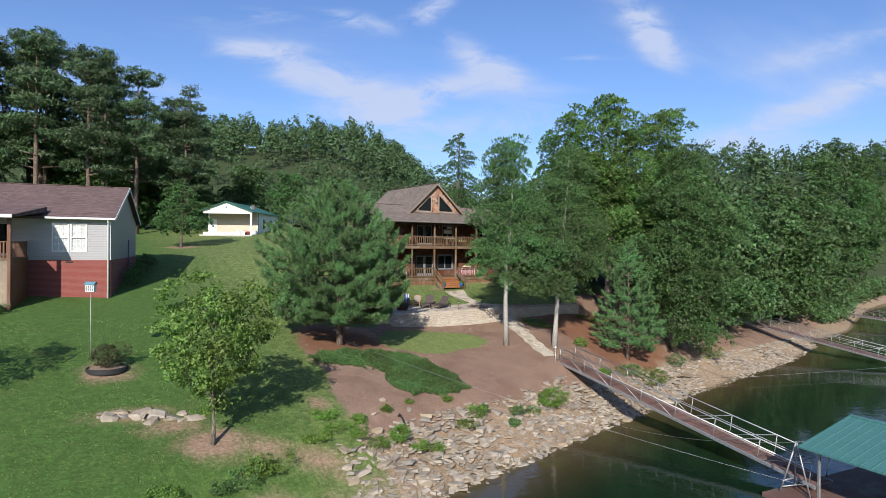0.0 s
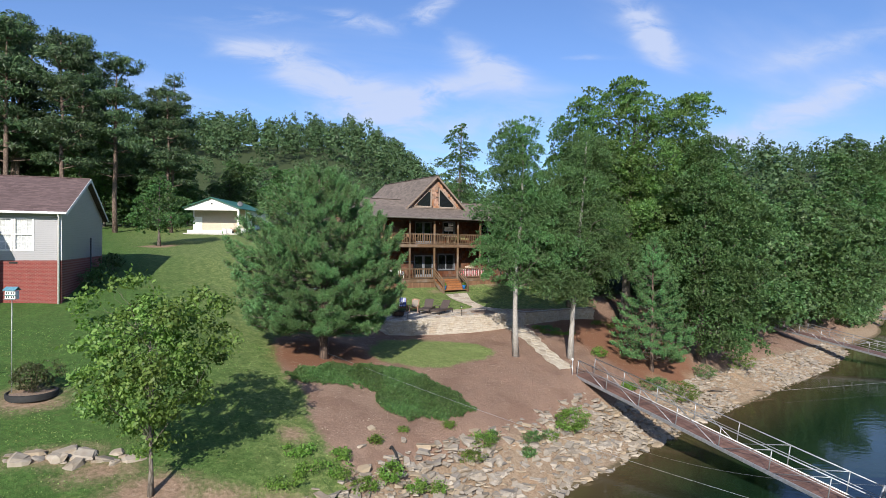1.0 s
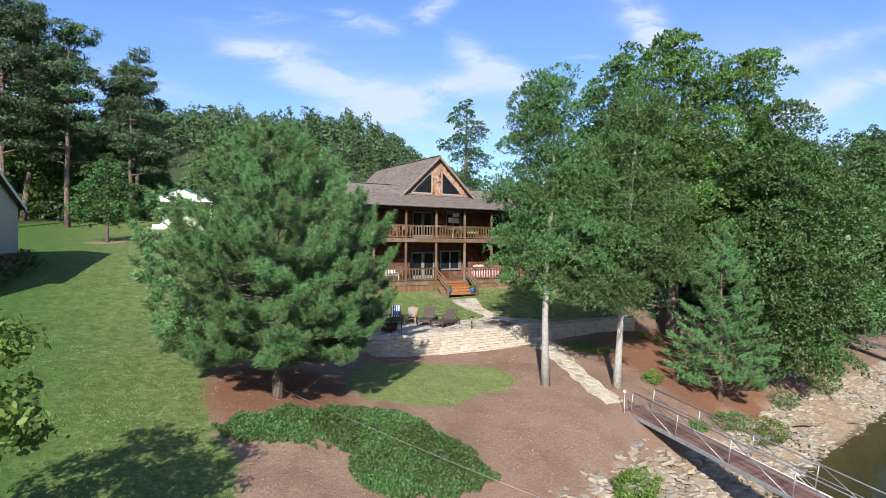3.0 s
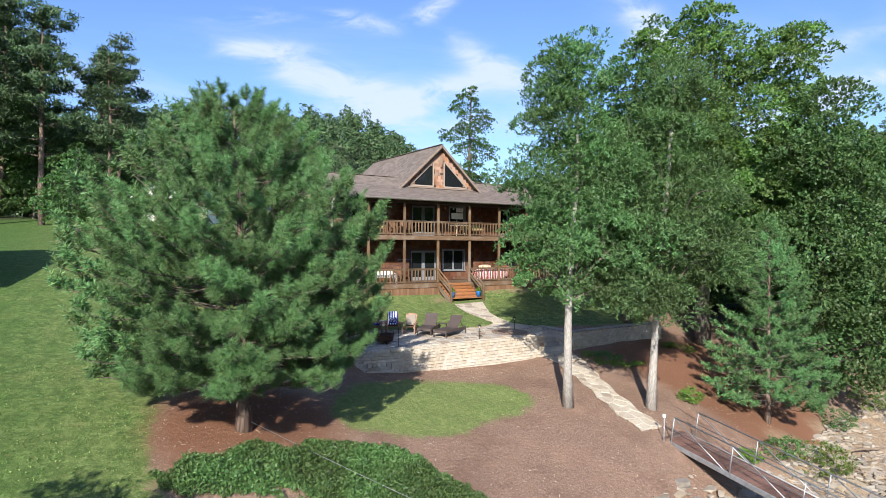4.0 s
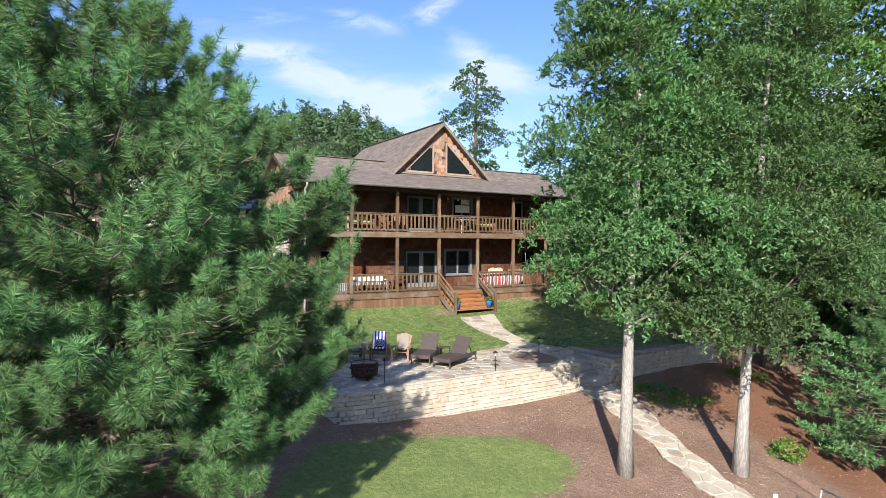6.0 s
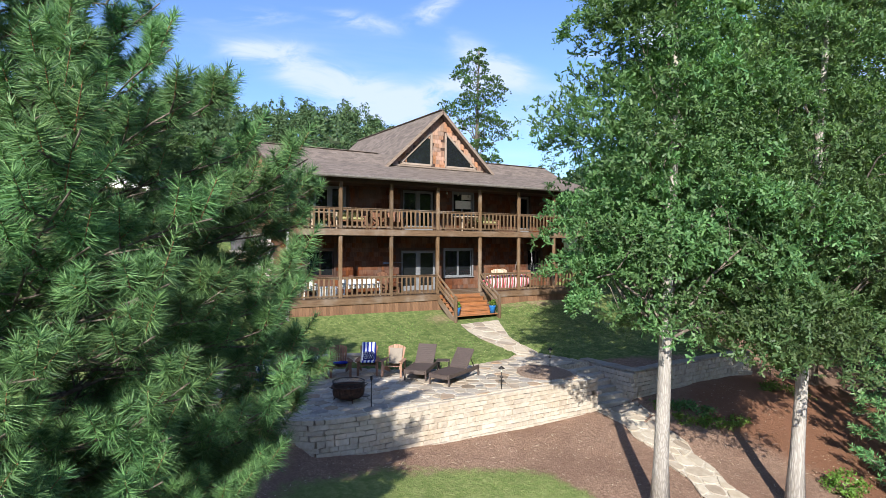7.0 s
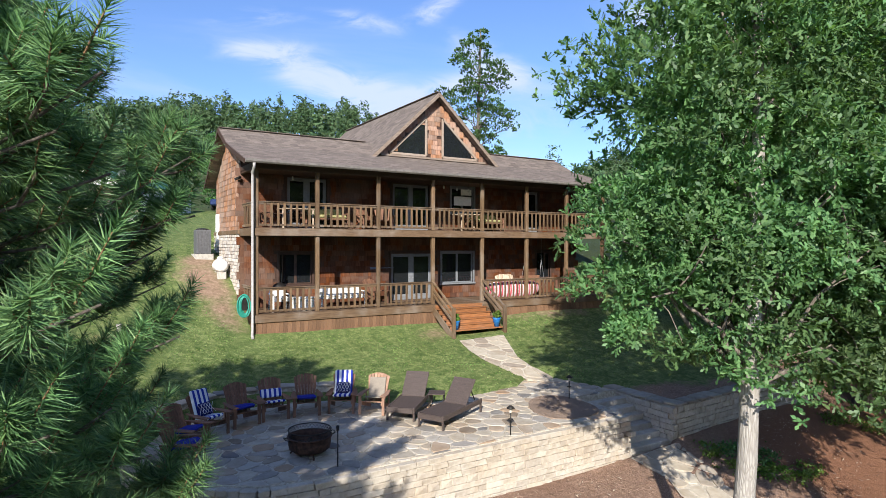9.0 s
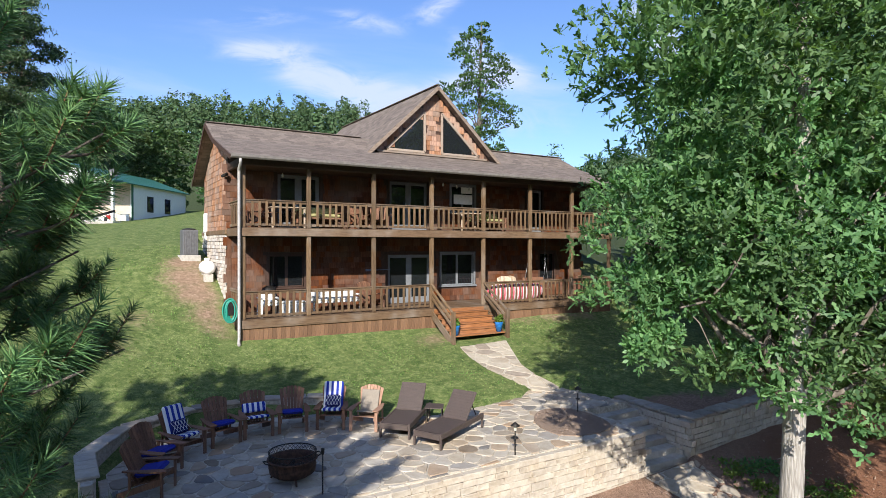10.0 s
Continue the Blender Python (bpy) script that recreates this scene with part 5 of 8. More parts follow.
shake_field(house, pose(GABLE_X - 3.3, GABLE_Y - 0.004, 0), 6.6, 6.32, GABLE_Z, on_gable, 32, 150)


def on_front(x, z, w):
    return not any(a - 0.1 - w / 2 < x < b + 0.1 + w / 2 and c - 0.2 < z < d + 0.18 for a, b, c, d, _ in FRONT_HOLES)


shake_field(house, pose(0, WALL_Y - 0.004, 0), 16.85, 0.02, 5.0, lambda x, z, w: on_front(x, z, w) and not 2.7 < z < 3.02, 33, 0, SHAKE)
# pale stone on the lower west wall
rk = random.Random(77)
facing = Geo()
for row in range(26):
    y = WALL_Y + 0.14
    while y < 6.9:
        w = rk.uniform(0.12, 0.34)
        z = -0.7 + row * 0.135
        facing.box(-0.05 - rk.uniform(0, 0.03), 0.0, y + 0.006, y + w - 0.006, z + 0.006, z + 0.129, 0.012)
        y += w
tagged(part("stone_facing", facing, FOUND_STONE, house, "pale rough stone facing"), kind="stuff")


# ---- plants ----
LEAF6 = np.array([(-0.5, 0, 0), (-0.12, 0.27, 0.05), (0.28, 0.22, 0.06), (0.55, 0, 0), (0.28, -0.22, 0.06), (-0.12, -0.27, 0.05)])
LEAF4 = np.array([(-0.5, 0, 0), (0.05, 0.33, 0.07), (0.55, 0, 0), (0.05, -0.33, 0.07)])
SPRIG = np.array([(-0.5, 0.02, 0), (0.58, 0.17, 0.05), (0.55, -0.17, 0.03)])


def leaf_faces(r, at, outward, size, shape, spread=0.8, up=0.5, stretch_x=1.0):
    """Leaves at places, turned out and up with some chance; returns corners and faces."""
    n = len(at)
    nor = outward + np.array([0, 0, up]) + r.normal(0, spread, (n, 3))
    nor /= np.linalg.norm(nor, axis=1, keepdims=True) + 1e-9
    ax = np.cross(nor, r.normal(0, 1, (n, 3)))
    ax /= np.linalg.norm(ax, axis=1, keepdims=True) + 1e-9
    bx = np.cross(nor, ax)
    s = (size * r.uniform(0.65, 1.25, n))[:, None, None]
    v = at[:, None] + s * (ax[:, None] * shape[None, :, :1] * stretch_x + bx[:, None] * shape[None, :, 1:2] + nor[:, None] * shape[None, :, 2:])
    k = len(shape)
    return v.reshape(-1, 3), np.arange(n * k).reshape(n, k)


OAK4 = np.array([(0, 0, 0), (0.46, 0.25, 0.04), (1.0, 0, -0.06), (0.52, -0.25, 0.04)])
LOBED = np.array([(0, 0, 0), (0.36, 0.17, 0.03), (0.46, 0.06, 0), (0.75, 0.18, 0.02), (1.0, 0, -0.07), (0.71, -0.17, 0.02), (0.49, -0.06, 0), (0.33, -0.16, 0.03)])
LEAF3 = np.array([(-0.5, 0.05, 0), (0.35, 0.36, 0.05), (0.42, -0.34, 0.0)])


def spray_faces(r, tips, outward, per, size, shape=OAK4):
    """Leaves that spread from each twig's tip."""
    n = len(tips) * per
    own = np.repeat(np.arange(len(tips)), per)
    ax = outward[own] * 0.8 + r.normal(0, 0.75, (n, 3)) + (0, 0, 0.05)
    ax /= np.linalg.norm(ax, axis=1, keepdims=True)
    nor = outward[own] * 0.85 + (0, 0, 0.55) + r.normal(0, 0.42, (n, 3))
    nor -= ax * (nor * ax).sum(1, keepdims=True)
    nor /= np.linalg.norm(nor, axis=1, keepdims=True) + 1e-9
    bx = np.cross(nor, ax)
    s = (size * r.uniform(0.6, 1.2, n))[:, None, None]
    root = tips[own] - outward[own] * r.uniform(0, 0.12, (n, 1))
    v = root[:, None] + s * (ax[:, None] * shape[None, :, :1] + bx[:, None] * shape[None, :, 1:2] + nor[:, None] * shape[None, :, 2:])
    k = len(shape)
    return v.reshape(-1, 3), np.arange(n * k).reshape(n, k)


def crown_points(r, lobes, clumps, leaves, clump_r, depth=0.16, flat=0.65, hollow=0.40):
    """Leaf places in clumps near the outside of overlapping lobes (x, y, z, rx, ry, rz)."""
    lobes = np.array(lobes, float)
    share = lobes[:, 3] * lobes[:, 4] + lobes[:, 4] * lobes[:, 5] + lobes[:, 3] * lobes[:, 5]
    pick = r.choice(len(lobes), clumps, p=share / share.sum())
    d = r.normal(0, 1, (clumps, 3))
    d /= np.linalg.norm(d, axis=1, keepdims=True)
    reach = 1 - np.abs(r.normal(0, depth, clumps)) + r.uniform(-0.03, 0.07, clumps)
    c = lobes[pick, :3] + d * lobes[pick, 3:] * reach[:, None]
    buried = np.zeros(clumps, bool)
    for x, y, z, rx, ry, rz in lobes:
        buried |= (((c - (x, y, z)) / (rx, ry, rz)) ** 2).sum(1) < hollow
    c, d = c[~buried], d[~buried]
    n = np.maximum(3, r.poisson(leaves, len(c)))
    own = np.repeat(np.arange(len(c)), n)
    radius = clump_r * r.uniform(0.6, 1.35, len(c))
    off = r.normal(0, 0.5, (len(own), 3)) * radius[own][:, None] * (1, 1, flat)
    return c, c[own] + off, d[own] * 0.6 + off / (np.linalg.norm(off, axis=1, keepdims=True) + 1e-6) * 0.5


def pad_points(r, lobes, pads, tips, pad_r, hollow=0.30, inner=0.15):
    """Twig tips on layered pads of foliage that the limbs carry out to the lobes' edges."""
    lobes = np.array(lobes, float)
    share = lobes[:, 3] * lobes[:, 4] + lobes[:, 4] * lobes[:, 5] + lobes[:, 3] * lobes[:, 5]
    centre, heading, room = [], [], []
    for _ in range(pads * 12):
        if len(centre) == pads:
            break
        q = lobes[r.choice(len(lobes), p=share / share.sum())]
        d = r.normal(0, 1, 3) + (0, 0, 0.15)
        d /= np.linalg.norm(d)
        c = q[:3] + d * q[3:] * r.uniform(0.66, 1.0)
        if min((((c - l[:3]) / l[3:]) ** 2).sum() for l in lobes) < hollow:
            continue
        if centre and min(np.hypot(*((c - e)[:2])) + 1.6 * abs(c[2] - e[2]) for e in centre) < 1.05 * pad_r:
            continue
        centre.append(c)
        heading.append(d)
        room.append(min(1.0, max(0.5, q[3] / 1.7)))
    c, d = np.array(centre), np.array(heading)
    own = np.repeat(np.arange(len(c)), np.maximum(6, r.poisson(tips, len(c)) * r.uniform(0.6, 1.4, len(c))).astype(int))
    size = (pad_r * np.array(room) * r.uniform(0.65, 1.3, len(c)))[own][:, None]
    nor = d * (0.5, 0.5, 0.2) + (0, 0, 0.9) + r.normal(0, 0.16, d.shape)
    nor = (nor / np.linalg.norm(nor, axis=1, keepdims=True))[own]
    a = r.normal(0, 1, (len(own), 3))
    a -= nor * (a * nor).sum(1, keepdims=True)
    a /= np.linalg.norm(a, axis=1, keepdims=True)
    u = np.sqrt(r.uniform(0, 1, (len(own), 1))) * r.uniform(0.75, 1.15, (len(own), 1))
    at = c[own] + size * (a * u + nor * (0.34 * (0.8 - u ** 2) - 0.30 * r.uniform(0, 1, u.shape) ** 2))
    out = a * u * 0.7 + nor * 0.55 + d[own] * 0.3
    n = int(len(at) * inner)
    q = lobes[r.choice(len(lobes), n, p=share / share.sum())]
    e = r.normal(0, 1, (n, 3))
    e /= np.linalg.norm(e, axis=1, keepdims=True)
    return c, np.r_[at, q[:, :3] + e * q[:, 3:] * r.uniform(0.25, 0.85, (n, 1))], np.r_[out, e]


def bent(r, a, b, n, sag, wander):
    """A limb's line from a to b, bowed up by sag."""
    a, b = np.array(a, float), np.array(b, float)
    k = np.linspace(0, 1, n)[:, None]
    p = a + (b - a) * k + np.array([0, 0, 1]) * (sag * 4 * k * (1 - k))
    p[1:-1] += r.normal(0, wander, (n - 2, 3))
    return p


def broad_tree(name, label, base, trunk, girth, lobes, clumps, leaves, leaf_size, clump_r, leaf_mat, bark_mat, limbs=14, seed=1, shape=LEAF6, group="", category="tree", spray=0, flat=0.65, depth=0.16, hollow=0.40, pad=0.0, inner=0.15):
    """Trunk line (local places), tapered limbs into the lobes, and a crown of single leaves."""
    r = np.random.RandomState(seed)
    tree = thing(name, label, category, pose(*base), group)
    wood_geo = Geo()
    tp = np.array(trunk, float)
    tops = np.linspace(girth, girth * 0.22, len(tp))
    tops[0] *= 1.35
    wood_geo.tube([tuple(p) for p in tp], list(tops), 12, rough=0.10)
    part("trunk", wood_geo, bark_mat, tree)
    c, at, out = pad_points(r, lobes, clumps, leaves, pad, hollow, inner) if pad else crown_points(r, lobes, clumps, leaves, clump_r, depth, flat, hollow)
    low = min(l[2] - l[5] for l in lobes)
    for k in range(limbs):
        goal = np.array(lobes[k % len(lobes)][:3]) + r.normal(0, 0.35, 3) * np.array(lobes[k % len(lobes)][3:]) if k < 2 * len(lobes) else c[r.randint(len(c))]
        h = np.clip(goal[2] - r.uniform(0.8, 2.6) - 0.35 * np.hypot(goal[0], goal[1]), max(low + 0.3, tp[1][2]), tp[-1][2] * 0.97)
        i = int(np.clip(np.searchsorted(tp[:, 2], h) - 1, 0, len(tp) - 2))
        f = (h - tp[i, 2]) / max(1e-3, tp[i + 1, 2] - tp[i, 2])
        p0 = tp[i] + (tp[i + 1] - tp[i]) * f
        g0 = (tops[i] + (tops[i + 1] - tops[i]) * f) * r.uniform(0.24, 0.44)
        line = bent(r, p0, goal, 6, 0.35, 0.10)
        branch = Geo()
        branch.tube([tuple(p) for p in line], list(np.linspace(g0, g0 * 0.25, 6)), 6, caps=False, rough=0.1)
        for _ in range(3):
            j = r.randint(2, 5)
            near = c[np.argsort(((c - line[j]) ** 2).sum(1))[r.randint(0, 12)]]
            branch.tube([tuple(p) for p in bent(r, line[j], near, 4, 0.12, 0.06)], list(np.linspace(g0 * 0.35, g0 * 0.1, 4)), 5, caps=False)
        part("limb", branch, GREY_BARK if bark_mat is OAK_BARK else bark_mat, tree)
    if spray:
        out = out + r.normal(0, 0.25, out.shape)
        v, f = spray_faces(r, at, out / (np.linalg.norm(out, axis=1, keepdims=True) + 1e-9), spray, leaf_size, shape)
    else:
        v, f = leaf_faces(r, at, out, leaf_size, shape)
    part("crown", fast_mesh("crown", v, f, leaf_mat), None, tree)
    return tree


def foxtails(r, at, way, shoot, per, needle, width):
    """Needles set round leading shoots, like a bottle brush that closes towards its tip."""
    own = np.repeat(np.arange(len(at)), per)
    w = way[own]
    u = r.uniform(0, 1, (len(own), 1)) ** 0.85
    turn = np.cross(w, r.normal(0, 1, (len(own), 3)))
    turn /= np.linalg.norm(turn, axis=1, keepdims=True) + 1e-9
    a = np.radians(84 - 46 * u ** 1.8 + r.normal(0, 10, u.shape))
    d = w * np.cos(a) + turn * np.sin(a)
    ln = shoot[own][:, None]
    root = at[own] + w * ln * u
    side = np.cross(d, r.normal(0, 1, (len(own), 3)))
    side /= np.linalg.norm(side, axis=1, keepdims=True) + 1e-9
    tip = root + d * needle * r.uniform(0.8, 1.12, u.shape) * (1 - 0.35 * u ** 3) - np.array([0, 0, 0.02]) * (1 - u)
    v = np.stack([root - side * width, root + side * width, tip], 1).reshape(-1, 3)
    return v, np.arange(len(v)).reshape(-1, 3)


def pine(name, label, base, height, profile, boughs, per, shoot, needle, width, needle_mat, girth, seed, lean=(0, 0), group="", low=0.12, skew=0.0, gap=0.46, fine=(0.6, -0.8)):
    """A young pine: upswept boughs with side branchlets, each tipped with brushes of long needles."""
    r = np.random.RandomState(seed)
    tree = thing(name, label, "pine tree", pose(*base), group)

    def stem(k):
        return np.array((lean[0] * k * k, lean[1] * k * k, height * k))
    line = [tuple(stem(k) - (0, 0, 0.15)) for k in np.linspace(0, 0.97, 9)]
    part("trunk", Geo().tube(line, list(np.linspace(girth, girth * 0.12, 9) * np.array([1.3] + [1] * 8)), 10, rough=0.12), PINE_BARK, tree)
    at, way, size = [], [], []

    def brush(p, w, grow):
        w = w / np.linalg.norm(w)
        at.append(p)
        way.append(w)
        size.append(shoot * grow * r.uniform(0.75, 1.25))
    for b in range(boughs):
        k = low + (1.0 - low) * ((b + r.uniform(0, 1)) / boughs) ** 1.18
        a = b * 2.39996 + r.normal(0, 0.2)
        d, side = np.array((math.cos(a), math.sin(a), 0)), np.array((math.sin(a), -math.cos(a), 0))
        reach = np.interp(k, *zip(*profile)) * r.uniform(0.88, 1.04) * (1 + skew * (d[0] * -0.23 + d[1] * 0.97))
        slope = math.tan(radians(2 + 34 * k ** 1.6 + r.normal(0, 5)))
        foot = max(0.10, k - reach * slope / height)
        p0, p1 = stem(foot), stem(k) + d * reach
        sag = 0.07 * reach * (1 - 0.6 * k)
        steps = np.linspace(0, 1, 7)
        pts = np.array([p0 + (p1 - p0) * q - np.array((0, 0, sag * 4 * q * (1 - q) * (0.4 + 0.9 * q))) for q in steps])
        pts[1:-1] += r.normal(0, 0.03 + 0.012 * reach, (5, 3))
        limb = Geo()
        g0 = max(0.014, girth * 0.20 * (1 - 0.75 * k))
        limb.tube([tuple(p) for p in pts], list(np.linspace(g0, 0.009, 7)), 5, caps=False)
        run, e = max(0.3, 0.30 * reach), 1
        while run < reach - 0.25:
            q = run / reach
            p = np.array([np.interp(q, steps, pts[:, i]) for i in range(3)])
            tw = (0.22 + 0.75 * (1 - q)) * min(1.25, 0.35 + reach * 0.22) * r.uniform(0.7, 1.2)
            dirn = d * r.uniform(0.6, 1.0) + side * e * r.uniform(0.5, 1.0) + np.array((0, 0, r.uniform(0.15, 0.55)))
            dirn /= np.linalg.norm(dirn)
            tipp = p + dirn * tw
            limb.tube([tuple(p), tuple(tipp)], [0.013, 0.007], 4, caps=False)
            brush(tipp - dirn * 0.1, dirn * 0.7 + np.array((0, 0, 0.75)), 1.0)
            brush(p + dirn * tw * 0.55, dirn * 0.5 + side * e * r.uniform(-0.9, 0.9) + np.array((0, 0, 0.8)), 0.75)
            if r.uniform() < 0.75:
                brush(tipp - dirn * 0.2, dirn * 0.6 + np.cross(dirn, (0, 0, 1)) * r.choice((-1, 1)) * 0.8 + np.array((0, 0, 0.6)), 0.8)
            run += gap * r.uniform(0.36, 0.62)
            e = -e
        top = d * 0.65 + np.array((0, 0, 0.7 + 0.9 * k))
        brush(pts[-1] - d * 0.15, top, 1.25)
        turn = r.uniform(0, 6.3)
        for i in range(4):
            f = turn + i * 1.571
            brush(pts[-1] - d * 0.28, top + (side * math.cos(f) + np.array((0, 0, 1)) * math.sin(f)) * 0.75, 0.85)
        part("bough", limb, GREY_BARK, tree)
    for i in range(6):
        brush(stem(0.96), np.array((0.5 * math.cos(i * 1.05), 0.5 * math.sin(i * 1.05), 1.0)) if i else np.array((0, 0, 1.0)), 1.2)
    at, way, size = np.array(at), np.array(way), np.array(size)
    # the side towards the lake grows full; behind it the needles are fewer and broader
    lit = at[:, 0] * fine[0] + at[:, 1] * fine[1] > -0.8
    sets = [foxtails(r, at[lit], way[lit], size[lit], per, needle, width), foxtails(r, at[~lit], way[~lit], size[~lit], per // 4, needle, width * 2.6)]
    twigs = Geo()
    for p, w, ln in zip(at, way, size):
        twigs.tube([tuple(p), tuple(p + w * ln * 0.85)], [0.009, 0.005], 3, caps=False)
    tagged(part("twig_mass", twigs, SHOOT_BARK, tree), kind="stuff")
    v = np.concatenate([q[0] for q in sets])
    part("needles", fast_mesh("needles", v, np.arange(len(v)).reshape(-1, 3), needle_mat), None, tree)
    return tree


# ---- terrace furniture ----
def slab_cushion(geo, x0, x1, y0, y1, z0, z1, m=None):
    return geo.box(x0, x1, y0, y1, z0, z1, min(0.05, (z1 - z0) * 0.45), m)


def garden_chair(label, wood_mat=None, m=None):
    """A slatted low garden chair that faces -y."""
    wm = wood_mat or CHAIR_WOOD
    chair = thing("garden_chair", label, "chair", m, "chairs round the fire pit")
    back = pose(0, 0.16, 0.27, -22)
    seat_m = pose(0, -0.32, 0.38, -12)
    for i in range(5):
        part("seat_slat", Geo().box(-0.27, 0.27, i * 0.105, 0.093 + i * 0.105, -0.02, 0, 0.005, seat_m), wm, chair)
    for i in range(7):
        # slats fan out a little and end on a rounded crest
        e = (i - 3) / 3
        crest = lambda q: 0.82 - 0.075 * q * q
        a, b = e - 0.143, e + 0.143
        g = Geo()
        v = [(x, y, z) for y in (-0.011, 0.011) for x, z in ((a * 0.215, 0), (b * 0.215, 0), (b * 0.285, crest(b)), ((a + b) * 0.1425, crest(e) + 0.006), (a * 0.285, crest(a)))]
        g.add(v, [(4, 3, 2, 1, 0), (5, 6, 7, 8, 9)] + [(k, (k + 1) % 5, (k + 1) % 5 + 5, k + 5) for k in range(5)], back)
        part("back_slat", g, wm, chair)
    for z in (0.10, 0.52):
        part("back_rail", Geo().box(-0.27, 0.27, 0.012, 0.04, z, z + 0.075, 0.006, back), wm, chair)
    for s in (-1, 1):
        part("arm", Geo().prism([(s * 0.27, -0.42), (s * 0.43, -0.45), (s * 0.44, -0.1), (s * 0.36, 0.38), (s * 0.30, 0.38)], 0.54, 0.565), wm, chair)
        part("front_leg", Geo().box(s * 0.34 - 0.04, s * 0.34 + 0.04, -0.36, -0.325, 0, 0.54, 0.006), wm, chair)
        part("side_rail", Geo().beam((s * 0.29, -0.36, 0.34), (s * 0.29, 0.50, 0.06), 0.03, 0.12, 0.006), wm, chair)
        part("arm_bracket", Geo().box(s * 0.34 - 0.02, s * 0.34 + 0.02, 0.22, 0.27, 0.16, 0.54, 0.005), wm, chair)
    return chair


def dress(chair, kind):
    """Cushions that lie on a chair."""
    back = pose(0, 0.13, 0.30, -22)
    m = chair.matrix_world.copy()
    near = "on a wooden chair"
    if kind in ("blue", "drape_blue"):
        solo("seat_cushion", slab_cushion(Geo(), -0.27, 0.27, -0.36, 0.14, 0.37, 0.47, pose(0, 0, 0.04, -10)), BLUE_CLOTH, "royal blue seat cushion " + near, "cushion", m)
    if kind == "striped":
        solo("chair_cushion", slab_cushion(Geo(), -0.26, 0.26, -0.09, -0.015, 0.08, 0.84, back), BLUE_STRIPE, "blue and white striped back cushion " + near, "cushion", m)
        solo("chair_cushion", slab_cushion(Geo(), -0.26, 0.26, -0.38, 0.10, 0.36, 0.44, pose(0, 0, 0.05, -10)), BLUE_STRIPE, "blue and white striped seat cushion " + near, "cushion", m)
        pillow = solo("throw_pillow", slab_cushion(Geo(), -0.2, 0.2, -0.2, -0.09, 0.12, 0.44, pose(0, 0.11, 0.33, -26)), NAVY_CLOTH, "small navy pillow with white lattice " + near, "pillow", m)
        pattern, pm = Geo(), pose(0, 0.11, 0.33, -26)
        for i in range(5):
            x = -0.16 + 0.08 * i
            for lean in (-0.07, 0.07):
                pattern.beam(pm @ Vector((x - lean, -0.2015, 0.15)), pm @ Vector((x + lean, -0.2015, 0.41)), 0.006, 0.006)
        part("lattice_print", pattern, WHITE_CLOTH, pillow)
    if kind == "drape":
        solo("beach_towel", Geo().box(-0.24, 0.24, -0.055, -0.03, 0.06, 0.66, 0.01, back).box(-0.24, 0.24, -0.34, 0.12, 0.385, 0.405, 0.008, pose(0, 0, 0.03, -11)), BEIGE_CLOTH, "taupe towel hung over a pale chair", "towel", m)
    if kind == "blanket":
        solo("folded_towel", Geo().box(-0.3, 0.3, -0.1, -0.02, 0.22, 0.46, 0.03, back).box(-0.29, 0.29, -0.36, 0.05, 0.385, 0.44, 0.02, pose(0, 0, 0.03, -11)), BLUE_STRIPE, "blue and white towel folded " + near, "towel", m)


PIT = (-1.0, -8.8)
CHAIRS = [((-3.35, -8.15), "blue", "brown slatted wooden chair with a blue cushion"), ((-3.15, -7.2), "blue", "brown slatted wooden chair with a blue cushion"),
          ((-2.6, -6.4), "striped", "brown slatted chair with striped cushions"), ((-1.75, -5.95), "blue", "brown slatted wooden chair with a blue cushion"),
          ((-0.95, -5.8), "blanket", "brown slatted chair with a striped towel"), ((-0.1, -5.85), "blue", "brown slatted wooden chair with a blue cushion"),
          ((0.8, -6.1), "striped", "brown slatted chair with striped cushions"), ((1.48, -6.65), "drape", "pale slatted chair draped with a towel")]
for (x, y), kind, words in CHAIRS:
    turn = math.degrees(math.atan2(PIT[1] - y, PIT[0] - x)) + 90
    ch = garden_chair(words, OLD_WOOD if kind == "drape" else CHAIR_WOOD, pose(x, y, PATIO_Z + 0.012, 0, 0, turn * 0.85) @ Matrix.Scale(0.91, 4))
    dress(ch, kind)


def lounger(x, y, turn):
    """A woven reclining lounger, foot at its origin, head towards +y."""
    ob = thing("sun_lounger", "dark brown woven lounger with raised backrest", "lounger", pose(x, y, PATIO_Z + 0.012, 0, 0, turn), "loungers on the terrace")
    part("seat", Geo().box(-0.32, 0.32, 0.0, 1.25, 0.30, 0.34, 0.015), WICKER, ob)
    for s in (-1, 1):
        part("side_rail", Geo().box(s * 0.34 - 0.025, s * 0.34 + 0.025, 0.0, 1.95, 0.22, 0.35, 0.012), WICKER, ob)
        for yy in (0.03, 1.9):
            part("leg", Geo().box(s * 0.34 - 0.025, s * 0.34 + 0.025, yy - 0.025, yy + 0.03, 0, 0.22, 0.008), WICKER, ob)
    part("foot_rail", Geo().box(-0.32, 0.32, 0.0, 0.05, 0.2, 0.34, 0.012), WICKER, ob)
    back = pose(0, 1.16, 0.33, 47)
    rest = part("backrest", Geo().box(-0.32, 0.32, 0, 0.76, -0.02, 0.02, 0.015, back), WICKER, ob)
    for i in range(10):
        part("weave_band", Geo().box(-0.315, 0.315, 0.03 + i * 0.075, 0.085 + i * 0.075, 0.02, 0.028, 0.003, back), WICKER, rest)
    part("strut", Geo().beam((0.2, 1.56, 0.70), (0.2, 1.85, 0.3), 0.02, 0.02), BLACK_METAL, ob)
    return ob


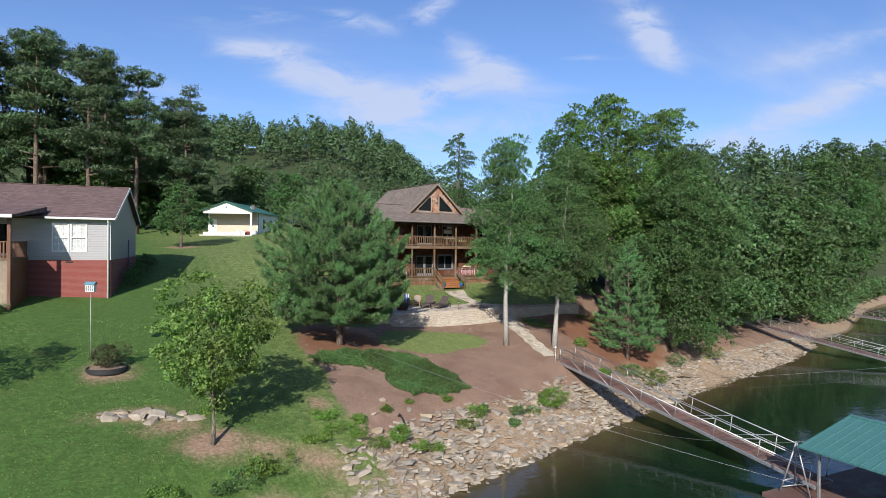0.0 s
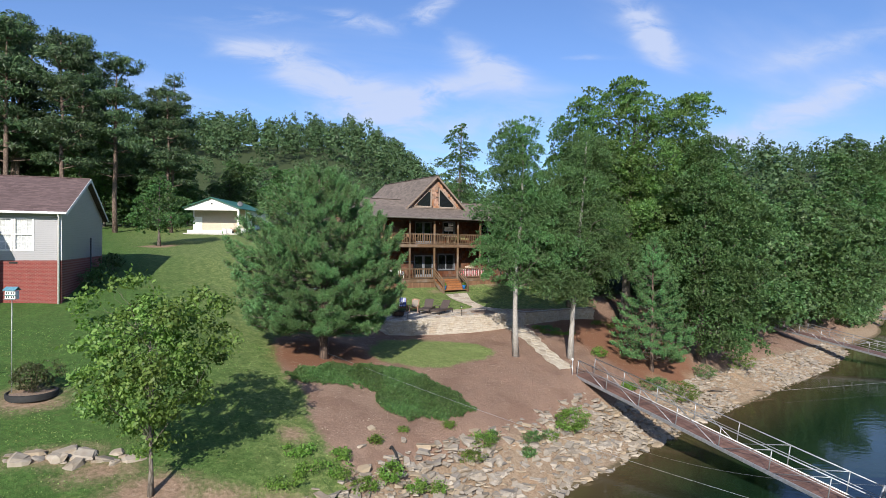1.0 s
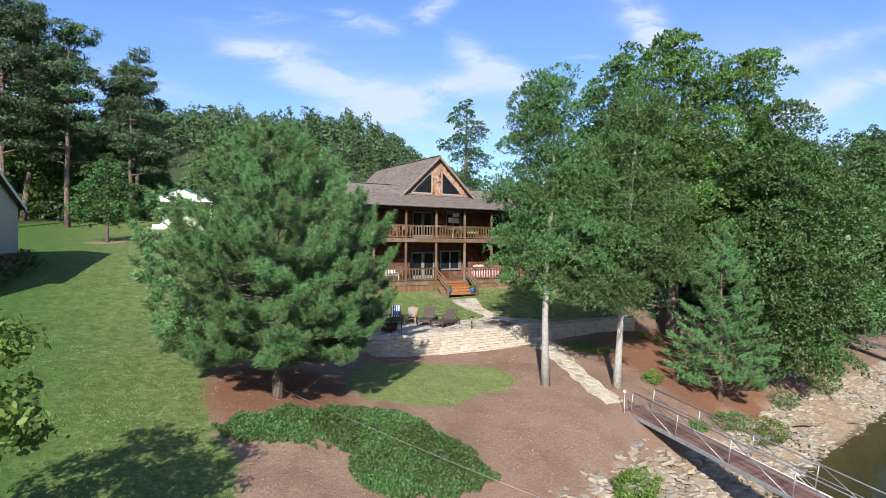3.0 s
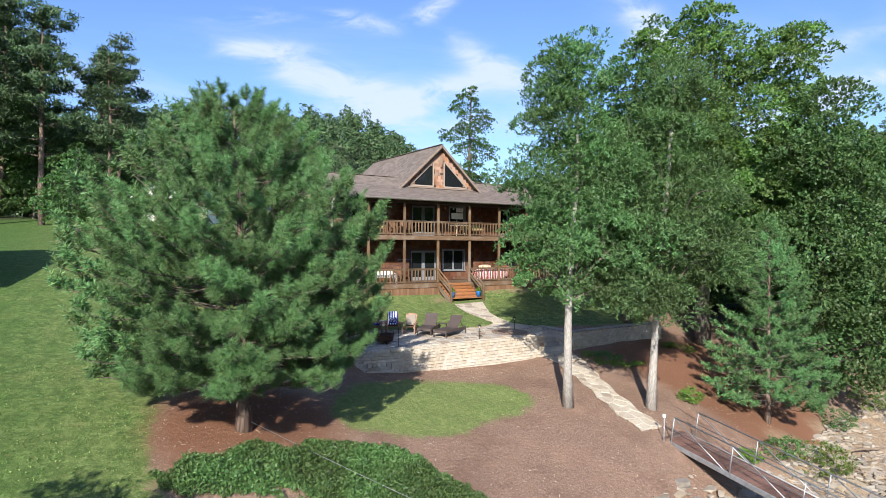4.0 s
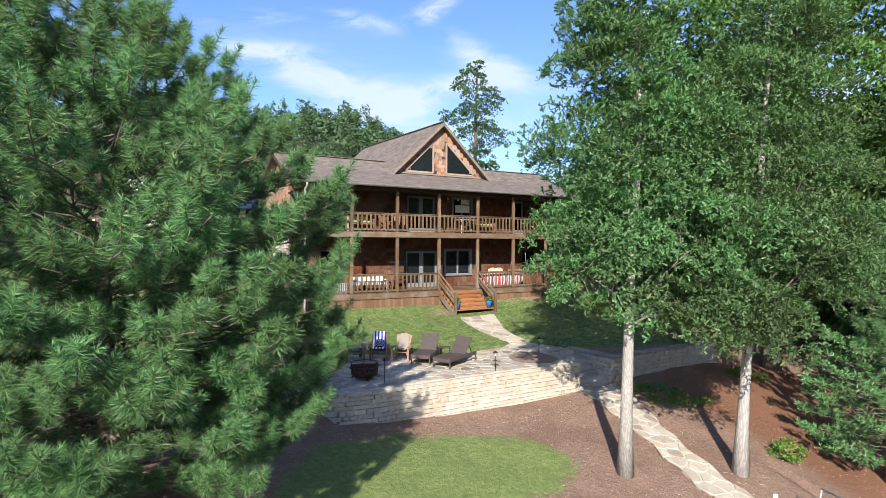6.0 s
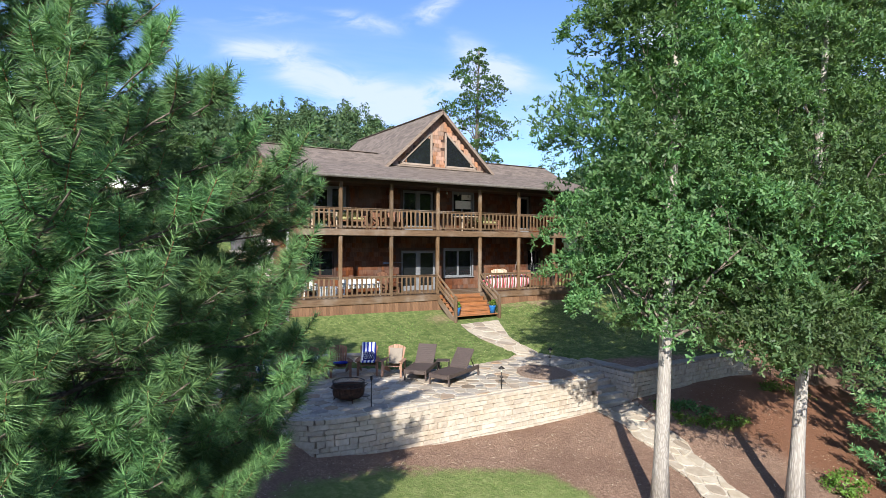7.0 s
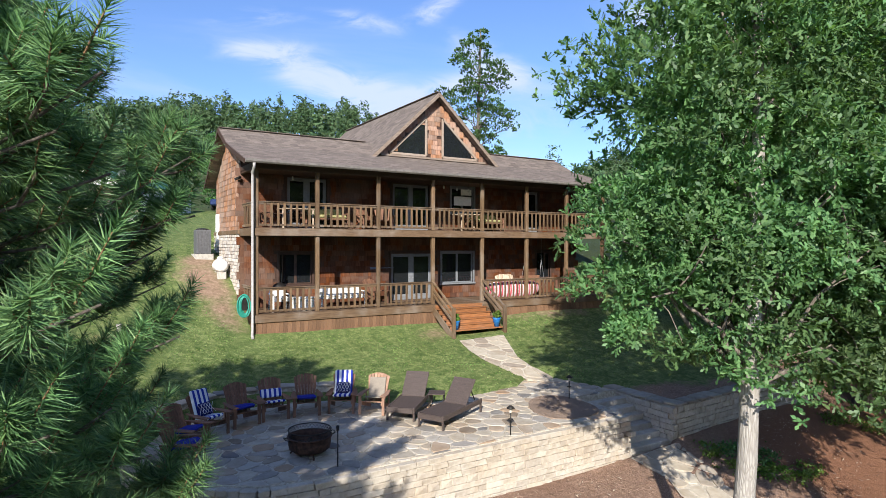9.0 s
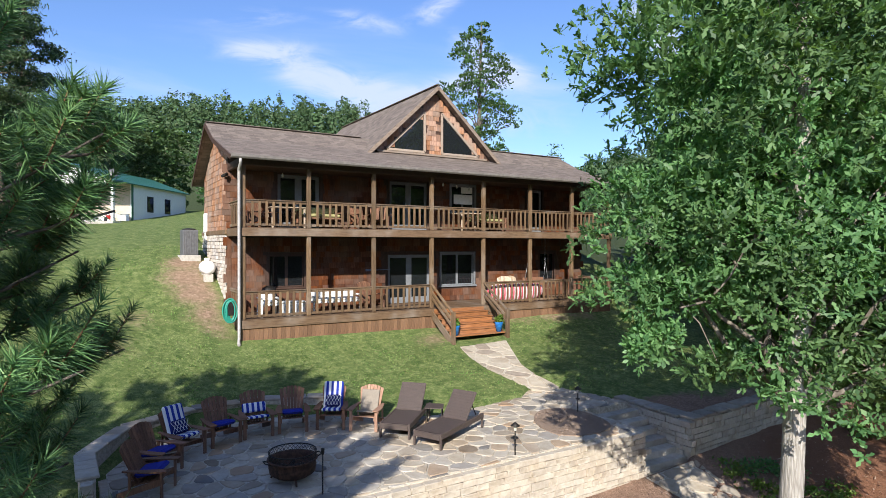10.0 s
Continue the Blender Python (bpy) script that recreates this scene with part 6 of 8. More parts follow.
lounger(1.66, -7.74, -44)
lounger(2.0, -8.63, -63)
table = thing("side_table", "small dark metal side table between loungers", "table", pose(3.0, -7.25, PATIO_Z + 0.012, 0, 0, -35))
part("tabletop", Geo().box(-0.22, 0.22, -0.22, 0.22, 0.43, 0.45, 0.006), WICKER, table)
for sx in (-1, 1):
    for sy in (-1, 1):
        part("leg", Geo().tube([(sx * 0.19, sy * 0.19, 0), (sx * 0.19, sy * 0.19, 0.43)], 0.013, 6), BLACK_METAL, table)

pit = thing("fire_pit", "rusty round steel fire pit with mesh rim", "fire pit", pose(*PIT, PATIO_Z + 0.012))
part("bowl", Geo().turned([(0.0, 0.07), (0.32, 0.08), (0.42, 0.15), (0.44, 0.26), (0.43, 0.38), (0.47, 0.385), (0.47, 0.40), (0.41, 0.40), (0.41, 0.30), (0.37, 0.22), (0.28, 0.16), (0, 0.15)], 28), RUST, pit)
screen = Geo()
for i in range(36):
    a = 2 * math.pi * i / 36
    for t in (1, -1):
        b = a + t * 0.26
        screen.tube([(0.43 * math.cos(a), 0.43 * math.sin(a), 0.40), (0.43 * math.cos((a + b) / 2), 0.43 * math.sin((a + b) / 2), 0.46), (0.43 * math.cos(b), 0.43 * math.sin(b), 0.52)], 0.005, 4, caps=False)
part("mesh_rim", screen, BLACK_METAL, pit)
part("ring", Geo().tube([(0.44 * math.cos(2 * math.pi * i / 28), 0.44 * math.sin(2 * math.pi * i / 28), 0.525) for i in range(28)], 0.012, 6, closed=True), BLACK_METAL, pit)
for s in (-1, 1):
    part("handle", Geo().tube([(s * 0.43, -0.1, 0.36), (s * 0.53, -0.08, 0.40), (s * 0.54, 0, 0.41), (s * 0.53, 0.08, 0.40), (s * 0.43, 0.1, 0.36)], 0.012, 6), BLACK_METAL, pit)
for k in range(3):
    a = 2 * math.pi * k / 3 + 0.4
    part("leg", Geo().beam((0.3 * math.cos(a), 0.3 * math.sin(a), 0.16), (0.42 * math.cos(a), 0.42 * math.sin(a), 0.0), 0.03, 0.03), RUST, pit)
logs = Geo()
for k in range(5):
    a = k * 1.3
    logs.tube([(0.26 * math.cos(a), 0.26 * math.sin(a), 0.19), (-0.22 * math.cos(a + 0.4), -0.22 * math.sin(a + 0.4), 0.25)], 0.035, 7, rough=0.1)
tagged(part("charred_wood", logs, BLACK_METAL, None), "charred logs lying in the fire pit", "firewood", kind="stuff").matrix_world = pit.matrix_world


def path_lamp(x, y, h, plain_rod=False):
    lamp = thing("path_lamp", "black iron stake lamp on the terrace edge" if not plain_rod else "plain black iron torch stake on the terrace", "garden lamp", pose(x, y, PATIO_Z + 0.01), "terrace lamps")
    part("stake", Geo().tube([(0, 0, 0), (0, 0, h)], 0.014, 6), BLACK_METAL, lamp)
    if plain_rod:
        part("cup", Geo().turned([(0.0, h - 0.04), (0.03, h - 0.04), (0.035, h + 0.06), (0.0, h + 0.07)], 8), BLACK_METAL, lamp)
        return
    part("hood", Geo().turned([(0.0, h + 0.07), (0.03, h + 0.06), (0.10, h), (0.095, h - 0.008), (0.0, h + 0.02)], 10), BLACK_METAL, lamp)
    part("light_glass", Geo().turned([(0.032, h - 0.1), (0.036, h - 0.01)], 8), LANTERN, lamp)
    part("tray", Geo().turned([(0.0, h * 0.55), (0.06, h * 0.55 + 0.01), (0.06, h * 0.55 + 0.03), (0, h * 0.55 + 0.02)], 10), BLACK_METAL, lamp)


path_lamp(3.38, -9.95, 0.62)
path_lamp(6.75, -8.3, 0.62)
path_lamp(-0.75, -9.75, 0.75, True)


# ---- things on and beside the house ----
def flower_pot(x, y, z):
    pot = thing("flower_pot", "tall blue glazed pot with a green plant", "flower pot", pose(x, y, z), "pots at the stairs")
    part("pot", Geo().turned([(0, 0), (0.10, 0), (0.155, 0.30), (0.175, 0.36), (0.155, 0.37), (0.14, 0.33), (0, 0.32)], 18), BLUE_GLAZE, pot)
    r = np.random.RandomState(int(x * 10))
    at = r.normal(0, 0.075, (130, 3)) + (0, 0, 0.47)
    v, f = leaf_faces(r, at, r.normal(0, 0.3, (130, 3)), 0.13, LEAF4, 0.8, 0.6)
    part("plant", fast_mesh("plant", v, f, WEED), None, pot)


flower_pot(7.38, -1.30, -0.90)
flower_pot(9.36, -1.30, -0.90)


def bench(name, label, x0, x1, y0, y1, z, mat, cushion=None, back=0.85):
    ob = thing(name, label, "bench", pose((x0 + x1) / 2, (y0 + y1) / 2, z))
    w, d = (x1 - x0) / 2, (y1 - y0) / 2
    part("seat", Geo().box(-w, w, -d, d, 0.36, 0.42, 0.01), mat, ob)
    part("backrest", Geo().box(-w, w, d - 0.06, d, 0.42, back, 0.015), mat, ob)
    for s in (-1, 1):
        part("armrest", Geo().box(s * w - 0.04, s * w + 0.04, -d, d, 0.58, 0.63, 0.01), mat, ob)
        for e in (-1, 1):
            part("leg", Geo().box(s * w - 0.035, s * w + 0.035, e * (d - 0.05) - 0.03, e * (d - 0.05) + 0.03, 0, 0.6 if e < 0 else 0.4, 0.006), mat, ob)
    if cushion:
        part("cushion", slab_cushion(Geo(), -w + 0.05, w - 0.05, -d + 0.02, d - 0.08, 0.42, 0.55), cushion, ob)
        part("back_cushion", slab_cushion(Geo(), -w + 0.05, w - 0.05, d - 0.22, d - 0.07, 0.5, back + 0.02), cushion, ob)
    return ob


bench("porch_bench", "white slatted bench on the lower porch", 2.6, 4.35, 0.45, 1.05, 0, WHITE, WHITE_CLOTH, 0.8)
bench("porch_bench", "small white bench on the lower porch", 0.75, 1.35, 0.35, 0.95, 0, WHITE, WHITE_CLOTH, 0.82)
bench("porch_sofa", "white cushioned sofa on the upper porch", 2.2, 3.9, 1.1, 1.9, UP, CHAIR_WOOD, YELLOW_CLOTH, 0.8)
bench("porch_sofa", "brown sofa with yellow-green cushions on the upper porch", 9.95, 11.6, 1.2, 1.95, UP, CHAIR_WOOD, YELLOW_CLOTH, 0.8)
for x, y, t, z, mat in ((4.6, 1.0, 12, UP, CHAIR_WOOD), (5.3, 0.9, -18, UP, CHAIR_WOOD), (11.6, 1.2, -25, 0, PALE_WOOD), (12.3, 1.3, 8, 0, PALE_WOOD), (5.0, 0.95, 20, 0, CHAIR_WOOD), (0.9, 1.1, 25, UP, CHAIR_WOOD)):
    ch = garden_chair("pale slatted porch chair" if mat is PALE_WOOD else "brown slatted porch chair standing on planks", mat, pose(x, y, z, 0, 0, t))
    ch["group"] = "porch chairs"


def porch_table(x, y, z, w, mat, label):
    ob = thing("porch_table", label, "table", pose(x, y, z))
    part("tabletop", Geo().box(-w, w, -0.38, 0.38, 0.70, 0.74, 0.01), mat, ob)
    for sx in (-1, 1):
        for sy in (-1, 1):
            part("leg", Geo().box(sx * (w - 0.06) - 0.03, sx * (w - 0.06) + 0.03, sy * 0.32 - 0.03, sy * 0.32 + 0.03, 0, 0.70, 0.006), mat, ob)


porch_table(1.75, 1.0, UP, 0.62, PALE_WOOD, "pale wooden table on the upper porch")
porch_table(9.4, 0.9, UP, 0.6, PALE_WOOD, "pale wooden table on the upper porch")
cooler = thing("cooler", "white cool box on the lower porch", "cool box", pose(1.85, 0.55, 0))
part("body", Geo().box(-0.4, 0.4, -0.22, 0.22, 0.0, 0.42, 0.03), WHITE, cooler)
part("lid", Geo().box(-0.41, 0.41, -0.23, 0.23, 0.42, 0.49, 0.025), WHITE, cooler)
grill = thing("grill", "black kettle grill on the lower porch", "grill", pose(1.25, 1.4, 0))
part("bowl", Geo().turned([(0, 0.55), (0.2, 0.58), (0.28, 0.7), (0.28, 0.76), (0.22, 0.9), (0.08, 0.98), (0, 0.985)], 18), BLACK_METAL, grill)
for k in range(3):
    a = k * 2.1
    part("leg", Geo().tube([(0.2 * math.cos(a), 0.2 * math.sin(a), 0.6), (0.28 * math.cos(a), 0.28 * math.sin(a), 0)], 0.014, 6), GALV, grill)
# red and white striped float lying behind the railing
raft = Geo()
prof = [(0.0, 0.0), (0.12, 0.16), (0.35, 0.27), (0.75, 0.32), (1.3, 0.34), (1.75, 0.32), (2.1, 0.27), (2.3, 0.17), (2.42, 0.0)]
raft.tube([(x, 0, 0) for x, _ in prof], [max(0.03, q) for _, q in prof], 18)
raft.v = [(x * 1.32, y * 0.6, z * 1.25) for x, y, z in raft.v]
solo("inflatable_float", raft, RED_STRIPE, "red and white striped float on the porch", "float", pose(9.95, 0.45, 0.44))
# porch swing
swing = thing("porch_swing", "dark wooden porch swing on chains", "swing", pose(13.3, 1.15, 0.0))
part("seat", Geo().box(-0.6, 0.6, -0.25, 0.25, 0.42, 0.46, 0.01), CHAIR_WOOD, swing)
part("backrest", Geo().box(-0.6, 0.6, 0.22, 0.26, 0.46, 0.95, 0.01), CHAIR_WOOD, swing)
for s in (-1, 1):
    part("chain", Geo().tube([(s * 0.58, -0.22, 0.45), (s * 0.5, 0, 1.7), (s * 0.5, 0, 2.75)], 0.009, 5).tube([(s * 0.58, 0.22, 0.45), (s * 0.5, 0, 1.7)], 0.009, 5), GALV, swing)
sign = solo("oar", Geo().box(-0.35, 0.05, -0.012, 0.012, -0.045, 0.045, 0.012).tube([(0.05, 0, 0), (0.75, 0, 0.01)], 0.012, 6), plain("faded_blue_paint", (0.17, 0.22, 0.33), 0.6), "faded blue oar hung on the shake wall", "oar", pose(5.6, WALL_Y - 0.05, 1.42))


def hanging_bulb(x, y, z, drop):
    b = thing("hanging_bulb", "small glass bulb on a cord under the eave", "light bulb", pose(x, y, z), "porch bulbs")
    part("cord", Geo().tube([(0, 0, 0), (0, 0, -drop)], 0.006, 5), BLACK_METAL, b)
    part("bulb", Geo().turned([(0.0, -drop - 0.13), (0.035, -drop - 0.11), (0.045, -drop - 0.07), (0.02, -drop - 0.01), (0.015, -drop + 0.02), (0, -drop + 0.02)], 10), LANTERN, b)


for x, d in ((1.5, 0.22), (7.5, 0.3), (7.95, 0.2), (8.6, 0.25), (9.2, 0.3)):
    hanging_bulb(x, 0.55, 5.1, d)

hose = thing("hose_reel", "coiled teal-green garden hose on the deck side", "garden hose", pose(-0.30, 0.16, 0.32, 0, 0, 90) @ Matrix.Scale(0.86, 4))
for k in range(8):
    part("coil", Geo().tube([(-0.035 * (k % 3), (0.11 + 0.022 * k) * math.cos(a) + 0.02 * (k % 4) - 0.03, (0.34 + 0.016 * k) * math.sin(a) - 0.02 * (k % 3)) for a in np.linspace(0, 2 * math.pi, 25)[:-1]], 0.024, 6, closed=True), GREEN_RUBBER, hose)
part("bracket", Geo().box(-0.06, 0.14, -0.12, 0.12, -0.2, 0.28, 0.02), BLACK_METAL, hose)

tz = gh(-0.75, 3.7)
tank = thing("propane_tank", "white domed propane tank on concrete blocks", "gas tank", pose(-0.40, 3.85, max(tz, 0.75)) @ Matrix.Scale(0.75, 4))
part("body", Geo().tube([(0, y, 0.55) for y in (-0.62, -0.60, -0.52, -0.38, 0.38, 0.52, 0.60, 0.62)], [0.06, 0.18, 0.29, 0.34, 0.34, 0.29, 0.18, 0.06], 22), TANK_WHITE, tank)
part("dome", Geo().turned([(0.0, 1.03), (0.12, 1.02), (0.15, 0.98), (0.15, 0.86), (0, 0.86)], 14), TANK_WHITE, tank)
for y in (-0.35, 0.35):
    part("block", Geo().box(-0.22, 0.22, y - 0.1, y + 0.1, -0.15, 0.24, 0.01), CONCRETE, tank)

az = gh(-0.85, 5.6)
ac = thing("air_conditioner", "grey louvred air conditioner on a concrete pad", "air conditioner", pose(-0.78, 5.6, 1.95, 0, 0, 4) @ Matrix.Diagonal((0.72, 0.72, 0.94, 1)))
part("pad", Geo().box(-0.5, 0.5, -0.5, 0.5, -0.4, 0.06, 0.01), CONCRETE, ac)
part("body", Geo().box(-0.4, 0.4, -0.4, 0.4, 0.06, 1.12, 0.03), GREY_BOX, ac)
for i in range(9):
    part("louvre", Geo().box(-0.36 + i * 0.085, -0.31 + i * 0.085, -0.416, -0.396, 0.14, 1.04, 0.006), GREY_BOX, ac)
part("fan_grille", Geo().turned([(0.0, 1.2), (0.2, 1.19), (0.36, 1.15), (0.38, 1.12), (0, 1.12)], 18), BLACK_METAL, ac)

well = thing("well_cap", "round grey-green septic lid in the lawn", "lid", pose(-4.0, -0.75, gh(-4.0, -0.75)))
part("lid", Geo().turned([(0, 0.09), (0.27, 0.085), (0.30, 0.05), (0.30, -0.05)], 22), WELL_GREEN, well)
part("vent_pipe", Geo().tube([(-0.12, 0.34, -0.1), (-0.12, 0.34, 0.42)], 0.055, 10).tube([(-0.12, 0.34, 0.36), (-0.12, 0.34, 0.46)], 0.07, 10), CONCRETE, well)


# ---- gangways, dock, cables ----
def gangway(label, a, b, wide, bays, rail_h, plank_parts, pipe=True):
    """A truss gangway from a to b (deck level, middle)."""
    a, b = Vector(a), Vector(b)
    d = b - a
    m = Matrix.Translation(a) @ d.to_track_quat("Y", "Z").to_matrix().to_4x4()
    g = thing("gangway", label, "gangway", m, "gangways")
    ln, w = d.length, wide / 2
    n = int(ln / 0.16)
    plank = Geo().box(-w, w, 0.004, 0.152, -0.035, 0, 0.004).mesh("plank", RAMP_WOOD)
    if plank_parts:
        for i in range(n):
            ob = part("plank", plank, None, g)
            ob.location = (0, i * ln / n, 0)
    else:
        deck = Geo()
        for i in range(n):
            deck.box(-w, w, i * ln / n + 0.004, (i + 1) * ln / n - 0.004, -0.035, 0)
        tagged(part("decking", deck, RAMP_WOOD, g), kind="stuff")
    for s in (-1, 1):
        part("side_beam", Geo().box(s * (w + 0.04) - 0.04, s * (w + 0.04) + 0.04, 0, ln, -0.16, -0.0, 0.01), GALV, g)
        part("top_rail", Geo().tube([(s * (w + 0.04), 0.3, rail_h), (s * (w + 0.04), ln - 0.3, rail_h)], 0.026, 8), GALV, g)
        part("mid_rail", Geo().tube([(s * (w + 0.04), 0.3, rail_h * 0.52), (s * (w + 0.04), ln - 0.3, rail_h * 0.52)], 0.016, 6), GALV, g)
        for i in range(bays + 1):
            y = 0.3 + (ln - 0.6) * i / bays
            part("rail_post", Geo().tube([(s * (w + 0.04), y, -0.1), (s * (w + 0.04), y, rail_h)], 0.023, 6), GALV, g)
            if i < bays:
                y2 = 0.3 + (ln - 0.6) * (i + 1) / bays
                p, q = ((y, rail_h), (y2, -0.1)) if i < bays / 2 else ((y, -0.1), (y2, rail_h))
                part("diagonal", Geo().tube([(s * (w + 0.04), p[0], p[1]), (s * (w + 0.04), q[0], q[1])], 0.019, 6), GALV, g)
    if pipe:
        part("pipe", Geo().tube([(0.06 - w, 0.9, 0.05), (0.06 - w, ln - 1.2, 0.05)], 0.028, 8), WHITE, g, "long white plastic pipe")
    return g


gangway("long galvanised truss gangway with red-brown planks", (6.95, -18.0, -4.78), (6.02, -35.4, -7.2), 1.25, 7, 0.95, True)
gangway("far galvanised gangway over the green water", (43.2, -8.2, -5.0), (42.4, -25.5, -7.3), 1.4, 8, 0.95, False, False)
gangway("far galvanised gangway across the cove", (75, -3.6, -6.2), (73, -22, -7.2), 1.4, 9, 1.0, False, False)
sill = thing("landing", "weathered timber landing at the gangway's head", "landing", pose(6.75, -17.75, -4.72))
part("deck", Geo().box(-0.75, 0.75, -0.35, 0.35, -0.06, 0.0, 0.008), RAMP_WOOD, sill)
for s in (-1, 1):
    part("post", Geo().box(s * 0.66 - 0.05, s * 0.66 + 0.05, -0.3, -0.2, -0.8, -0.06, 0.008), DECK_WOOD, sill)
part("light_post", Geo().tube([(-0.78, -0.42, -0.9), (-0.78, -0.42, 0.95)], 0.02, 8), GALV, sill)
part("white_cap", Geo().box(-0.83, -0.73, -0.47, -0.37, 0.82, 0.95, 0.02), WHITE, sill)
far_table = thing("landing", "pale timber landing at the far gangway", "landing", pose(43.2, -7.4, -4.95))
part("deck", Geo().box(-0.9, 0.9, -0.7, 0.7, -0.08, 0, 0.01), PALE_WOOD, far_table)
for sx in (-1, 1):
    part("post", Geo().box(sx * 0.8 - 0.06, sx * 0.8 + 0.06, -0.6, -0.48, -0.9, -0.08), DECK_WOOD, far_table)

dock = thing("boat_dock", "covered boat dock with a teal metal roof", "dock", pose(7.3, -39.5, -0.3, 0, 0, -6))
part("deck", Geo().box(-4.4, 4.0, -5, 5, -7.42, -7.2, 0.02), RAMP_WOOD, dock)
for k in range(2):
    part("float", Geo().box(-4.2 + k * 5.4, -1.6 + k * 5.4, -4.8, 4.8, -7.95, -7.42, 0.05), BLACK_METAL, dock)
for x in (-3.3, 3.3):
    for y in (-3.2, 0, 3.2):
        part("post", Geo().box(x - 0.05, x + 0.05, y - 0.05, y + 0.05, -7.2, -4.95, 0.01), GALV, dock)
roof_geo = Geo()
for s in (-1, 1):
    v = [(s * 3.7, -3.9, -4.95), (s * 3.7, 3.9, -4.95), (0, 3.9, -4.05), (0, -3.9, -4.05)]
    roof_geo.add(v + [(x, y, z - 0.06) for x, y, z in v], [(0, 1, 2, 3), (7, 6, 5, 4), (0, 4, 5, 1), (1, 5, 6, 2), (2, 6, 7, 3), (3, 7, 4, 0)])
dock_roof = part("roof", roof_geo, TEAL_METAL, dock, "teal ribbed metal roof")
for s in (-1, 1):
    for i in range(20):
        y = -3.8 + i * 0.4
        part("seam", Geo().beam((s * 3.68, y, -4.93), (0, y, -4.035), 0.03, 0.035), TEAL_METAL, dock_roof)
part("ridge", Geo().box(-0.12, 0.12, -3.9, 3.9, -4.08, -4.02, 0.02), TEAL_METAL, dock_roof)
part("storage_wall", Geo().box(-0.2, 3.2, -3.1, -3.0, -7.2, -5.0, 0.01).box(-0.2, -0.1, -3.1, 0.4, -7.2, -5.0, 0.01), GREY_BOX, dock)
for p, q in (((-3.6, 4.7, -7.2), (-3.3, 4.2, -4.9)), ((-2.6, 4.7, -7.2), (-3.3, 4.2, -4.9)), ((-3.2, 3.6, -7.2), (-3.3, 4.2, -4.9))):
    part("brace", Geo().tube([p, q], 0.035, 8), GALV, dock)
part("crossbar", Geo().tube([(-3.6, 4.6, -6.7), (-2.6, 4.6, -6.7)], 0.04, 8).tube([(-3.6, 4.6, -6.95), (-2.2, 4.3, -6.95)], 0.03, 8), GALV, dock)


def cable(label, a, b, sag, r=0.012):
    a, b = Vector(a), Vector(b)
    pts = [a.lerp(b, k) - Vector((0, 0, 4 * sag * k * (1 - k))) for k in np.linspace(0, 1, 15)]
    solo("mooring_cable", Geo().tube(pts, r, 5), GALV, label, "cable", group="mooring cables")


cable("thin steel cable from the pine to the dock", (-8.25, -14.95, gh(-8.25, -14.95) + 0.35), (4.8, -35.6, -7.1), 0.35, 0.0065)
cable("thin steel cable from the bank to the gangway", (4.8, -23.75, -7.3), (4.9, -35.1, -5.25), 0.45, 0.006)
cable("thin steel cable running to the far gangway", (24.0, -20.9, -7.3), (60, -31, -6.9), 0.1, 0.010)


# ---- feeder and planter on the neighbouring lawn ----
feeder = thing("bird_house", "white and teal bird house on a thin pole", "bird house", pose(-21.5, -16.86, gh(-21.5, -16.86), 0, 0, -32) @ Matrix.Diagonal((0.66, 0.66, 1, 1)))
fz = 0.78 - gh(-21.5, -16.86)
part("pole", Geo().tube([(0, 0, -0.2), (0, 0, fz)], 0.022, 8), GALV, feeder)
body = part("body", Geo().box(-0.3, 0.3, -0.16, 0.16, fz, fz + 0.32, 0.008), WHITE, feeder)
for k in range(2):
    for i in range(4):
        part("entrance", Geo().box(-0.24 + i * 0.14, -0.17 + i * 0.14, -0.164, -0.15, fz + 0.04 + 0.15 * k, fz + 0.12 + 0.15 * k, 0.004), BLACK_METAL, body)
    part("perch", Geo().box(-0.34, 0.34, -0.24, -0.16, fz + 0.0 + 0.15 * k, fz + 0.015 + 0.15 * k), TEAL_METAL, body)
rf = Geo()
for s in (-1, 1):
    rf.beam((-0.36, s * 0.13, fz + 0.40), (0.36, s * 0.13, fz + 0.40), 0.3, 0.025, 0.005, s * -24)
part("roof", rf, plain("faded_teal_paint", (0.10, 0.24, 0.30), 0.6), feeder)
ring_x, ring_y = -20.85, -17.15
planter = thing("planter_ring", "black rubber edging ring round a bush", "planter", pose(ring_x, ring_y, gh(ring_x, ring_y)))
part("ring", Geo().turned([(0.86, -0.1), (0.86, 0.11), (0.81, 0.135), (0.77, 0.1), (0.77, -0.1)], 30), RUBBER, planter)
part("soil", Geo().turned([(0, 0.07), (0.78, 0.06)], 24), MULCH_BED, planter)


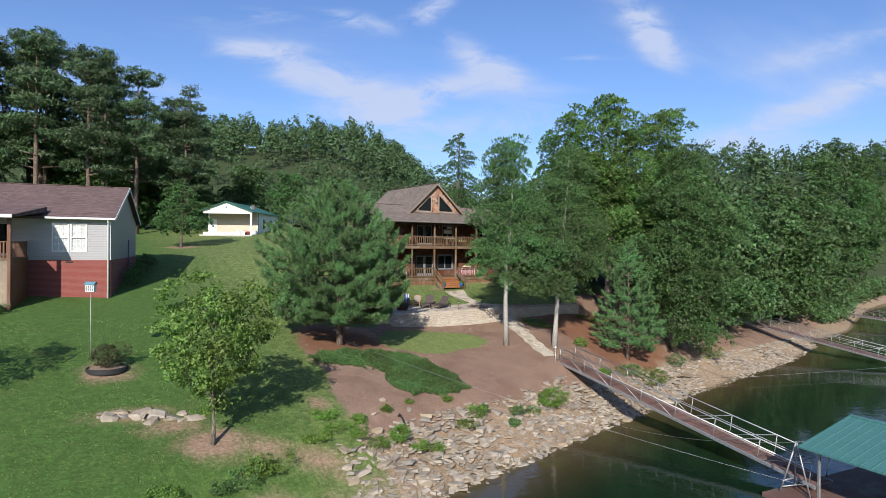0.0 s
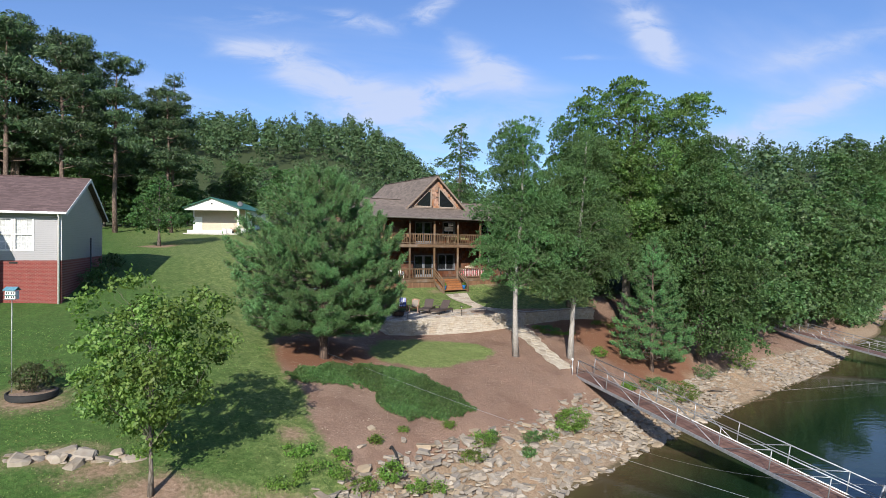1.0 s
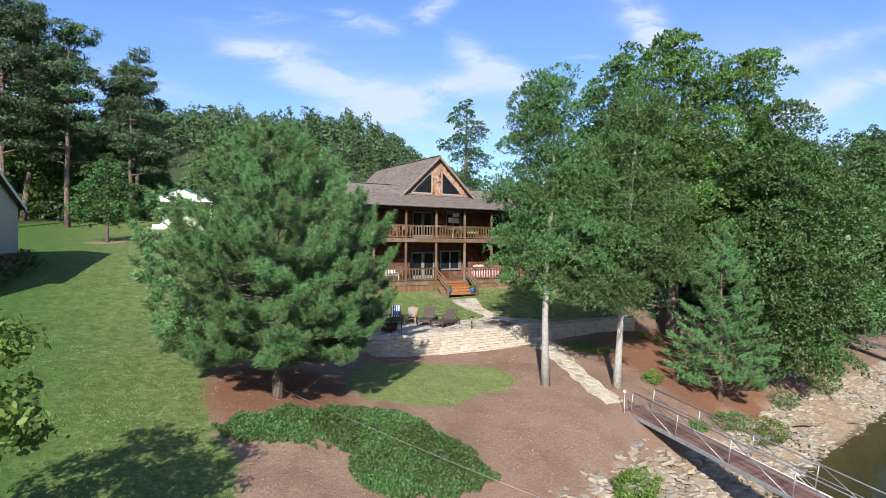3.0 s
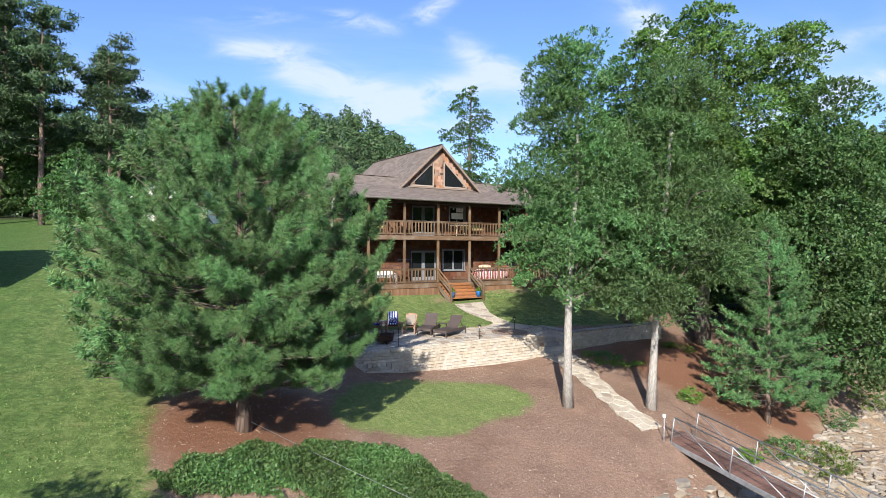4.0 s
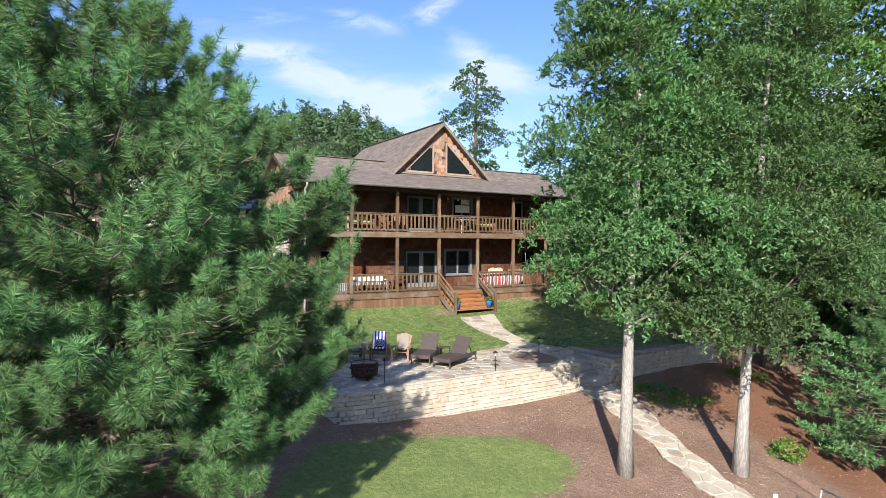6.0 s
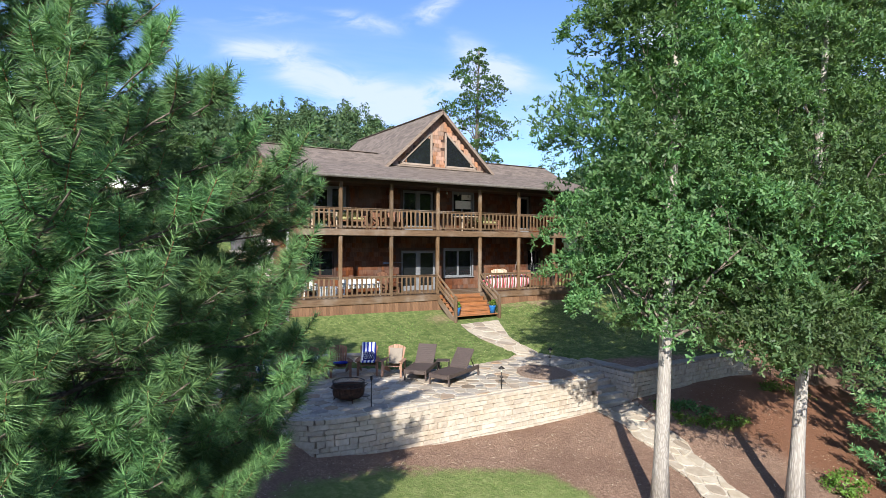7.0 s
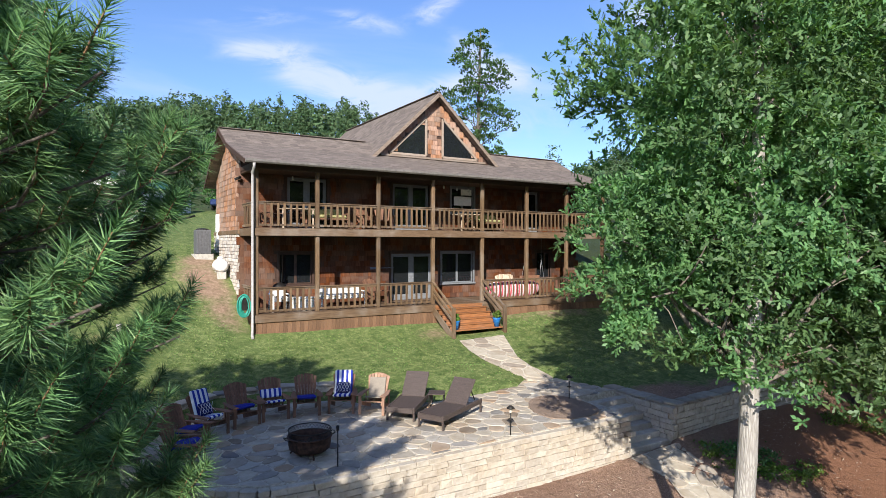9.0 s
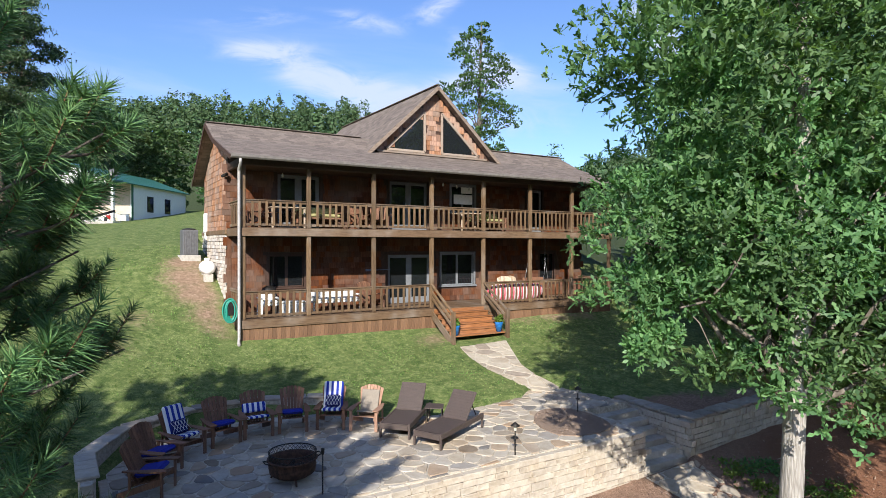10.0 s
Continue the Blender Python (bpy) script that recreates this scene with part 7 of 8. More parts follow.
def shrub(name, label, x, y, rx, ry, h, clumps, leaves, size, mat, seed, stems=8, shape=LEAF6, category="shrub", z=None, group=""):
    r = np.random.RandomState(seed)
    ob = thing(name, label, category, pose(x, y, gh(x, y) if z is None else z), group)
    lobes = [(r.normal(0, rx * 0.3), r.normal(0, ry * 0.3), h * r.uniform(0.4, 0.62), rx * r.uniform(0.6, 0.85), ry * r.uniform(0.6, 0.85), h * r.uniform(0.36, 0.48)) for _ in range(5)]
    c, at, out = crown_points(r, lobes, clumps, leaves, size * 1.8, 0.25)
    at = at[at[:, 2] > 0.0]
    out = out[:len(at)]
    v, f = leaf_faces(r, at, out, size, shape)
    part("foliage", fast_mesh("foliage", v, f, mat), None, ob)
    for k in range(stems):
        part("stem", Geo().tube([(0, 0, -0.05), tuple(c[k] * (0.5, 0.5, 0.5)), tuple(c[k])], [0.018, 0.012, 0.005], 5, caps=False), DEAD_TWIG, ob)
    return ob




# ---- trees ----
# the big young pine beside the terrace
pine("pine_tree", "full young pine with long needles on red straw", (-8.4, -14.7, gh(-8.4, -14.7)), 9.8,
     [(0, 2.6), (0.12, 3.0), (0.18, 3.5), (0.24, 4.0), (0.34, 4.3), (0.50, 4.6), (0.64, 4.65), (0.72, 4.0), (0.8, 3.1), (0.9, 2.2), (0.97, 1.3), (1, 0.8)], 235, 140, 0.35, 0.21, 0.0050, NEEDLE, 0.21, 5, lean=(-0.3, 0.2), skew=0.10, low=0.165, gap=0.52)
# the small pine by the gangway
pine("pine_tree", "small bushy pine standing in pine straw", (14.05, -17.45, gh(14.05, -17.45)), 8.9,
     [(0, 1.8), (0.2, 2.7), (0.4, 2.5), (0.65, 1.9), (0.85, 1.1), (1, 0.3)], 100, 70, 0.30, 0.18, 0.008, NEEDLE, 0.13, 6, low=0.10, gap=0.44)

# the two oaks with bare pale trunks
broad_tree("oak_tree", "slender oak with bare pale trunk and dark leaves", (4.2, -14.95, gh(4.2, -14.95)), [(0, 0, -0.2), (-0.24, -0.22, 1.5), (-0.50, -0.50, 3.2), (-0.52, -0.58, 5.2), (-0.32, -0.5, 7), (0.1, -0.3, 9), (0.4, 0.0, 12), (0.5, 0.1, 14)], 0.188,
           [(0.0, -0.2, 6.3, 1.6, 1.6, 1.1), (-0.3, -0.5, 5.2, 1.3, 1.3, 0.9), (0.3, -0.4, 7.4, 2.2, 2.1, 1.7), (-0.9, 0.5, 8.8, 1.8, 1.8, 1.6), (1.0, -0.5, 9.5, 1.9, 1.9, 1.6), (0.0, 0.3, 11.4, 1.8, 1.8, 1.8), (0.2, 0.2, 13.4, 1.6, 1.6, 1.5), (-1.0, 0.6, 7.0, 1.5, 1.5, 1.2), (1.6, -1.1, 6.2, 1.5, 1.5, 1.1), (1.5, -0.9, 4.95, 1.6, 1.5, 1.0), (-1.35, 0.85, 5.7, 1.0, 1.0, 0.7), (-0.5, 0.3, 6.0, 1.2, 1.2, 0.8), (2.4, -1.4, 4.9, 1.3, 1.3, 0.9), (2.2, -1.3, 6.7, 1.6, 1.6, 1.3)],
           132, 64, 0.150, 0.44, SPRAY_LEAF, OAK_BARK, 26, 11, LOBED, spray=8, hollow=0.16, pad=0.92, inner=0.6)
broad_tree("oak_tree", "slender oak with bare pale trunk beside the path", (7.72, -16.15, gh(7.72, -16.15)), [(0, 0, -0.2), (0.05, -0.03, 1.5), (0.14, -0.08, 3.2), (0.32, -0.15, 6), (0.6, -0.2, 9), (0.9, -0.2, 12), (1.0, -0.2, 14)], 0.19,
           [(0, 0, 5.3, 2.0, 2.0, 1.3), (0.8, -0.6, 6.7, 2.4, 2.3, 1.7), (-0.5, 0.4, 7.9, 2.1, 2.1, 1.6), (1.2, -0.8, 9.2, 2.2, 2.2, 1.7), (0.8, -0.2, 11.3, 2.0, 2.0, 1.8), (1.1, -0.4, 13.2, 1.6, 1.6, 1.5), (2.0, -1.5, 6.0, 1.5, 1.5, 1.2), (-1.9, -0.6, 5.0, 1.5, 1.5, 1.0), (-0.8, -1.2, 4.7, 1.4, 1.4, 0.9), (1.8, 0.8, 5.3, 1.8, 1.8, 1.3), (2.6, -0.4, 7.0, 1.9, 1.9, 1.5), (0.3, 1.4, 5.6, 1.6, 1.6, 1.2)],
           108, 92, 0.138, 0.46, SPRAY_LEAF, OAK_BARK, 26, 12, LOBED, spray=7, hollow=0.16, pad=1.0, inner=0.65)
# the tall oak behind them and its neighbours along the shore
broad_tree("oak_tree", "tall spreading oak rising above the other trees", (19.4, -10.4, gh(19.4, -10.4)), [(0, 0, -0.3), (0.1, 0, 3), (0.1, 0.1, 7), (0.4, 0, 11), (0.8, 0, 15), (1.0, 0, 19)], 0.38,
           [(-1, 0.6, 8, 4.0, 4.0, 2.6), (1.5, -1.2, 9.5, 4.2, 4.2, 2.8), (-1.5, 1, 12, 3.8, 3.8, 2.6), (2.2, -1.6, 13, 3.8, 3.8, 2.6), (-0.8, 0.4, 15.8, 3.0, 3.0, 2.2), (2.8, -2.4, 16.4, 2.4, 2.4, 1.8), (0.3, 0, 18.8, 2.0, 2.0, 1.6), (-2.8, 2.0, 18.2, 1.4, 1.4, 1.1), (4.2, -3.4, 18.0, 1.5, 1.5, 1.2)],
           230, 90, 0.23, 0.55, SUNNY_LEAF, GREY_BARK, 30, 13, OAK4, spray=4, hollow=0.25, pad=1.25)
broad_tree("maple_tree", "dense leafy tree at the lake bank", (21.0, -16.4, gh(21.0, -16.4)), [(0, 0, -0.3), (0, 0.1, 2), (0.2, 0.1, 5), (0.3, 0, 9), (0.3, 0, 13)], 0.26,
           [(0, 0, 3.2, 3.2, 3.2, 2.0), (1.2, -1.2, 5.6, 3.6, 3.6, 2.4), (-1, 0.8, 8, 3.6, 3.6, 2.4), (1.6, -1, 10.5, 3.4, 3.4, 2.4), (0, 0.2, 13.2, 2.8, 2.8, 2.2), (0.4, 0, 15.6, 1.7, 1.7, 1.4), (0.6, -1.8, 1.9, 2.2, 2.2, 1.4)],
           190, 90, 0.215, 0.68, OAK_LEAF, GREY_BARK, 18, 14, OAK4, spray=4, hollow=0.30, pad=1.2)
broad_tree("maple_tree", "dense leafy tree behind the retaining wall", (15.5, -8.0, gh(15.5, -8.0)), [(0, 0, -0.3), (0, 0.1, 3), (0.1, 0.1, 7), (0, 0, 12)], 0.24,
           [(0, 0, 6.5, 3.0, 3.0, 2.2), (-0.8, 0.4, 9.5, 3.0, 3.0, 2.3), (0.8, -0.5, 12, 2.7, 2.7, 2.2), (0, 0, 14.2, 1.9, 1.9, 1.6), (1.8, -1.4, 5.6, 2.2, 2.2, 1.6)],
           120, 80, 0.22, 0.7, OAK_LEAF, GREY_BARK, 16, 15, OAK4, spray=4, hollow=0.30, pad=1.2)
# the small tree on the lower lawn
broad_tree("pear_tree", "young light-green tree on the lower lawn", (-17.5, -24.2, gh(-17.5, -24.2)), [(0, 0, -0.2), (0.02, 0, 0.7), (0.0, 0, 1.4), (-0.05, 0, 3.2), (0, 0.05, 5.6)], 0.085,
           [(0, 0, 1.9, 0.75, 0.75, 0.7), (-0.3, 0.15, 2.9, 1.2, 1.2, 0.8), (0.4, -0.25, 3.3, 1.4, 1.4, 0.8), (0, 0, 4.3, 1.75, 1.75, 0.9), (-1.1, 0.7, 4.9, 1.2, 1.2, 0.8), (1.1, -0.7, 5.0, 1.2, 1.2, 0.8), (0, 0, 5.5, 1.2, 1.2, 0.7)] + [(q * math.cos(2.4 * i), q * math.sin(2.4 * i), z, 0.42, 0.42, 0.32) for i, (q, z) in enumerate([(1.5, 6.1), (1.0, 6.4), (1.9, 5.7), (2.2, 5.2), (1.7, 6.0), (2.3, 4.6), (0.7, 6.5), (2.1, 5.5), (2.2, 4.1), (1.9, 3.6), (1.6, 6.2), (2.3, 5.0), (1.8, 3.2), (2.0, 5.8), (1.5, 2.7), (2.3, 4.3)])],
           780, 20, 0.135, 0.25, YELLOW_LEAF, GREY_BARK, 34, 16, depth=0.30, hollow=0.25)
broad_tree("pear_tree", "young light-green tree at the lawn's edge", (-27.6, -19.4, gh(-27.6, -19.4)), [(0, 0, -0.2), (0.02, 0, 0.7), (0.0, 0, 1.4), (-0.05, 0, 3.2), (0, 0.05, 4.6)], 0.085,
           [(-0.2, 0, 2.4, 1.9, 1.9, 1.0), (0.3, 0.1, 3.4, 2.0, 2.0, 1.1), (0, 0, 4.4, 1.3, 1.3, 0.9)],
           160, 24, 0.15, 0.42, YELLOW_LEAF, GREY_BARK, 14, 17)
broad_tree("magnolia_tree", "dark glossy magnolia in a ring of straw", (-12.6, 19.0, gh(-12.6, 19.0)), [(0, 0, -0.2), (0, 0, 1.2), (0, 0, 3), (0, 0, 6.6)], 0.15,
           [(0, 0, 2.8, 2.9, 2.9, 1.4), (0.3, 0, 4.2, 2.4, 2.4, 1.3), (-0.2, 0, 5.4, 1.7, 1.7, 1.1), (0, 0, 6.5, 0.9, 0.9, 0.9)],
           150, 22, 0.21, 0.45, OAK_LEAF, GREY_BARK, 14, 18, LEAF4, pad=0.62, spray=4)
broad_tree("birch_tree", "tall thin tree rising behind the house", (17.2, 11.5, gh(17.2, 11.5)), [(0, 0, -0.2), (0, 0, 5), (0.1, 0, 9), (0.2, 0, 13.2)], 0.2,
           [(0, 0, 5.2, 1.9, 1.9, 1.5), (0.4, -0.3, 7.2, 2.1, 2.1, 1.4), (-0.6, 0.4, 8.8, 1.9, 1.9, 1.2), (0.5, -0.3, 10.2, 1.9, 1.9, 1.2), (-0.3, 0.2, 11.5, 1.5, 1.5, 1.1), (0.1, 0, 12.6, 1.0, 1.0, 0.7)],
           150, 30, 0.15, 0.42, OAK_LEAF, GREY_BARK, 14, 19, LEAF4, pad=0.55, spray=4)


def lay(across, ahead):
    """A plan place from metres across and ahead of the first eye."""
    return -22.16 + across * 0.849 + ahead * 0.528, -48.6 - across * 0.528 + ahead * 0.849


# tall pines on the far side of the neighbour's lawn
def tall_pine(seed, height):
    r = np.random.RandomState(seed)
    x = r.normal(0, 0.3, 6).cumsum() * 0.5
    x[0] = 0
    tree = thing("tall_pine", "tall dark pine with a bare trunk and ragged crown", "pine tree", None, "tall pines behind the lawn")
    line = [(x[i], -x[i] * 0.6, height * i / 5.2 - 0.2 * (i == 0)) for i in range(6)]
    part("trunk", Geo().tube(line, [0.30, 0.25, 0.22, 0.17, 0.12, 0.05], 8, rough=0.1), PINE_BARK, tree)
    lobes = []
    for k in range(24):
        h = height * r.uniform(0.34, 0.97)
        wide = (1 - (h / height - 0.34) / 0.72) * 3.6 + 0.9
        a = r.uniform(0, 6.3)
        lobes.append((math.cos(a) * wide * r.uniform(0.25, 0.9), math.sin(a) * wide * r.uniform(0.25, 0.9), h, r.uniform(1.2, 2.2), r.uniform(1.2, 2.2), r.uniform(0.35, 0.65)))
    lobes.append((x[5], -x[5] * 0.6, height * 0.98, 1.2, 1.2, 1.0))
    c, at, out = crown_points(r, lobes, 600, 24, 0.60, 0.2, 0.42)
    for q in lobes:
        i = min(5, int(q[2] / height * 5.2))
        part("limb", Geo().tube([tuple(p) for p in bent(r, (line[i][0], line[i][1], q[2] - 0.7), q[:3], 4, -0.15, 0.08)], [0.09, 0.07, 0.05, 0.02], 5, caps=False), PINE_BARK, tree)
    v, f = leaf_faces(r, at, out, 0.40, SPRIG, 0.7, 0.3)
    part("crown", fast_mesh("crown", v, f, DARK_NEEDLE), None, tree)
    return tree


kinds = [tall_pine(100 + i, 20.0 + i * 1.2) for i in range(3)]
rt = random.Random(9)
ROW = [(-62, 74), (-56.5, 70), (-53.0, 77), (-49.5, 72), (-45.5, 78), (-42.0, 71), (-38.8, 75), (-36.0, 82), (-33.5, 78), (-59, 84), (-47.5, 86), (-40.5, 88), (-51, 90), (-64.5, 79), (-58.5, 76), (-54.5, 83), (-51.3, 75.5), (-47, 80)]
TALL = [27, 26, 26.5, 25, 24, 23.5, 22.0, 21, 18.5, 25, 23, 20, 24, 27, 26, 26.5, 25.5, 25]
for i, ((a, b), h) in enumerate(zip(ROW, TALL)):
    x, y = lay(a, b)
    s = h / (20.0 + (i % 3) * 1.2) * 0.94
    m = pose(x, y, gh(x, y), 0, 0, rt.uniform(0, 360))
    if i < 3:
        kinds[i].matrix_world = m @ Matrix.Diagonal((s, s, s, 1))
    else:
        ob = copy_thing(kinds[i % 3], m)
        ob.scale = (s, s, s)

# single trees of the lakeside wood
def wood_tree(seed, height, mat):
    r = np.random.RandomState(seed)
    lobes = [(r.normal(0, 1.0), r.normal(0, 1.0), height * k, height * 0.20 * w, height * 0.20 * w, height * 0.13) for k, w in ((0.22, 1.0), (0.34, 1.15), (0.48, 1.1), (0.60, 1.1), (0.72, 0.95), (0.84, 0.75), (0.93, 0.45))]
    lobes += [(r.normal(0, 2.2), r.normal(0, 2.2), height * r.uniform(0.3, 0.85), 1.5, 1.5, 1.1) for _ in range(5)]
    return broad_tree("woodland_tree", "leafy tree in the lakeside wood", (0, 0, 0), [(0, 0, -0.4), (0.1, 0, height * 0.2), (0, 0.2, height * 0.5), (0.1, 0, height * 0.85)], 0.2, lobes, 104, 27, 0.50, 0.80, mat, GREY_BARK, 8, seed, LEAF3, "lakeside wood", pad=1.45, spray=3)


woods_kinds = [wood_tree(200, 13, WOODS_LEAF), wood_tree(201, 15, OAK_LEAF), wood_tree(202, 12, OAK_LEAF), wood_tree(203, 14, WOODS_LEAF)]
SPOTS_EAST = [(29, -12), (36, -6.0), (44, -3.2), (52, -2.6), (58, -2.2), (62.5, -3.4), (66.5, -4.0), (74, 3), (84, 6), (95, 9), (27, -8.5), (33, -4.5), (41, -2), (50, 1), (61, 4), (72, 9),
              (24, -2), (30, 2), (70, 15), (83, 15), (100, 18), (110, 16), (33, -11.5), (40, -9.6), (47, -8.6), (55, -7.0), (78, 0), (88, 2.5), (98, 6), (106, 10), (116, 12), (126, 14), (92, 12), (120, 20), (142, 20), (152, 24), (161, 29), (170, 33), (179, 31), (186, 37), (194, 41), (176, 40)]
for i, (x, y) in enumerate(SPOTS_EAST):
    m = pose(x, y, gh(x, y) - 0.1, 0, 0, rt.uniform(0, 360))
    s = rt.uniform(0.82, 1.15)
    if i < 4:
        woods_kinds[i].matrix_world = m @ Matrix.Diagonal((s, s, s, 1))
    else:
        ob = copy_thing(woods_kinds[rt.randrange(4)], m)
        ob.scale = (s, s, s)

# low wood between the tall pines
for i, (a, b) in enumerate(((-66, 82), (-60, 78), (-55, 82), (-50, 80), (-46, 84), (-43, 80), (-39.5, 84), (-36, 88), (-63, 92), (-57, 94), (-48, 94), (-41, 95), (-33, 96), (-27, 104), (-19, 108), (-34, 104))):
    x, y = lay(a, b)
    ob = copy_thing(woods_kinds[(0, 1)[i % 2]], pose(x, y, gh(x, y) - 0.6, 0, 0, rt.uniform(0, 360)))
    k = rt.uniform(0.55, 0.8)
    ob.scale = (k * 1.15, k * 1.15, k)
    ob["group"] = "low wood behind the pines"
    ob["label"] = "dark low tree between the tall pines"

# far woods on the hills: uncountable, one mesh
r8 = np.random.RandomState(8)
moulds, near_moulds = [], []
for k in range(7):
    h = 1.0
    lobes = [(r8.normal(0, 0.06), r8.normal(0, 0.06), z, w, w, 0.16) for z, w in ((0.3, 0.22), (0.5, 0.27), (0.7, 0.24), (0.86, 0.15))]
    if k % 3 == 0:
        lobes = [(r8.normal(0, 0.03), r8.normal(0, 0.03), z, w, w, 0.12) for z, w in ((0.3, 0.20), (0.45, 0.20), (0.6, 0.16), (0.75, 0.12), (0.9, 0.07))]
    _, at, out = crown_points(r8, lobes, 56, 7, 0.085, 0.2)
    moulds.append(leaf_faces(r8, at, out, 0.074, LEAF3, 0.35, 0.35))
    _, at, out = crown_points(r8, lobes, 100, 22, 0.07, 0.2)
    near_moulds.append(leaf_faces(r8, at, out, 0.033, LEAF3, 0.35, 0.35))
hv, hf, total = [], [], 0
planted = 0
while planted < 1150:
    ahead = 96 + 250 * r8.uniform() ** 0.62
    across = r8.uniform(-0.92, 1.1) * ahead
    x, y = lay(across, ahead)
    if side_of(SHORE, np.array(x), np.array(y)) < 6 or (ahead < 112 and -40 < across < -22):
        continue
    v, f = (near_moulds if ahead < 128 else moulds)[r8.randint(7)]
    h = r8.uniform(10, 16) * (0.85 if across > 0 else 0.6 if ahead < 190 else 1.0)
    a = r8.uniform(0, 6.3)
    w = h * r8.uniform(0.8, 1.25)
    rot = np.array([[math.cos(a) * w, -math.sin(a) * w, 0], [math.sin(a) * w, math.cos(a) * w, 0], [0, 0, h]])
    hv.append(v @ rot.T + (x, y, gh(x, y) - 0.04 * h))
    hf.append(f + total)
    total += len(v)
    planted += 1
tagged(new("far_woods", fast_mesh("far_woods", np.concatenate(hv), np.concatenate(hf), HILL_LEAF)), "dense mixed woods on distant hills", "woods", kind="stuff")

# ---- low plants and stones ----
shrub("bush", "round dull green bush inside a black ring", ring_x + 0.05, ring_y, 0.72, 0.72, 1.1, 330, 14, 0.075, BUSH_LEAF, 51, z=gh(ring_x, ring_y) + 0.1)
SHRUBS = [(-13.6, -24.6, 0.9, 0.6, 0.5, WEED, 110), (-15.6, -25.6, 0.9, 0.6, 0.45, WEED, 110), (-17.8, -26.8, 0.9, 0.6, 0.6, IVY, 110), (-19.4, -27.4, 0.9, 0.6, 0.7, WEED, 110),
          (-12.5, -22.9, 0.8, 0.5, 0.4, WEED, 90), (-12.0, -23.6, 0.8, 0.6, 0.5, WEED, 100), (-11.3, -24.2, 0.7, 0.5, 0.5, WEED, 100), (-14.6, -25.2, 1.1, 0.7, 0.6, WEED, 130), (-16.6, -26.2, 1.0, 0.7, 0.6, IVY, 120),
          (-10.8, -23.1, 0.45, 0.4, 0.35, WEED, 60), (-10.4, -24.4, 0.6, 0.45, 0.45, WEED, 80), (-9.0, -24.0, 0.55, 0.5, 0.8, WEED, 120), (-8.4, -24.5, 0.45, 0.4, 0.5, WEED, 70), (-7.3, -24.5, 0.45, 0.35, 0.35, WEED, 60),
          (-3.9, -22.8, 0.65, 0.5, 0.65, WEED, 110), (-4.9, -23.3, 0.55, 0.4, 0.4, WEED, 80), (-3.2, -22.5, 0.4, 0.35, 0.5, IVY, 60), (-1.8, -23.2, 0.4, 0.35, 0.4, IVY, 70), (-0.6, -22.5, 0.55, 0.45, 0.55, IVY, 90),
          (2.2, -21.9, 1.1, 0.95, 1.2, WEED, 300), (0.6, -22.4, 0.4, 0.4, 0.4, WEED, 60), (-5.0, -21.7, 0.3, 0.28, 0.25, WEED, 40), (-7.5, -21.9, 0.22, 0.2, 0.2, WEED, 26), (-9.0, -22.5, 0.32, 0.28, 0.3, WEED, 40),
          (13.6, -20.0, 1.4, 1.0, 1.2, WEED, 240), (12.2, -19.4, 1.0, 0.8, 0.9, IVY, 150), (10.5, -16.0, 0.5, 0.5, 0.65, WEED, 80), (9.6, -19.2, 0.6, 0.5, 0.5, WEED, 80), (9.9, -11.2, 0.6, 0.4, 0.2, IVY, 60), (10.5, -11.8, 0.5, 0.4, 0.2, IVY, 50),
          (9.3, -11.0, 0.55, 0.4, 0.16, WEED, 46), (9.0, -11.9, 0.5, 0.45, 0.14, WEED, 40), (9.9, -12.4, 0.7, 0.5, 0.16, WEED, 56), (10.9, -12.6, 0.6, 0.4, 0.14, WEED, 44), (15.2, -11.3, 0.6, 0.5, 0.35, WEED, 60), (16.1, -11.9, 0.4, 0.4, 0.3, WEED, 36),
          (24.5, -17.4, 1.4, 1.2, 1.4, WEED, 180), (19.0, -18.0, 0.9, 0.8, 0.9, OAK_LEAF, 120)]
for i, (x, y, rx, ry, h, mat, n) in enumerate(SHRUBS):
    if x < -11:
        x, y, rx, ry, h, n = x + rt.uniform(-0.5, 0.5), y + rt.uniform(-0.1, 0.9), rx * rt.uniform(0.6, 1.1), ry * rt.uniform(0.7, 1.3), h * rt.uniform(0.4, 0.8), int(n * 0.7)
    shrub("bush", "low green weeds in the straw below the wall" if 8.5 < x < 16.5 and y > -13 else "bright green bush on the stony lake bank" if mat is WEED else "dark green low bush on the lake bank", x, y, rx, ry, h, n, 16, 0.085, mat, 300 + i, 6, LEAF4, group="bank bushes")
# bushes that hang over the far bank
far_bush = None
k = 62.0
while k < 128:
    y = float(np.interp(k, [p[0] for p in SHORE], [p[1] for p in SHORE])) + rt.uniform(2.0, 3.4)
    if abs(k - 43) > 2.5 and abs(k - 75) > 2.5:
        m = pose(k, y, gh(k, y) - 0.1, 0, 0, rt.uniform(0, 360))
        if far_bush is None:
            far_bush = shrub("bush", "dark green bush over the far lake bank", k, y, 1.7, 1.7, 2.4, 170, 12, 0.30, WOODS_LEAF, 360, 4, LEAF3, group="far bank bushes")
        else:
            ob = copy_thing(far_bush, m)
            ob.scale = (rt.uniform(0.8, 1.5),) * 2 + (rt.uniform(0.7, 1.5),)
    k += rt.uniform(2.0, 3.4)
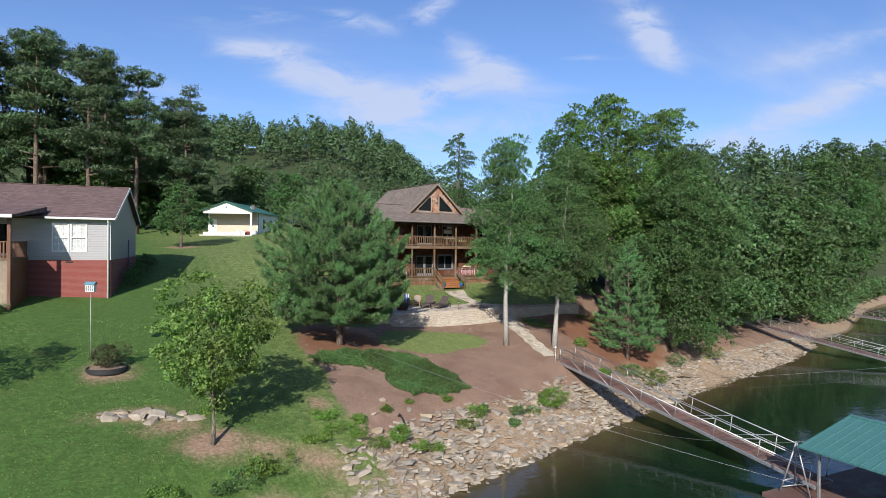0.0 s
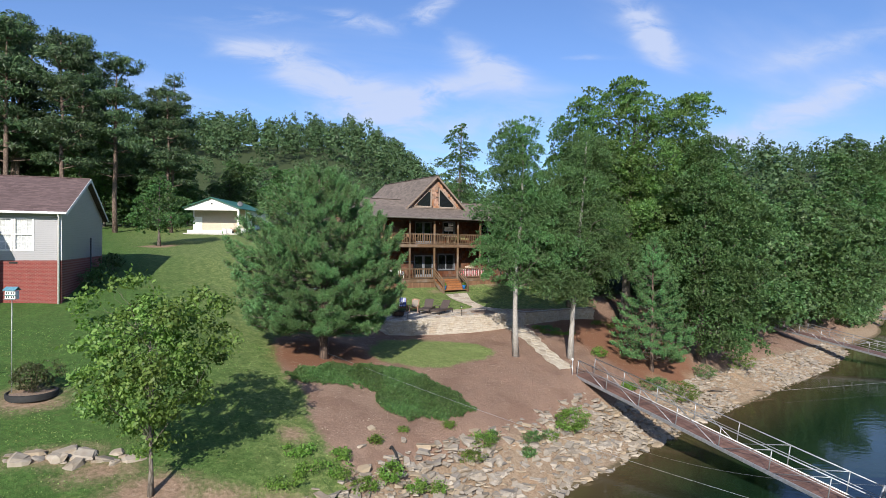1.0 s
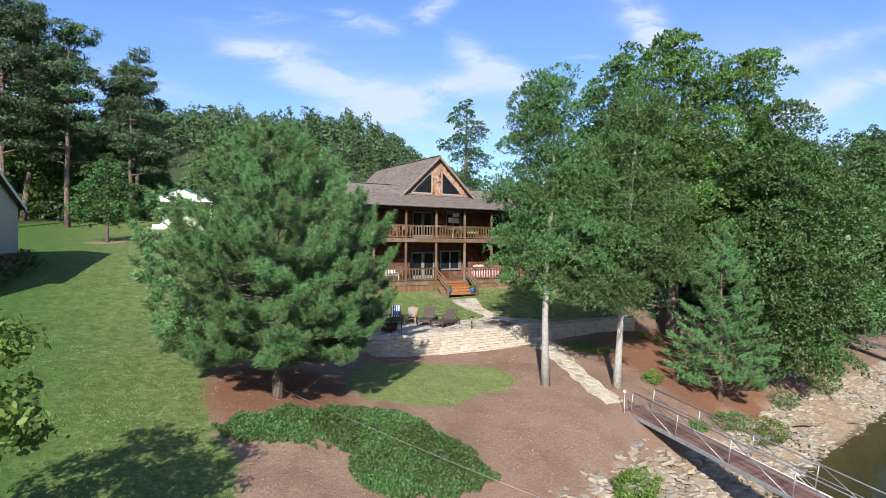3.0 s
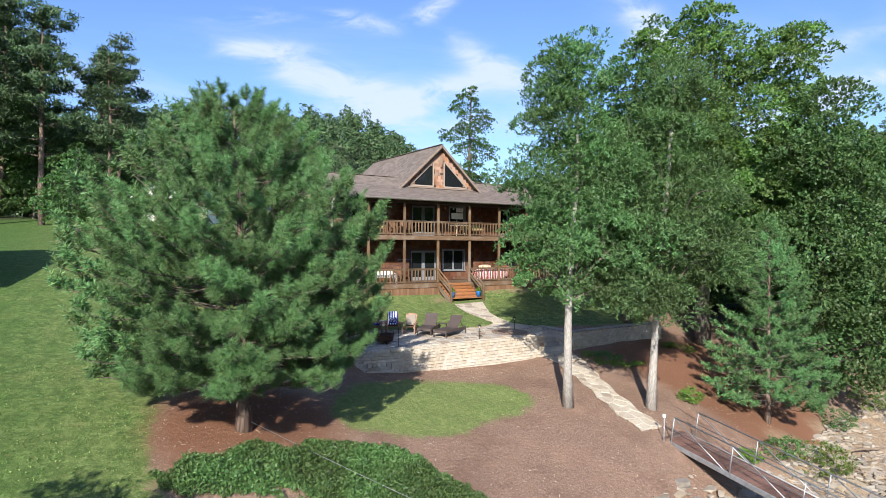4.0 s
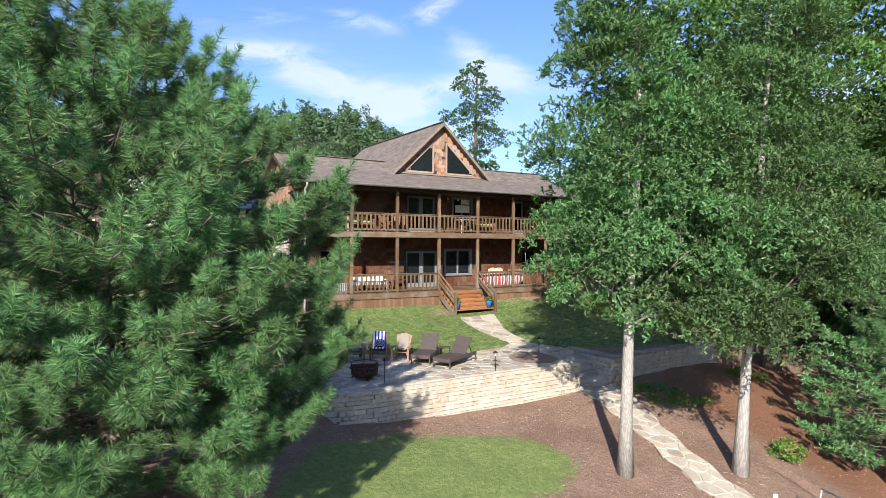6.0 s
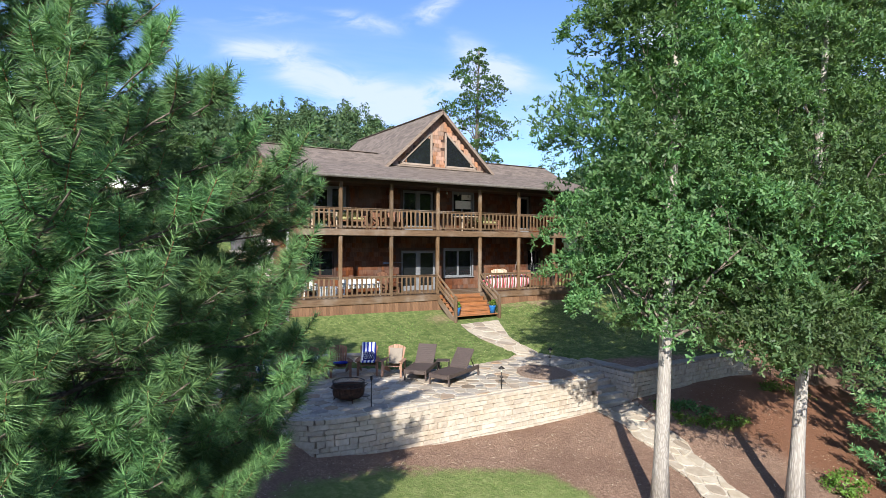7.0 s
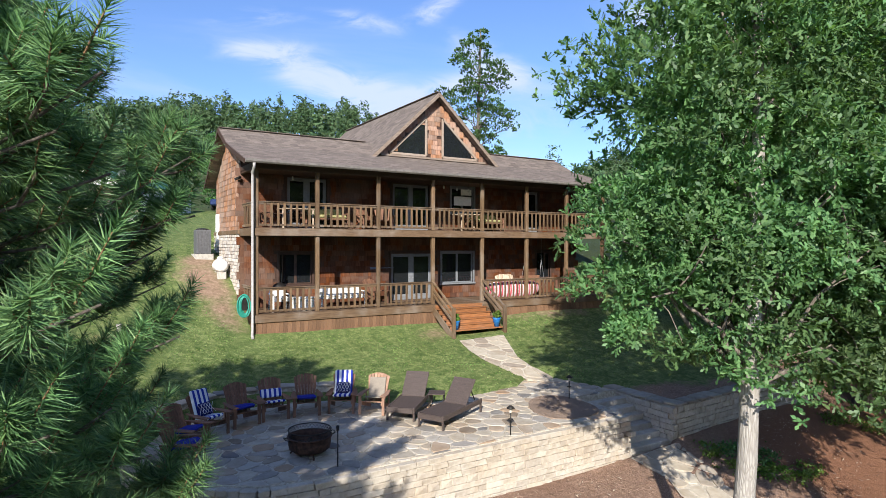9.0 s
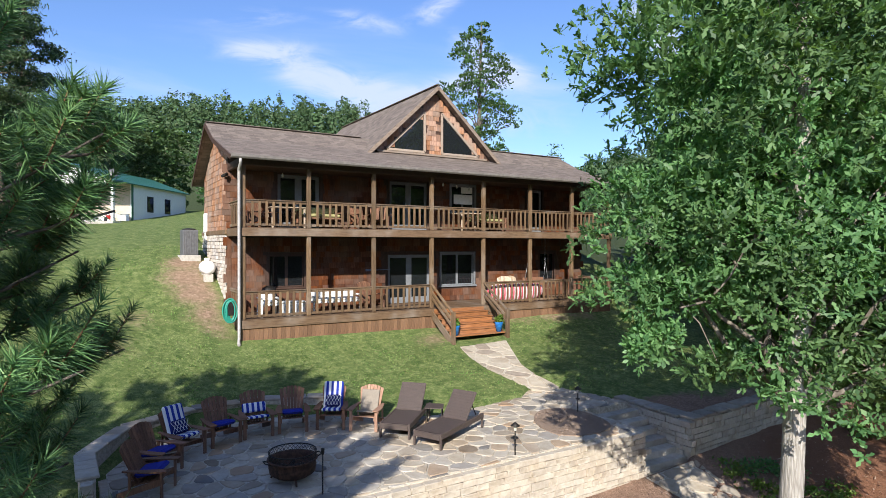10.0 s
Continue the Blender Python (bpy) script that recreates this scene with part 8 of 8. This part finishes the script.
# shrubs beside the neighbour's wall
for i, (u, v, h) in enumerate(((0.9, 4.0, 1.1), (0.9, 6.0, 1.2), (1.0, 7.6, 1.4), (1.2, 9.4, 1.2), (-5.4, -4.3, 0.8), (-6.6, -4.4, 0.8))):
    x, y = -20.15 + u * 0.981 + v * 0.192, -4.2 - u * 0.192 + v * 0.981
    shrub("bush", "green shrub beside the brick wall", x, y, 0.7, 0.7, h, 90, 12, 0.12, OAK_LEAF if i % 2 else WOODS_LEAF, 340 + i, 6, group="wall shrubs")

# ivy patch over the mulch
r9 = np.random.RandomState(19)
IVY_BED = rounded([(-10.9, -16.4), (-9.2, -15.9), (-5.0, -15.7), (-3.8, -16.8), (-3.2, -17.9), (-2.8, -20.5), (-3.6, -21.2), (-5.4, -21.2), (-7.3, -21.1), (-7.6, -19.6), (-7.2, -18.2), (-8.8, -17.8), (-10.7, -17.5)], 1)
px_, py_ = r9.uniform(-11.5, -2.0, 150000), r9.uniform(-21.5, -15, 150000)
deep = inside(IVY_BED, px_, py_) + np.array([0.45 * noise.noise((x * 1.3, y * 1.3, 2)) + 0.30 * noise.noise((x * 3.7, y * 3.7, 8)) for x, y in zip(px_, py_)])
keep_ = deep > 0
px_, py_, deep = px_[keep_], py_[keep_], deep[keep_]
mound = 0.18 + 0.34 * np.minimum(deep, 1) * (0.6 + 1.0 * np.array([noise.noise((x * 2.1, y * 2.1, 5)) for x, y in zip(px_, py_)]))
pz_ = ground(px_, py_) + mound * r9.uniform(0.25, 1.15, len(px_))
v, f = leaf_faces(r9, np.c_[px_, py_, pz_], r9.normal(0, 0.6, (len(px_), 3)), 0.058, LEAF4, 0.6, 0.2, 1.7)
tagged(new("ivy_patch", fast_mesh("ivy_patch", v, f, IVY)), "dense dark green ivy over bark mulch", "ivy", kind="stuff")


# broken sandstone along the shore
def rock_form(r):
    g = Geo().box(-0.5, 0.5, -0.5, 0.5, -0.5, 0.5, r.uniform(0.10, 0.26))
    k = [Vector((r.uniform(-1, 1), r.uniform(-1, 1), r.uniform(-0.3, 1))).normalized() for _ in range(4)]
    out = []
    for p in g.v:
        p = Vector(p) + Vector((r.uniform(-0.09, 0.09), r.uniform(-0.09, 0.09), r.uniform(-0.09, 0.09)))
        for n in k:
            over = p.dot(n) - 0.42
            if over > 0:
                p -= n * over
        out.append(tuple(p))
    g.v = out
    return g


rr = random.Random(61)
forms = [rock_form(rr) for _ in range(14)]
form_mesh = [g.mesh("boulder", ROCK) for g in forms]


def slab_form(r):
    """A flat broken piece with uneven corners, for the small rubble."""
    g = Geo().box(-0.5, 0.5, -0.5, 0.5, -0.5, 0.5)
    g.v = [(x + r.uniform(-0.22, 0.14) * (1 if x > 0 else -1), y + r.uniform(-0.22, 0.14) * (1 if y > 0 else -1), z + r.uniform(-0.2, 0.1) * (1 if z > 0 else -1)) for x, y, z in g.v]
    return g


form_np = [(np.array(g.v), g.f) for g in (slab_form(rr) for _ in range(14))]
loose_v, loose_f = [], []
count, big = 0, 0
shore_line = [Vector((x, y, 0)) for x, y in SHORE[1:9]]
seg = [(b - a).length for a, b in zip(shore_line, shore_line[1:])]
n_all = 0
while count < 7000:
    s = rr.uniform(0, sum(seg))
    i = 0
    while s > seg[i]:
        s -= seg[i]
        i += 1
    d = (shore_line[i + 1] - shore_line[i]).normalized()
    p = shore_line[i] + d * s
    off = rr.uniform(-0.7, 3.6) if -12 < p.x < 7 else rr.uniform(-0.6, 2.6 if p.x > 0 else 1.2)
    if off > 2.6 and rr.random() < (off - 2.6) / 1.6 * 0.9:
        continue
    if p.x < -12 and off > 1.6 and rr.random() < 0.6:
        continue
    x, y = p.x - d.y * off, p.y + d.x * off
    large = p.x < 9 and off < 2.7 and rr.random() < 0.07
    size = rr.uniform(0.32, 0.72) if large else (0.11 + 0.40 * rr.random() ** 1.8) * (1.0 if p.x < 9 else 0.75)
    dims = (size * rr.uniform(0.9, 1.5), size * rr.uniform(0.6, 1.0), size * rr.uniform(0.20, 0.42))
    m = pose(x, y, gh(x, y) + dims[2] * rr.uniform(0.0, 0.3) + 0.02, rr.uniform(-17, 17), rr.uniform(-17, 17), rr.uniform(0, 360)) @ Matrix.Diagonal((*dims, 1))
    k = rr.randrange(14)
    if large and big < 230:
        ob = tagged(new("boulder", form_mesh[k]), "angular tan sandstone boulder on the shore", "boulder", "shore boulders")
        ob.matrix_world = m
        big += 1
    else:
        a = np.array(m)
        loose_v.append(form_np[k][0] @ a[:3, :3].T + a[:3, 3])
        loose_f += [tuple(q + n_all for q in f) for f in form_np[k][1]]
        n_all += len(form_np[k][0])
    count += 1
me = bpy.data.meshes.new("shore_rubble")
me.from_pydata(np.concatenate(loose_v).tolist(), [], loose_f)
me.materials.append(ROCK)
tagged(new("shore_rubble", me), "broken tan sandstone rubble along the waterline", "rubble", kind="stuff")
# outcrops in the lower lawn
for i in range(26):
    k = i / 25
    x, y = -21.2 + 3.4 * k + rr.uniform(-0.25, 0.25), -21.25 - 0.9 * k + rr.uniform(-0.45, 0.35)
    w = rr.uniform(0.25, 0.75)
    ob = tagged(new("boulder", form_mesh[i % 14]), "low tan rock outcrop in the lawn", "boulder", "lawn outcrops")
    ob.matrix_world = pose(x, y, gh(x, y) - 0.02, rr.uniform(-14, 14), rr.uniform(-14, 14), rr.uniform(0, 360)) @ Matrix.Diagonal((w * rr.uniform(1.0, 1.6), w * rr.uniform(0.7, 1.0), w * rr.uniform(0.3, 0.5), 1))
for i, (x, y) in enumerate(((-8.9, -21.6), (-7.7, -22.3), (-6.9, -22.7), (-9.8, -22.6))):
    ob = tagged(new("boulder", form_mesh[(i + 4) % 14]), "half-buried tan rock at the mulch edge", "boulder", "bank outcrops")
    ob.matrix_world = pose(x, y, gh(x, y) - 0.02, 8, -8, i * 73) @ Matrix.Diagonal((rr.uniform(0.3, 0.5), rr.uniform(0.25, 0.4), rr.uniform(0.12, 0.2), 1))
# driftwood
for i, (x, y, t, ln) in enumerate(((3.2, -22.4, 10, 1.6), (22, -19.6, -15, 2.4), (17, -19.4, -8, 2.8), (9.8, -20.2, -60, 3.0), (33, -18.3, 5, 2.2))):
    pts = [(k * ln, 0.12 * math.sin(3 * k + i), 0.06 + 0.05 * math.sin(5 * k)) for k in np.linspace(0, 1, 7)]
    solo("driftwood", Geo().tube(pts, [0.05, 0.06, 0.055, 0.05, 0.04, 0.03, 0.015], 7, rough=0.15), DEAD_TWIG, "bleached driftwood branch on the shore stones", "driftwood", pose(x, y, max(gh(x, y), WATER) + 0.06, 0, 0, t), "driftwood")

# corrugated drain in the bank
solo("drain_pipe", Geo().tube([(-8.54, -22.6, -5.45), (-8.54, -22.85, -5.22), (-8.55, -23.2, -5.35), (-8.56, -23.55, -5.75), (-8.56, -23.8, -6.1)], 0.055, 8), RUBBER, "black corrugated drain pipe in the bank", "pipe")

# pale twigs and dry leaves strewn over the mulch
rl = np.random.RandomState(77)
lx_, ly_ = rl.uniform(-11, 14, 9000), rl.uniform(-22.5, -10.4, 9000)
keep_ = (inside(MULCH, lx_, ly_) > 0.1) & (inside(OVAL, lx_, ly_) < 0.1) & (inside(IVY_BED, lx_, ly_) < -0.1) & (inside(LOWER_PATH, lx_, ly_) < 0.05) & (inside(PATIO, lx_, ly_) < -0.3) & ~((lx_ > 6.8) & (lx_ < 9.3) & (ly_ > -10.8))
lx_, ly_ = lx_[keep_], ly_[keep_]
lz_ = ground(lx_, ly_) + 0.045 + 0.04 * np.array([noise.noise((x * 0.9, y * 0.9, 0)) for x, y in zip(lx_, ly_)])
at_ = np.c_[lx_, ly_, lz_]
v1, f1 = leaf_faces(rl, at_[::2], np.zeros((len(at_[::2]), 3)), 0.05, LEAF4, 0.25, 1.0)
v2, f2 = leaf_faces(rl, at_[1::2], np.zeros((len(at_[1::2]), 3)), 0.035, LEAF4, 0.15, 1.0, 4.0)
tagged(new("leaf_litter", fast_mesh("leaf_litter", np.concatenate([v1, v2]), np.concatenate([f1, f2 + len(v1)]), PALE_LITTER)), "pale dry leaves and twigs on bark mulch", "leaf litter", kind="stuff")


# ---- the neighbour's house ----
NEXT = pose(-20.15, -4.2, 0, 0, 0, -11.06)
nb = thing("neighbour_house", "low house with pale siding over red brick", "house", NEXT)
NW, ND, BRICK_TOP, NE, NR = 14.0, 12.6, 1.86, 4.62, 7.12
part("brick_base", Geo().box(-NW, 0, 0.0, ND, -1.6, BRICK_TOP), BRICK, nb, "red brick basement wall")
win = [(-3.2, -2.42, 2.48, 4.15), (-2.2, -1.42, 2.48, 4.15)]
part("front_siding", wall_boxes(Geo(), -NW, 0, BRICK_TOP, NE, 0.0, 0.18, win), VINYL, nb, "pale grey lapped siding")
side_pts = [(0.18, BRICK_TOP), (ND, BRICK_TOP), (ND, NE), (ND / 2, NR - 0.2), (0.18, NE)]
for x0, x1 in ((-0.18, 0.0), (-NW, -NW + 0.18)):
    v = [(x, y, z) for x in (x0, x1) for y, z in side_pts]
    part("gable_siding", Geo().add(v, [(0, 1, 2, 3, 4), (9, 8, 7, 6, 5)] + [(i, i + 5, (i + 1) % 5 + 5, (i + 1) % 5) for i in range(5)]), VINYL, nb)
part("rear_siding", Geo().box(-NW, -0.18, ND - 0.15, ND, BRICK_TOP, NE), VINYL, nb)
lines = [(-0.42, NE - 0.02), (ND / 2, NR), (ND + 0.42, NE - 0.02)]
nroof = part("roof", slab(lines, -NW - 0.4, 0.32, 0.14), ROOF_NEXT, nb, "purple-brown asphalt shingle roof")
part("ridge_cap", Geo().box(-NW - 0.4, 0.32, ND / 2 - 0.13, ND / 2 + 0.13, NR - 0.03, NR + 0.03, 0.015), ROOF_NEXT, nroof)
for a, b in zip(lines, lines[1:]):
    part("rake_board", Geo().beam((0.34, a[0], a[1] - 0.09), (0.34, b[0], b[1] - 0.09), 0.03, 0.2), WHITE, nroof)
part("gutter", Geo().box(-3.6, 0.32, -0.54, -0.42, NE - 0.15, NE - 0.02, 0.02), WHITE, nroof)
part("downspout", Geo().tube([(-0.12, -0.45, NE - 0.1), (-0.12, -0.10, NE - 0.35), (-0.12, -0.09, -0.75)], 0.06, 8), WHITE, nb)
part("corner_board", Geo().box(-0.12, 0.012, -0.014, 0.0, BRICK_TOP, NE, 0.004), WHITE, nb)
for x0, x1, z0, z1 in win:
    g = Geo()
    for e, f, c, d in ((x0 - 0.09, x0, z0 - 0.09, z1 + 0.09), (x1, x1 + 0.09, z0 - 0.09, z1 + 0.09), (x0, x1, z1, z1 + 0.09), (x0, x1, z0 - 0.09, z0), (x0, x1, (z0 + z1) / 2 - 0.03, (z0 + z1) / 2 + 0.03)):
        g.box(e, f, -0.03, 0.08, c, d, 0.006)
    w = part("window", g, WHITE, nb, "white-framed double-hung window with drawn blind")
    part("pane", Geo().box(x0, x1, 0.05, 0.06, z0, z1), plain("pale_blind", (0.55, 0.56, 0.55), 0.2), w)
    for i in range(1, 3):
        part("glazing_bar", Geo().box(x0 + (x1 - x0) * i / 3 - 0.012, x0 + (x1 - x0) * i / 3 + 0.012, 0.03, 0.05, z0, z1), WHITE, w)
    for z in (z0 + (z1 - z0) * 0.25, z0 + (z1 - z0) * 0.75):
        part("glazing_bar", Geo().box(x0, x1, 0.03, 0.05, z - 0.012, z + 0.012), WHITE, w)
part("wall_vent", Geo().box(-2.5, -2.1, -0.02, 0, 1.68, 1.78), BLACK_METAL, nb)
part("utility_pipe", Geo().tube([(0.05, 8.0, 0.0), (0.05, 8.0, 3.2)], 0.05, 8), GREY_BOX, nb)
# its raised porch
PX, PY = -4.55, -3.5  # the porch's outer corner
porch = part("porch_deck", Geo().box(-NW, PX, PY, 0.0, 1.95, 2.1, 0.01), DECK_WOOD, nb, "raised timber porch over a lattice screen")
part("porch_skirt", Geo().box(PX - 0.06, PX, PY + 0.05, 0.0, -1.2, 1.95), SKIRT_WOOD, porch)
LAT_X, LAT_TOP, LAT_LOW = PX - 0.12, 1.93, -0.75
lat_h = LAT_TOP - LAT_LOW
for i in range(46):
    # slats of both slants, cut at the screen's corner
    q = -lat_h + 0.13 * i
    a0, a1 = max(0.0, -q), lat_h
    part("lattice_slat", Geo().beam((LAT_X - q - a0, PY, LAT_TOP - a0), (LAT_X - q - a1, PY, LAT_LOW), 0.01, 0.035), PALE_WOOD, porch)
    part("lattice_slat", Geo().beam((LAT_X - q - a0, PY - 0.012, LAT_LOW + a0), (LAT_X - q - a1, PY - 0.012, LAT_TOP), 0.01, 0.035), PALE_WOOD, porch)
# dark sheet stands in for the shade behind the lattice
part("porch_shade_sheet", Geo().box(-NW, PX - 0.1, -0.2, -0.1, -1.2, 1.93), DARK_TRIM, porch)
for x in (PX - 0.06, PX - 2.1, PX - 4.6):
    part("porch_post", Geo().box(x - 0.09, x + 0.09, PY - 0.01, PY + 0.17, -1.2 if x > -6 else 2.1, 4.35, 0.012), CHAIR_WOOD, porch)
part("porch_rail", Geo().box(-NW, PX, PY + 0.03, PY + 0.11, 2.98, 3.04, 0.008).box(PX - 0.1, PX - 0.02, PY + 0.05, 0, 2.98, 3.04, 0.008), CHAIR_WOOD, porch)
for i in range(20):
    part("baluster", Geo().box(PX - 0.2 - i * 0.16, PX - 0.12 - i * 0.16, PY + 0.05, PY + 0.09, 2.1, 2.98), CHAIR_WOOD, porch)
for i in range(22):
    part("baluster", Geo().box(PX - 0.08, PX - 0.04, -0.12 - i * 0.15, -0.04 - i * 0.15, 2.1, 2.98), CHAIR_WOOD, porch)
part("porch_roof", Geo().add([(-NW, -4.1, 4.55), (PX + 0.25, -4.1, 4.55), (PX + 0.9, 0.4, 5.25), (-NW, 0.4, 5.35), (-NW, -4.1, 4.41), (PX + 0.25, -4.1, 4.41), (PX + 0.9, 0.4, 4.9), (-NW, 0.4, 4.9)],
                                [(0, 1, 2, 3), (7, 6, 5, 4), (0, 4, 5, 1), (1, 5, 6, 2), (2, 6, 7, 3), (3, 7, 4, 0)]), ROOF_NEXT, nb)
part("porch_fascia", Geo().box(-NW, PX + 0.25, -4.16, -4.1, 4.38, 4.57, 0.01), WHITE, nb)
part("porch_window", Geo().box(-6.6, -5.6, -0.02, 0.03, 2.3, 4.1, 0.01), GLASS, nb)

# ---- the shed at the top of the lawn ----
SHED = pose(-2.5, 30.4, 0, 0, 0, -31.87)
sz = 4.0
shed = thing("shed", "white metal garage with green roof and open front", "garage", SHED)
SW, SD, SE, SP = 6.7, 12.0, sz + 3.1, sz + 4.45
part("side_wall", Geo().box(-0.15, 0.0, 2.6, SD, sz - 0.6, SE), WHITE, shed)
part("side_wall", Geo().box(-SW, -SW + 0.15, 2.6, SD, sz - 0.6, SE), WHITE, shed)
part("recessed_wall", Geo().box(-SW + 0.15, -0.15, 2.6, 2.75, sz - 0.6, SE + 0.1), TAN_SHEET, shed, "tan wall in the shade of the open front")
part("rear_wall", Geo().box(-SW, 0, SD - 0.15, SD, sz - 0.6, SE), WHITE, shed)
tri = [(-SW, SE - 0.25), (0, SE - 0.25), (0, SE), (-SW / 2, SP - 0.1), (-SW, SE)]
part("front_gable", Geo().add([(x, y, z) for y in (0.0, 0.12) for x, z in tri], [(0, 1, 2, 3, 4), (9, 8, 7, 6, 5)] + [(i, i + 5, (i + 1) % 5 + 5, (i + 1) % 5) for i in range(5)]), WHITE, shed, "white gable panel over the open front")
for s, x0 in ((1, 0.3), (-1, -SW - 0.3)):
    v = [(x0, -0.35, SE - 0.02), (x0, SD + 0.3, SE - 0.02), (-SW / 2, SD + 0.3, SP), (-SW / 2, -0.35, SP)]
    part("roof", Geo().add(v + [(x, y, z - 0.08) for x, y, z in v], [(0, 1, 2, 3), (7, 6, 5, 4), (0, 4, 5, 1), (1, 5, 6, 2), (2, 6, 7, 3), (3, 7, 4, 0)]), GREEN_METAL, shed, "green sheet metal roof")
for x in (-0.12,):
    part("post", Geo().box(x - 0.1, x + 0.1, 0.02, 0.22, sz - 0.6, SE - 0.2, 0.01), WHITE, shed)
part("corner_trim", Geo().box(-0.02, 0.03, 2.5, 2.75, sz - 0.6, SE, 0.005), GREEN_METAL, shed)
sd = part("door", Geo().box(-6.55, -5.55, 2.56, 2.6, sz + 0.1, sz + 2.15, 0.01), WHITE, shed, "plain white door")
part("door_handle", Geo().box(-5.72, -5.64, 2.52, 2.57, sz + 1.05, sz + 1.12), BLACK_METAL, sd)
part("kerb", Geo().box(-SW + 0.3, -1.6, 0.1, 0.4, sz - 0.3, sz + 0.42, 0.02), WHITE, shed)
part("slab", Geo().box(-SW, 0.2, -0.4, SD, sz - 0.9, sz + 0.06, 0.02), CONCRETE, shed)
for y in (5.4, 8.4):
    w = part("window", Geo().box(-0.02, 0.03, y - 0.5, y + 0.5, sz + 1.0, sz + 2.3, 0.01), BLACK_METAL, shed)
    part("pane", Geo().box(0.03, 0.04, y - 0.42, y + 0.42, sz + 1.08, sz + 2.22), GLASS, w)
part("dish", Geo().turned([(0.0, 0.0), (0.2, 0.03), (0.34, 0.1), (0.33, 0.12), (0, 0.03)], 14, pose(0.15, -0.2, SE + 0.5, 70, 0, 30)), GREY_BOX, shed)
part("gable_light", Geo().turned([(0, 0.1), (0.08, 0.05), (0.1, -0.1), (0, -0.12)], 8, pose(-SW / 2, -0.06, SP - 0.75)), BLACK_METAL, shed)


def at_shed(u, v):
    p = SHED @ Vector((u, v, 0))
    return p.x, p.y


cx_, cy_ = at_shed(-0.8, 0.9)
cart = thing("garden_tiller", "red garden tiller parked by the shed", "tiller", pose(cx_, cy_, max(gh(cx_, cy_), sz - 0.1), 0, 0, 20) @ Matrix.Scale(0.7, 4))
part("engine", Geo().box(-0.3, 0.3, -0.25, 0.25, 0.35, 0.75, 0.05), RED_PAINT, cart)
for s in (-1, 1):
    part("wheel", Geo().tube([(s * 0.34, 0, 0.3), (s * 0.46, 0, 0.3)], 0.3, 16), RUBBER, cart)
    part("handlebar", Geo().tube([(s * 0.2, 0.2, 0.6), (s * 0.26, 0.9, 1.0), (s * 0.26, 1.2, 1.05)], 0.025, 6), RED_PAINT, cart)
for k, (u, v) in enumerate(((-1.6, 1.6), (-0.3, 1.9), (-2.3, 1.9))):
    bx, by = at_shed(u, v)
    box = thing("storage_box", "white plastic box on the shed's forecourt", "box", pose(bx, by, max(gh(bx, by), sz - 0.1), 0, 0, 15 * k), "shed boxes")
    part("body", Geo().box(-0.35, 0.35, -0.25, 0.25, 0, 0.5, 0.03), WHITE, box)
    part("lid", Geo().box(-0.37, 0.37, -0.27, 0.27, 0.5, 0.56, 0.02), WHITE, box)
tx, ty = at_shed(2.6, 14.5)
truck = thing("pickup_truck", "dark blue pickup parked behind the shed", "car", pose(tx, ty, gh(tx, ty), 0, 0, 60))
part("body", Geo().box(-2.5, 2.5, -0.9, 0.9, 0.45, 1.05, 0.12), CAR_BLUE, truck)
part("cab", Geo().box(-0.9, 0.9, -0.82, 0.82, 1.05, 1.75, 0.2), CAR_BLUE, truck)
part("windscreen", Geo().box(-0.75, 0.75, -0.84, 0.84, 1.15, 1.6, 0.1), GLASS, truck)
for x in (-1.6, 1.6):
    for y in (-0.85, 0.85):
        part("wheel", Geo().tube([(x, y - 0.12, 0.38), (x, y + 0.12, 0.38)], 0.38, 16), RUBBER, truck)

# longer blades and clover that stand out of the mown lawn
rg = np.random.RandomState(91)
spots = [(-27, -9.5, -28, -9, 30000), (-3.5, 16.5, -7.5, -0.3, 15000), (-9, -0.5, -9, 8, 9000)]
bx_ = np.concatenate([rg.uniform(a, b, n) for a, b, _, _, n in spots])
by_ = np.concatenate([rg.uniform(c, d, n) for _, _, c, d, n in spots])
tuft = np.array([noise.noise((x * 0.7, y * 0.7, 3)) + 0.7 * noise.noise((x * 2.9, y * 2.9, 6)) for x, y in zip(bx_, by_)])
keep_ = (tuft + rg.uniform(-0.5, 0.5, len(tuft)) > -0.05) & (inside(MULCH, bx_, by_) < -0.1) & (inside(PATIO, bx_, by_) < -0.15) & (inside(WALKWAY, bx_, by_) < -0.15) & (side_of(SHORE, bx_, by_) > 1.6)
keep_ &= ~((bx_ > -0.5) & (by_ > -0.25)) & ~((bx_ > 6.9) & (bx_ < 9.8) & (by_ > -2.0)) & (np.max([q - np.hypot((bx_ - a) / e, by_ - b) for a, b, q, e in BARE], 0) < 0.1)
keep_ &= ~((bx_ > 5) & (side_of(TERRACE, bx_, by_) < 0.6))
bx_, by_ = bx_[keep_], by_[keep_]
v, f = leaf_faces(rg, np.c_[bx_, by_, ground(bx_, by_) + 0.035], rg.normal(0, 0.5, (len(bx_), 3)), 0.055, LEAF3, 0.6, 0.5)
tagged(new("grass", fast_mesh("grass", v, f, GRASS_BLADE)), "longer grass blades and clover in the lawn", "grass", kind="stuff")
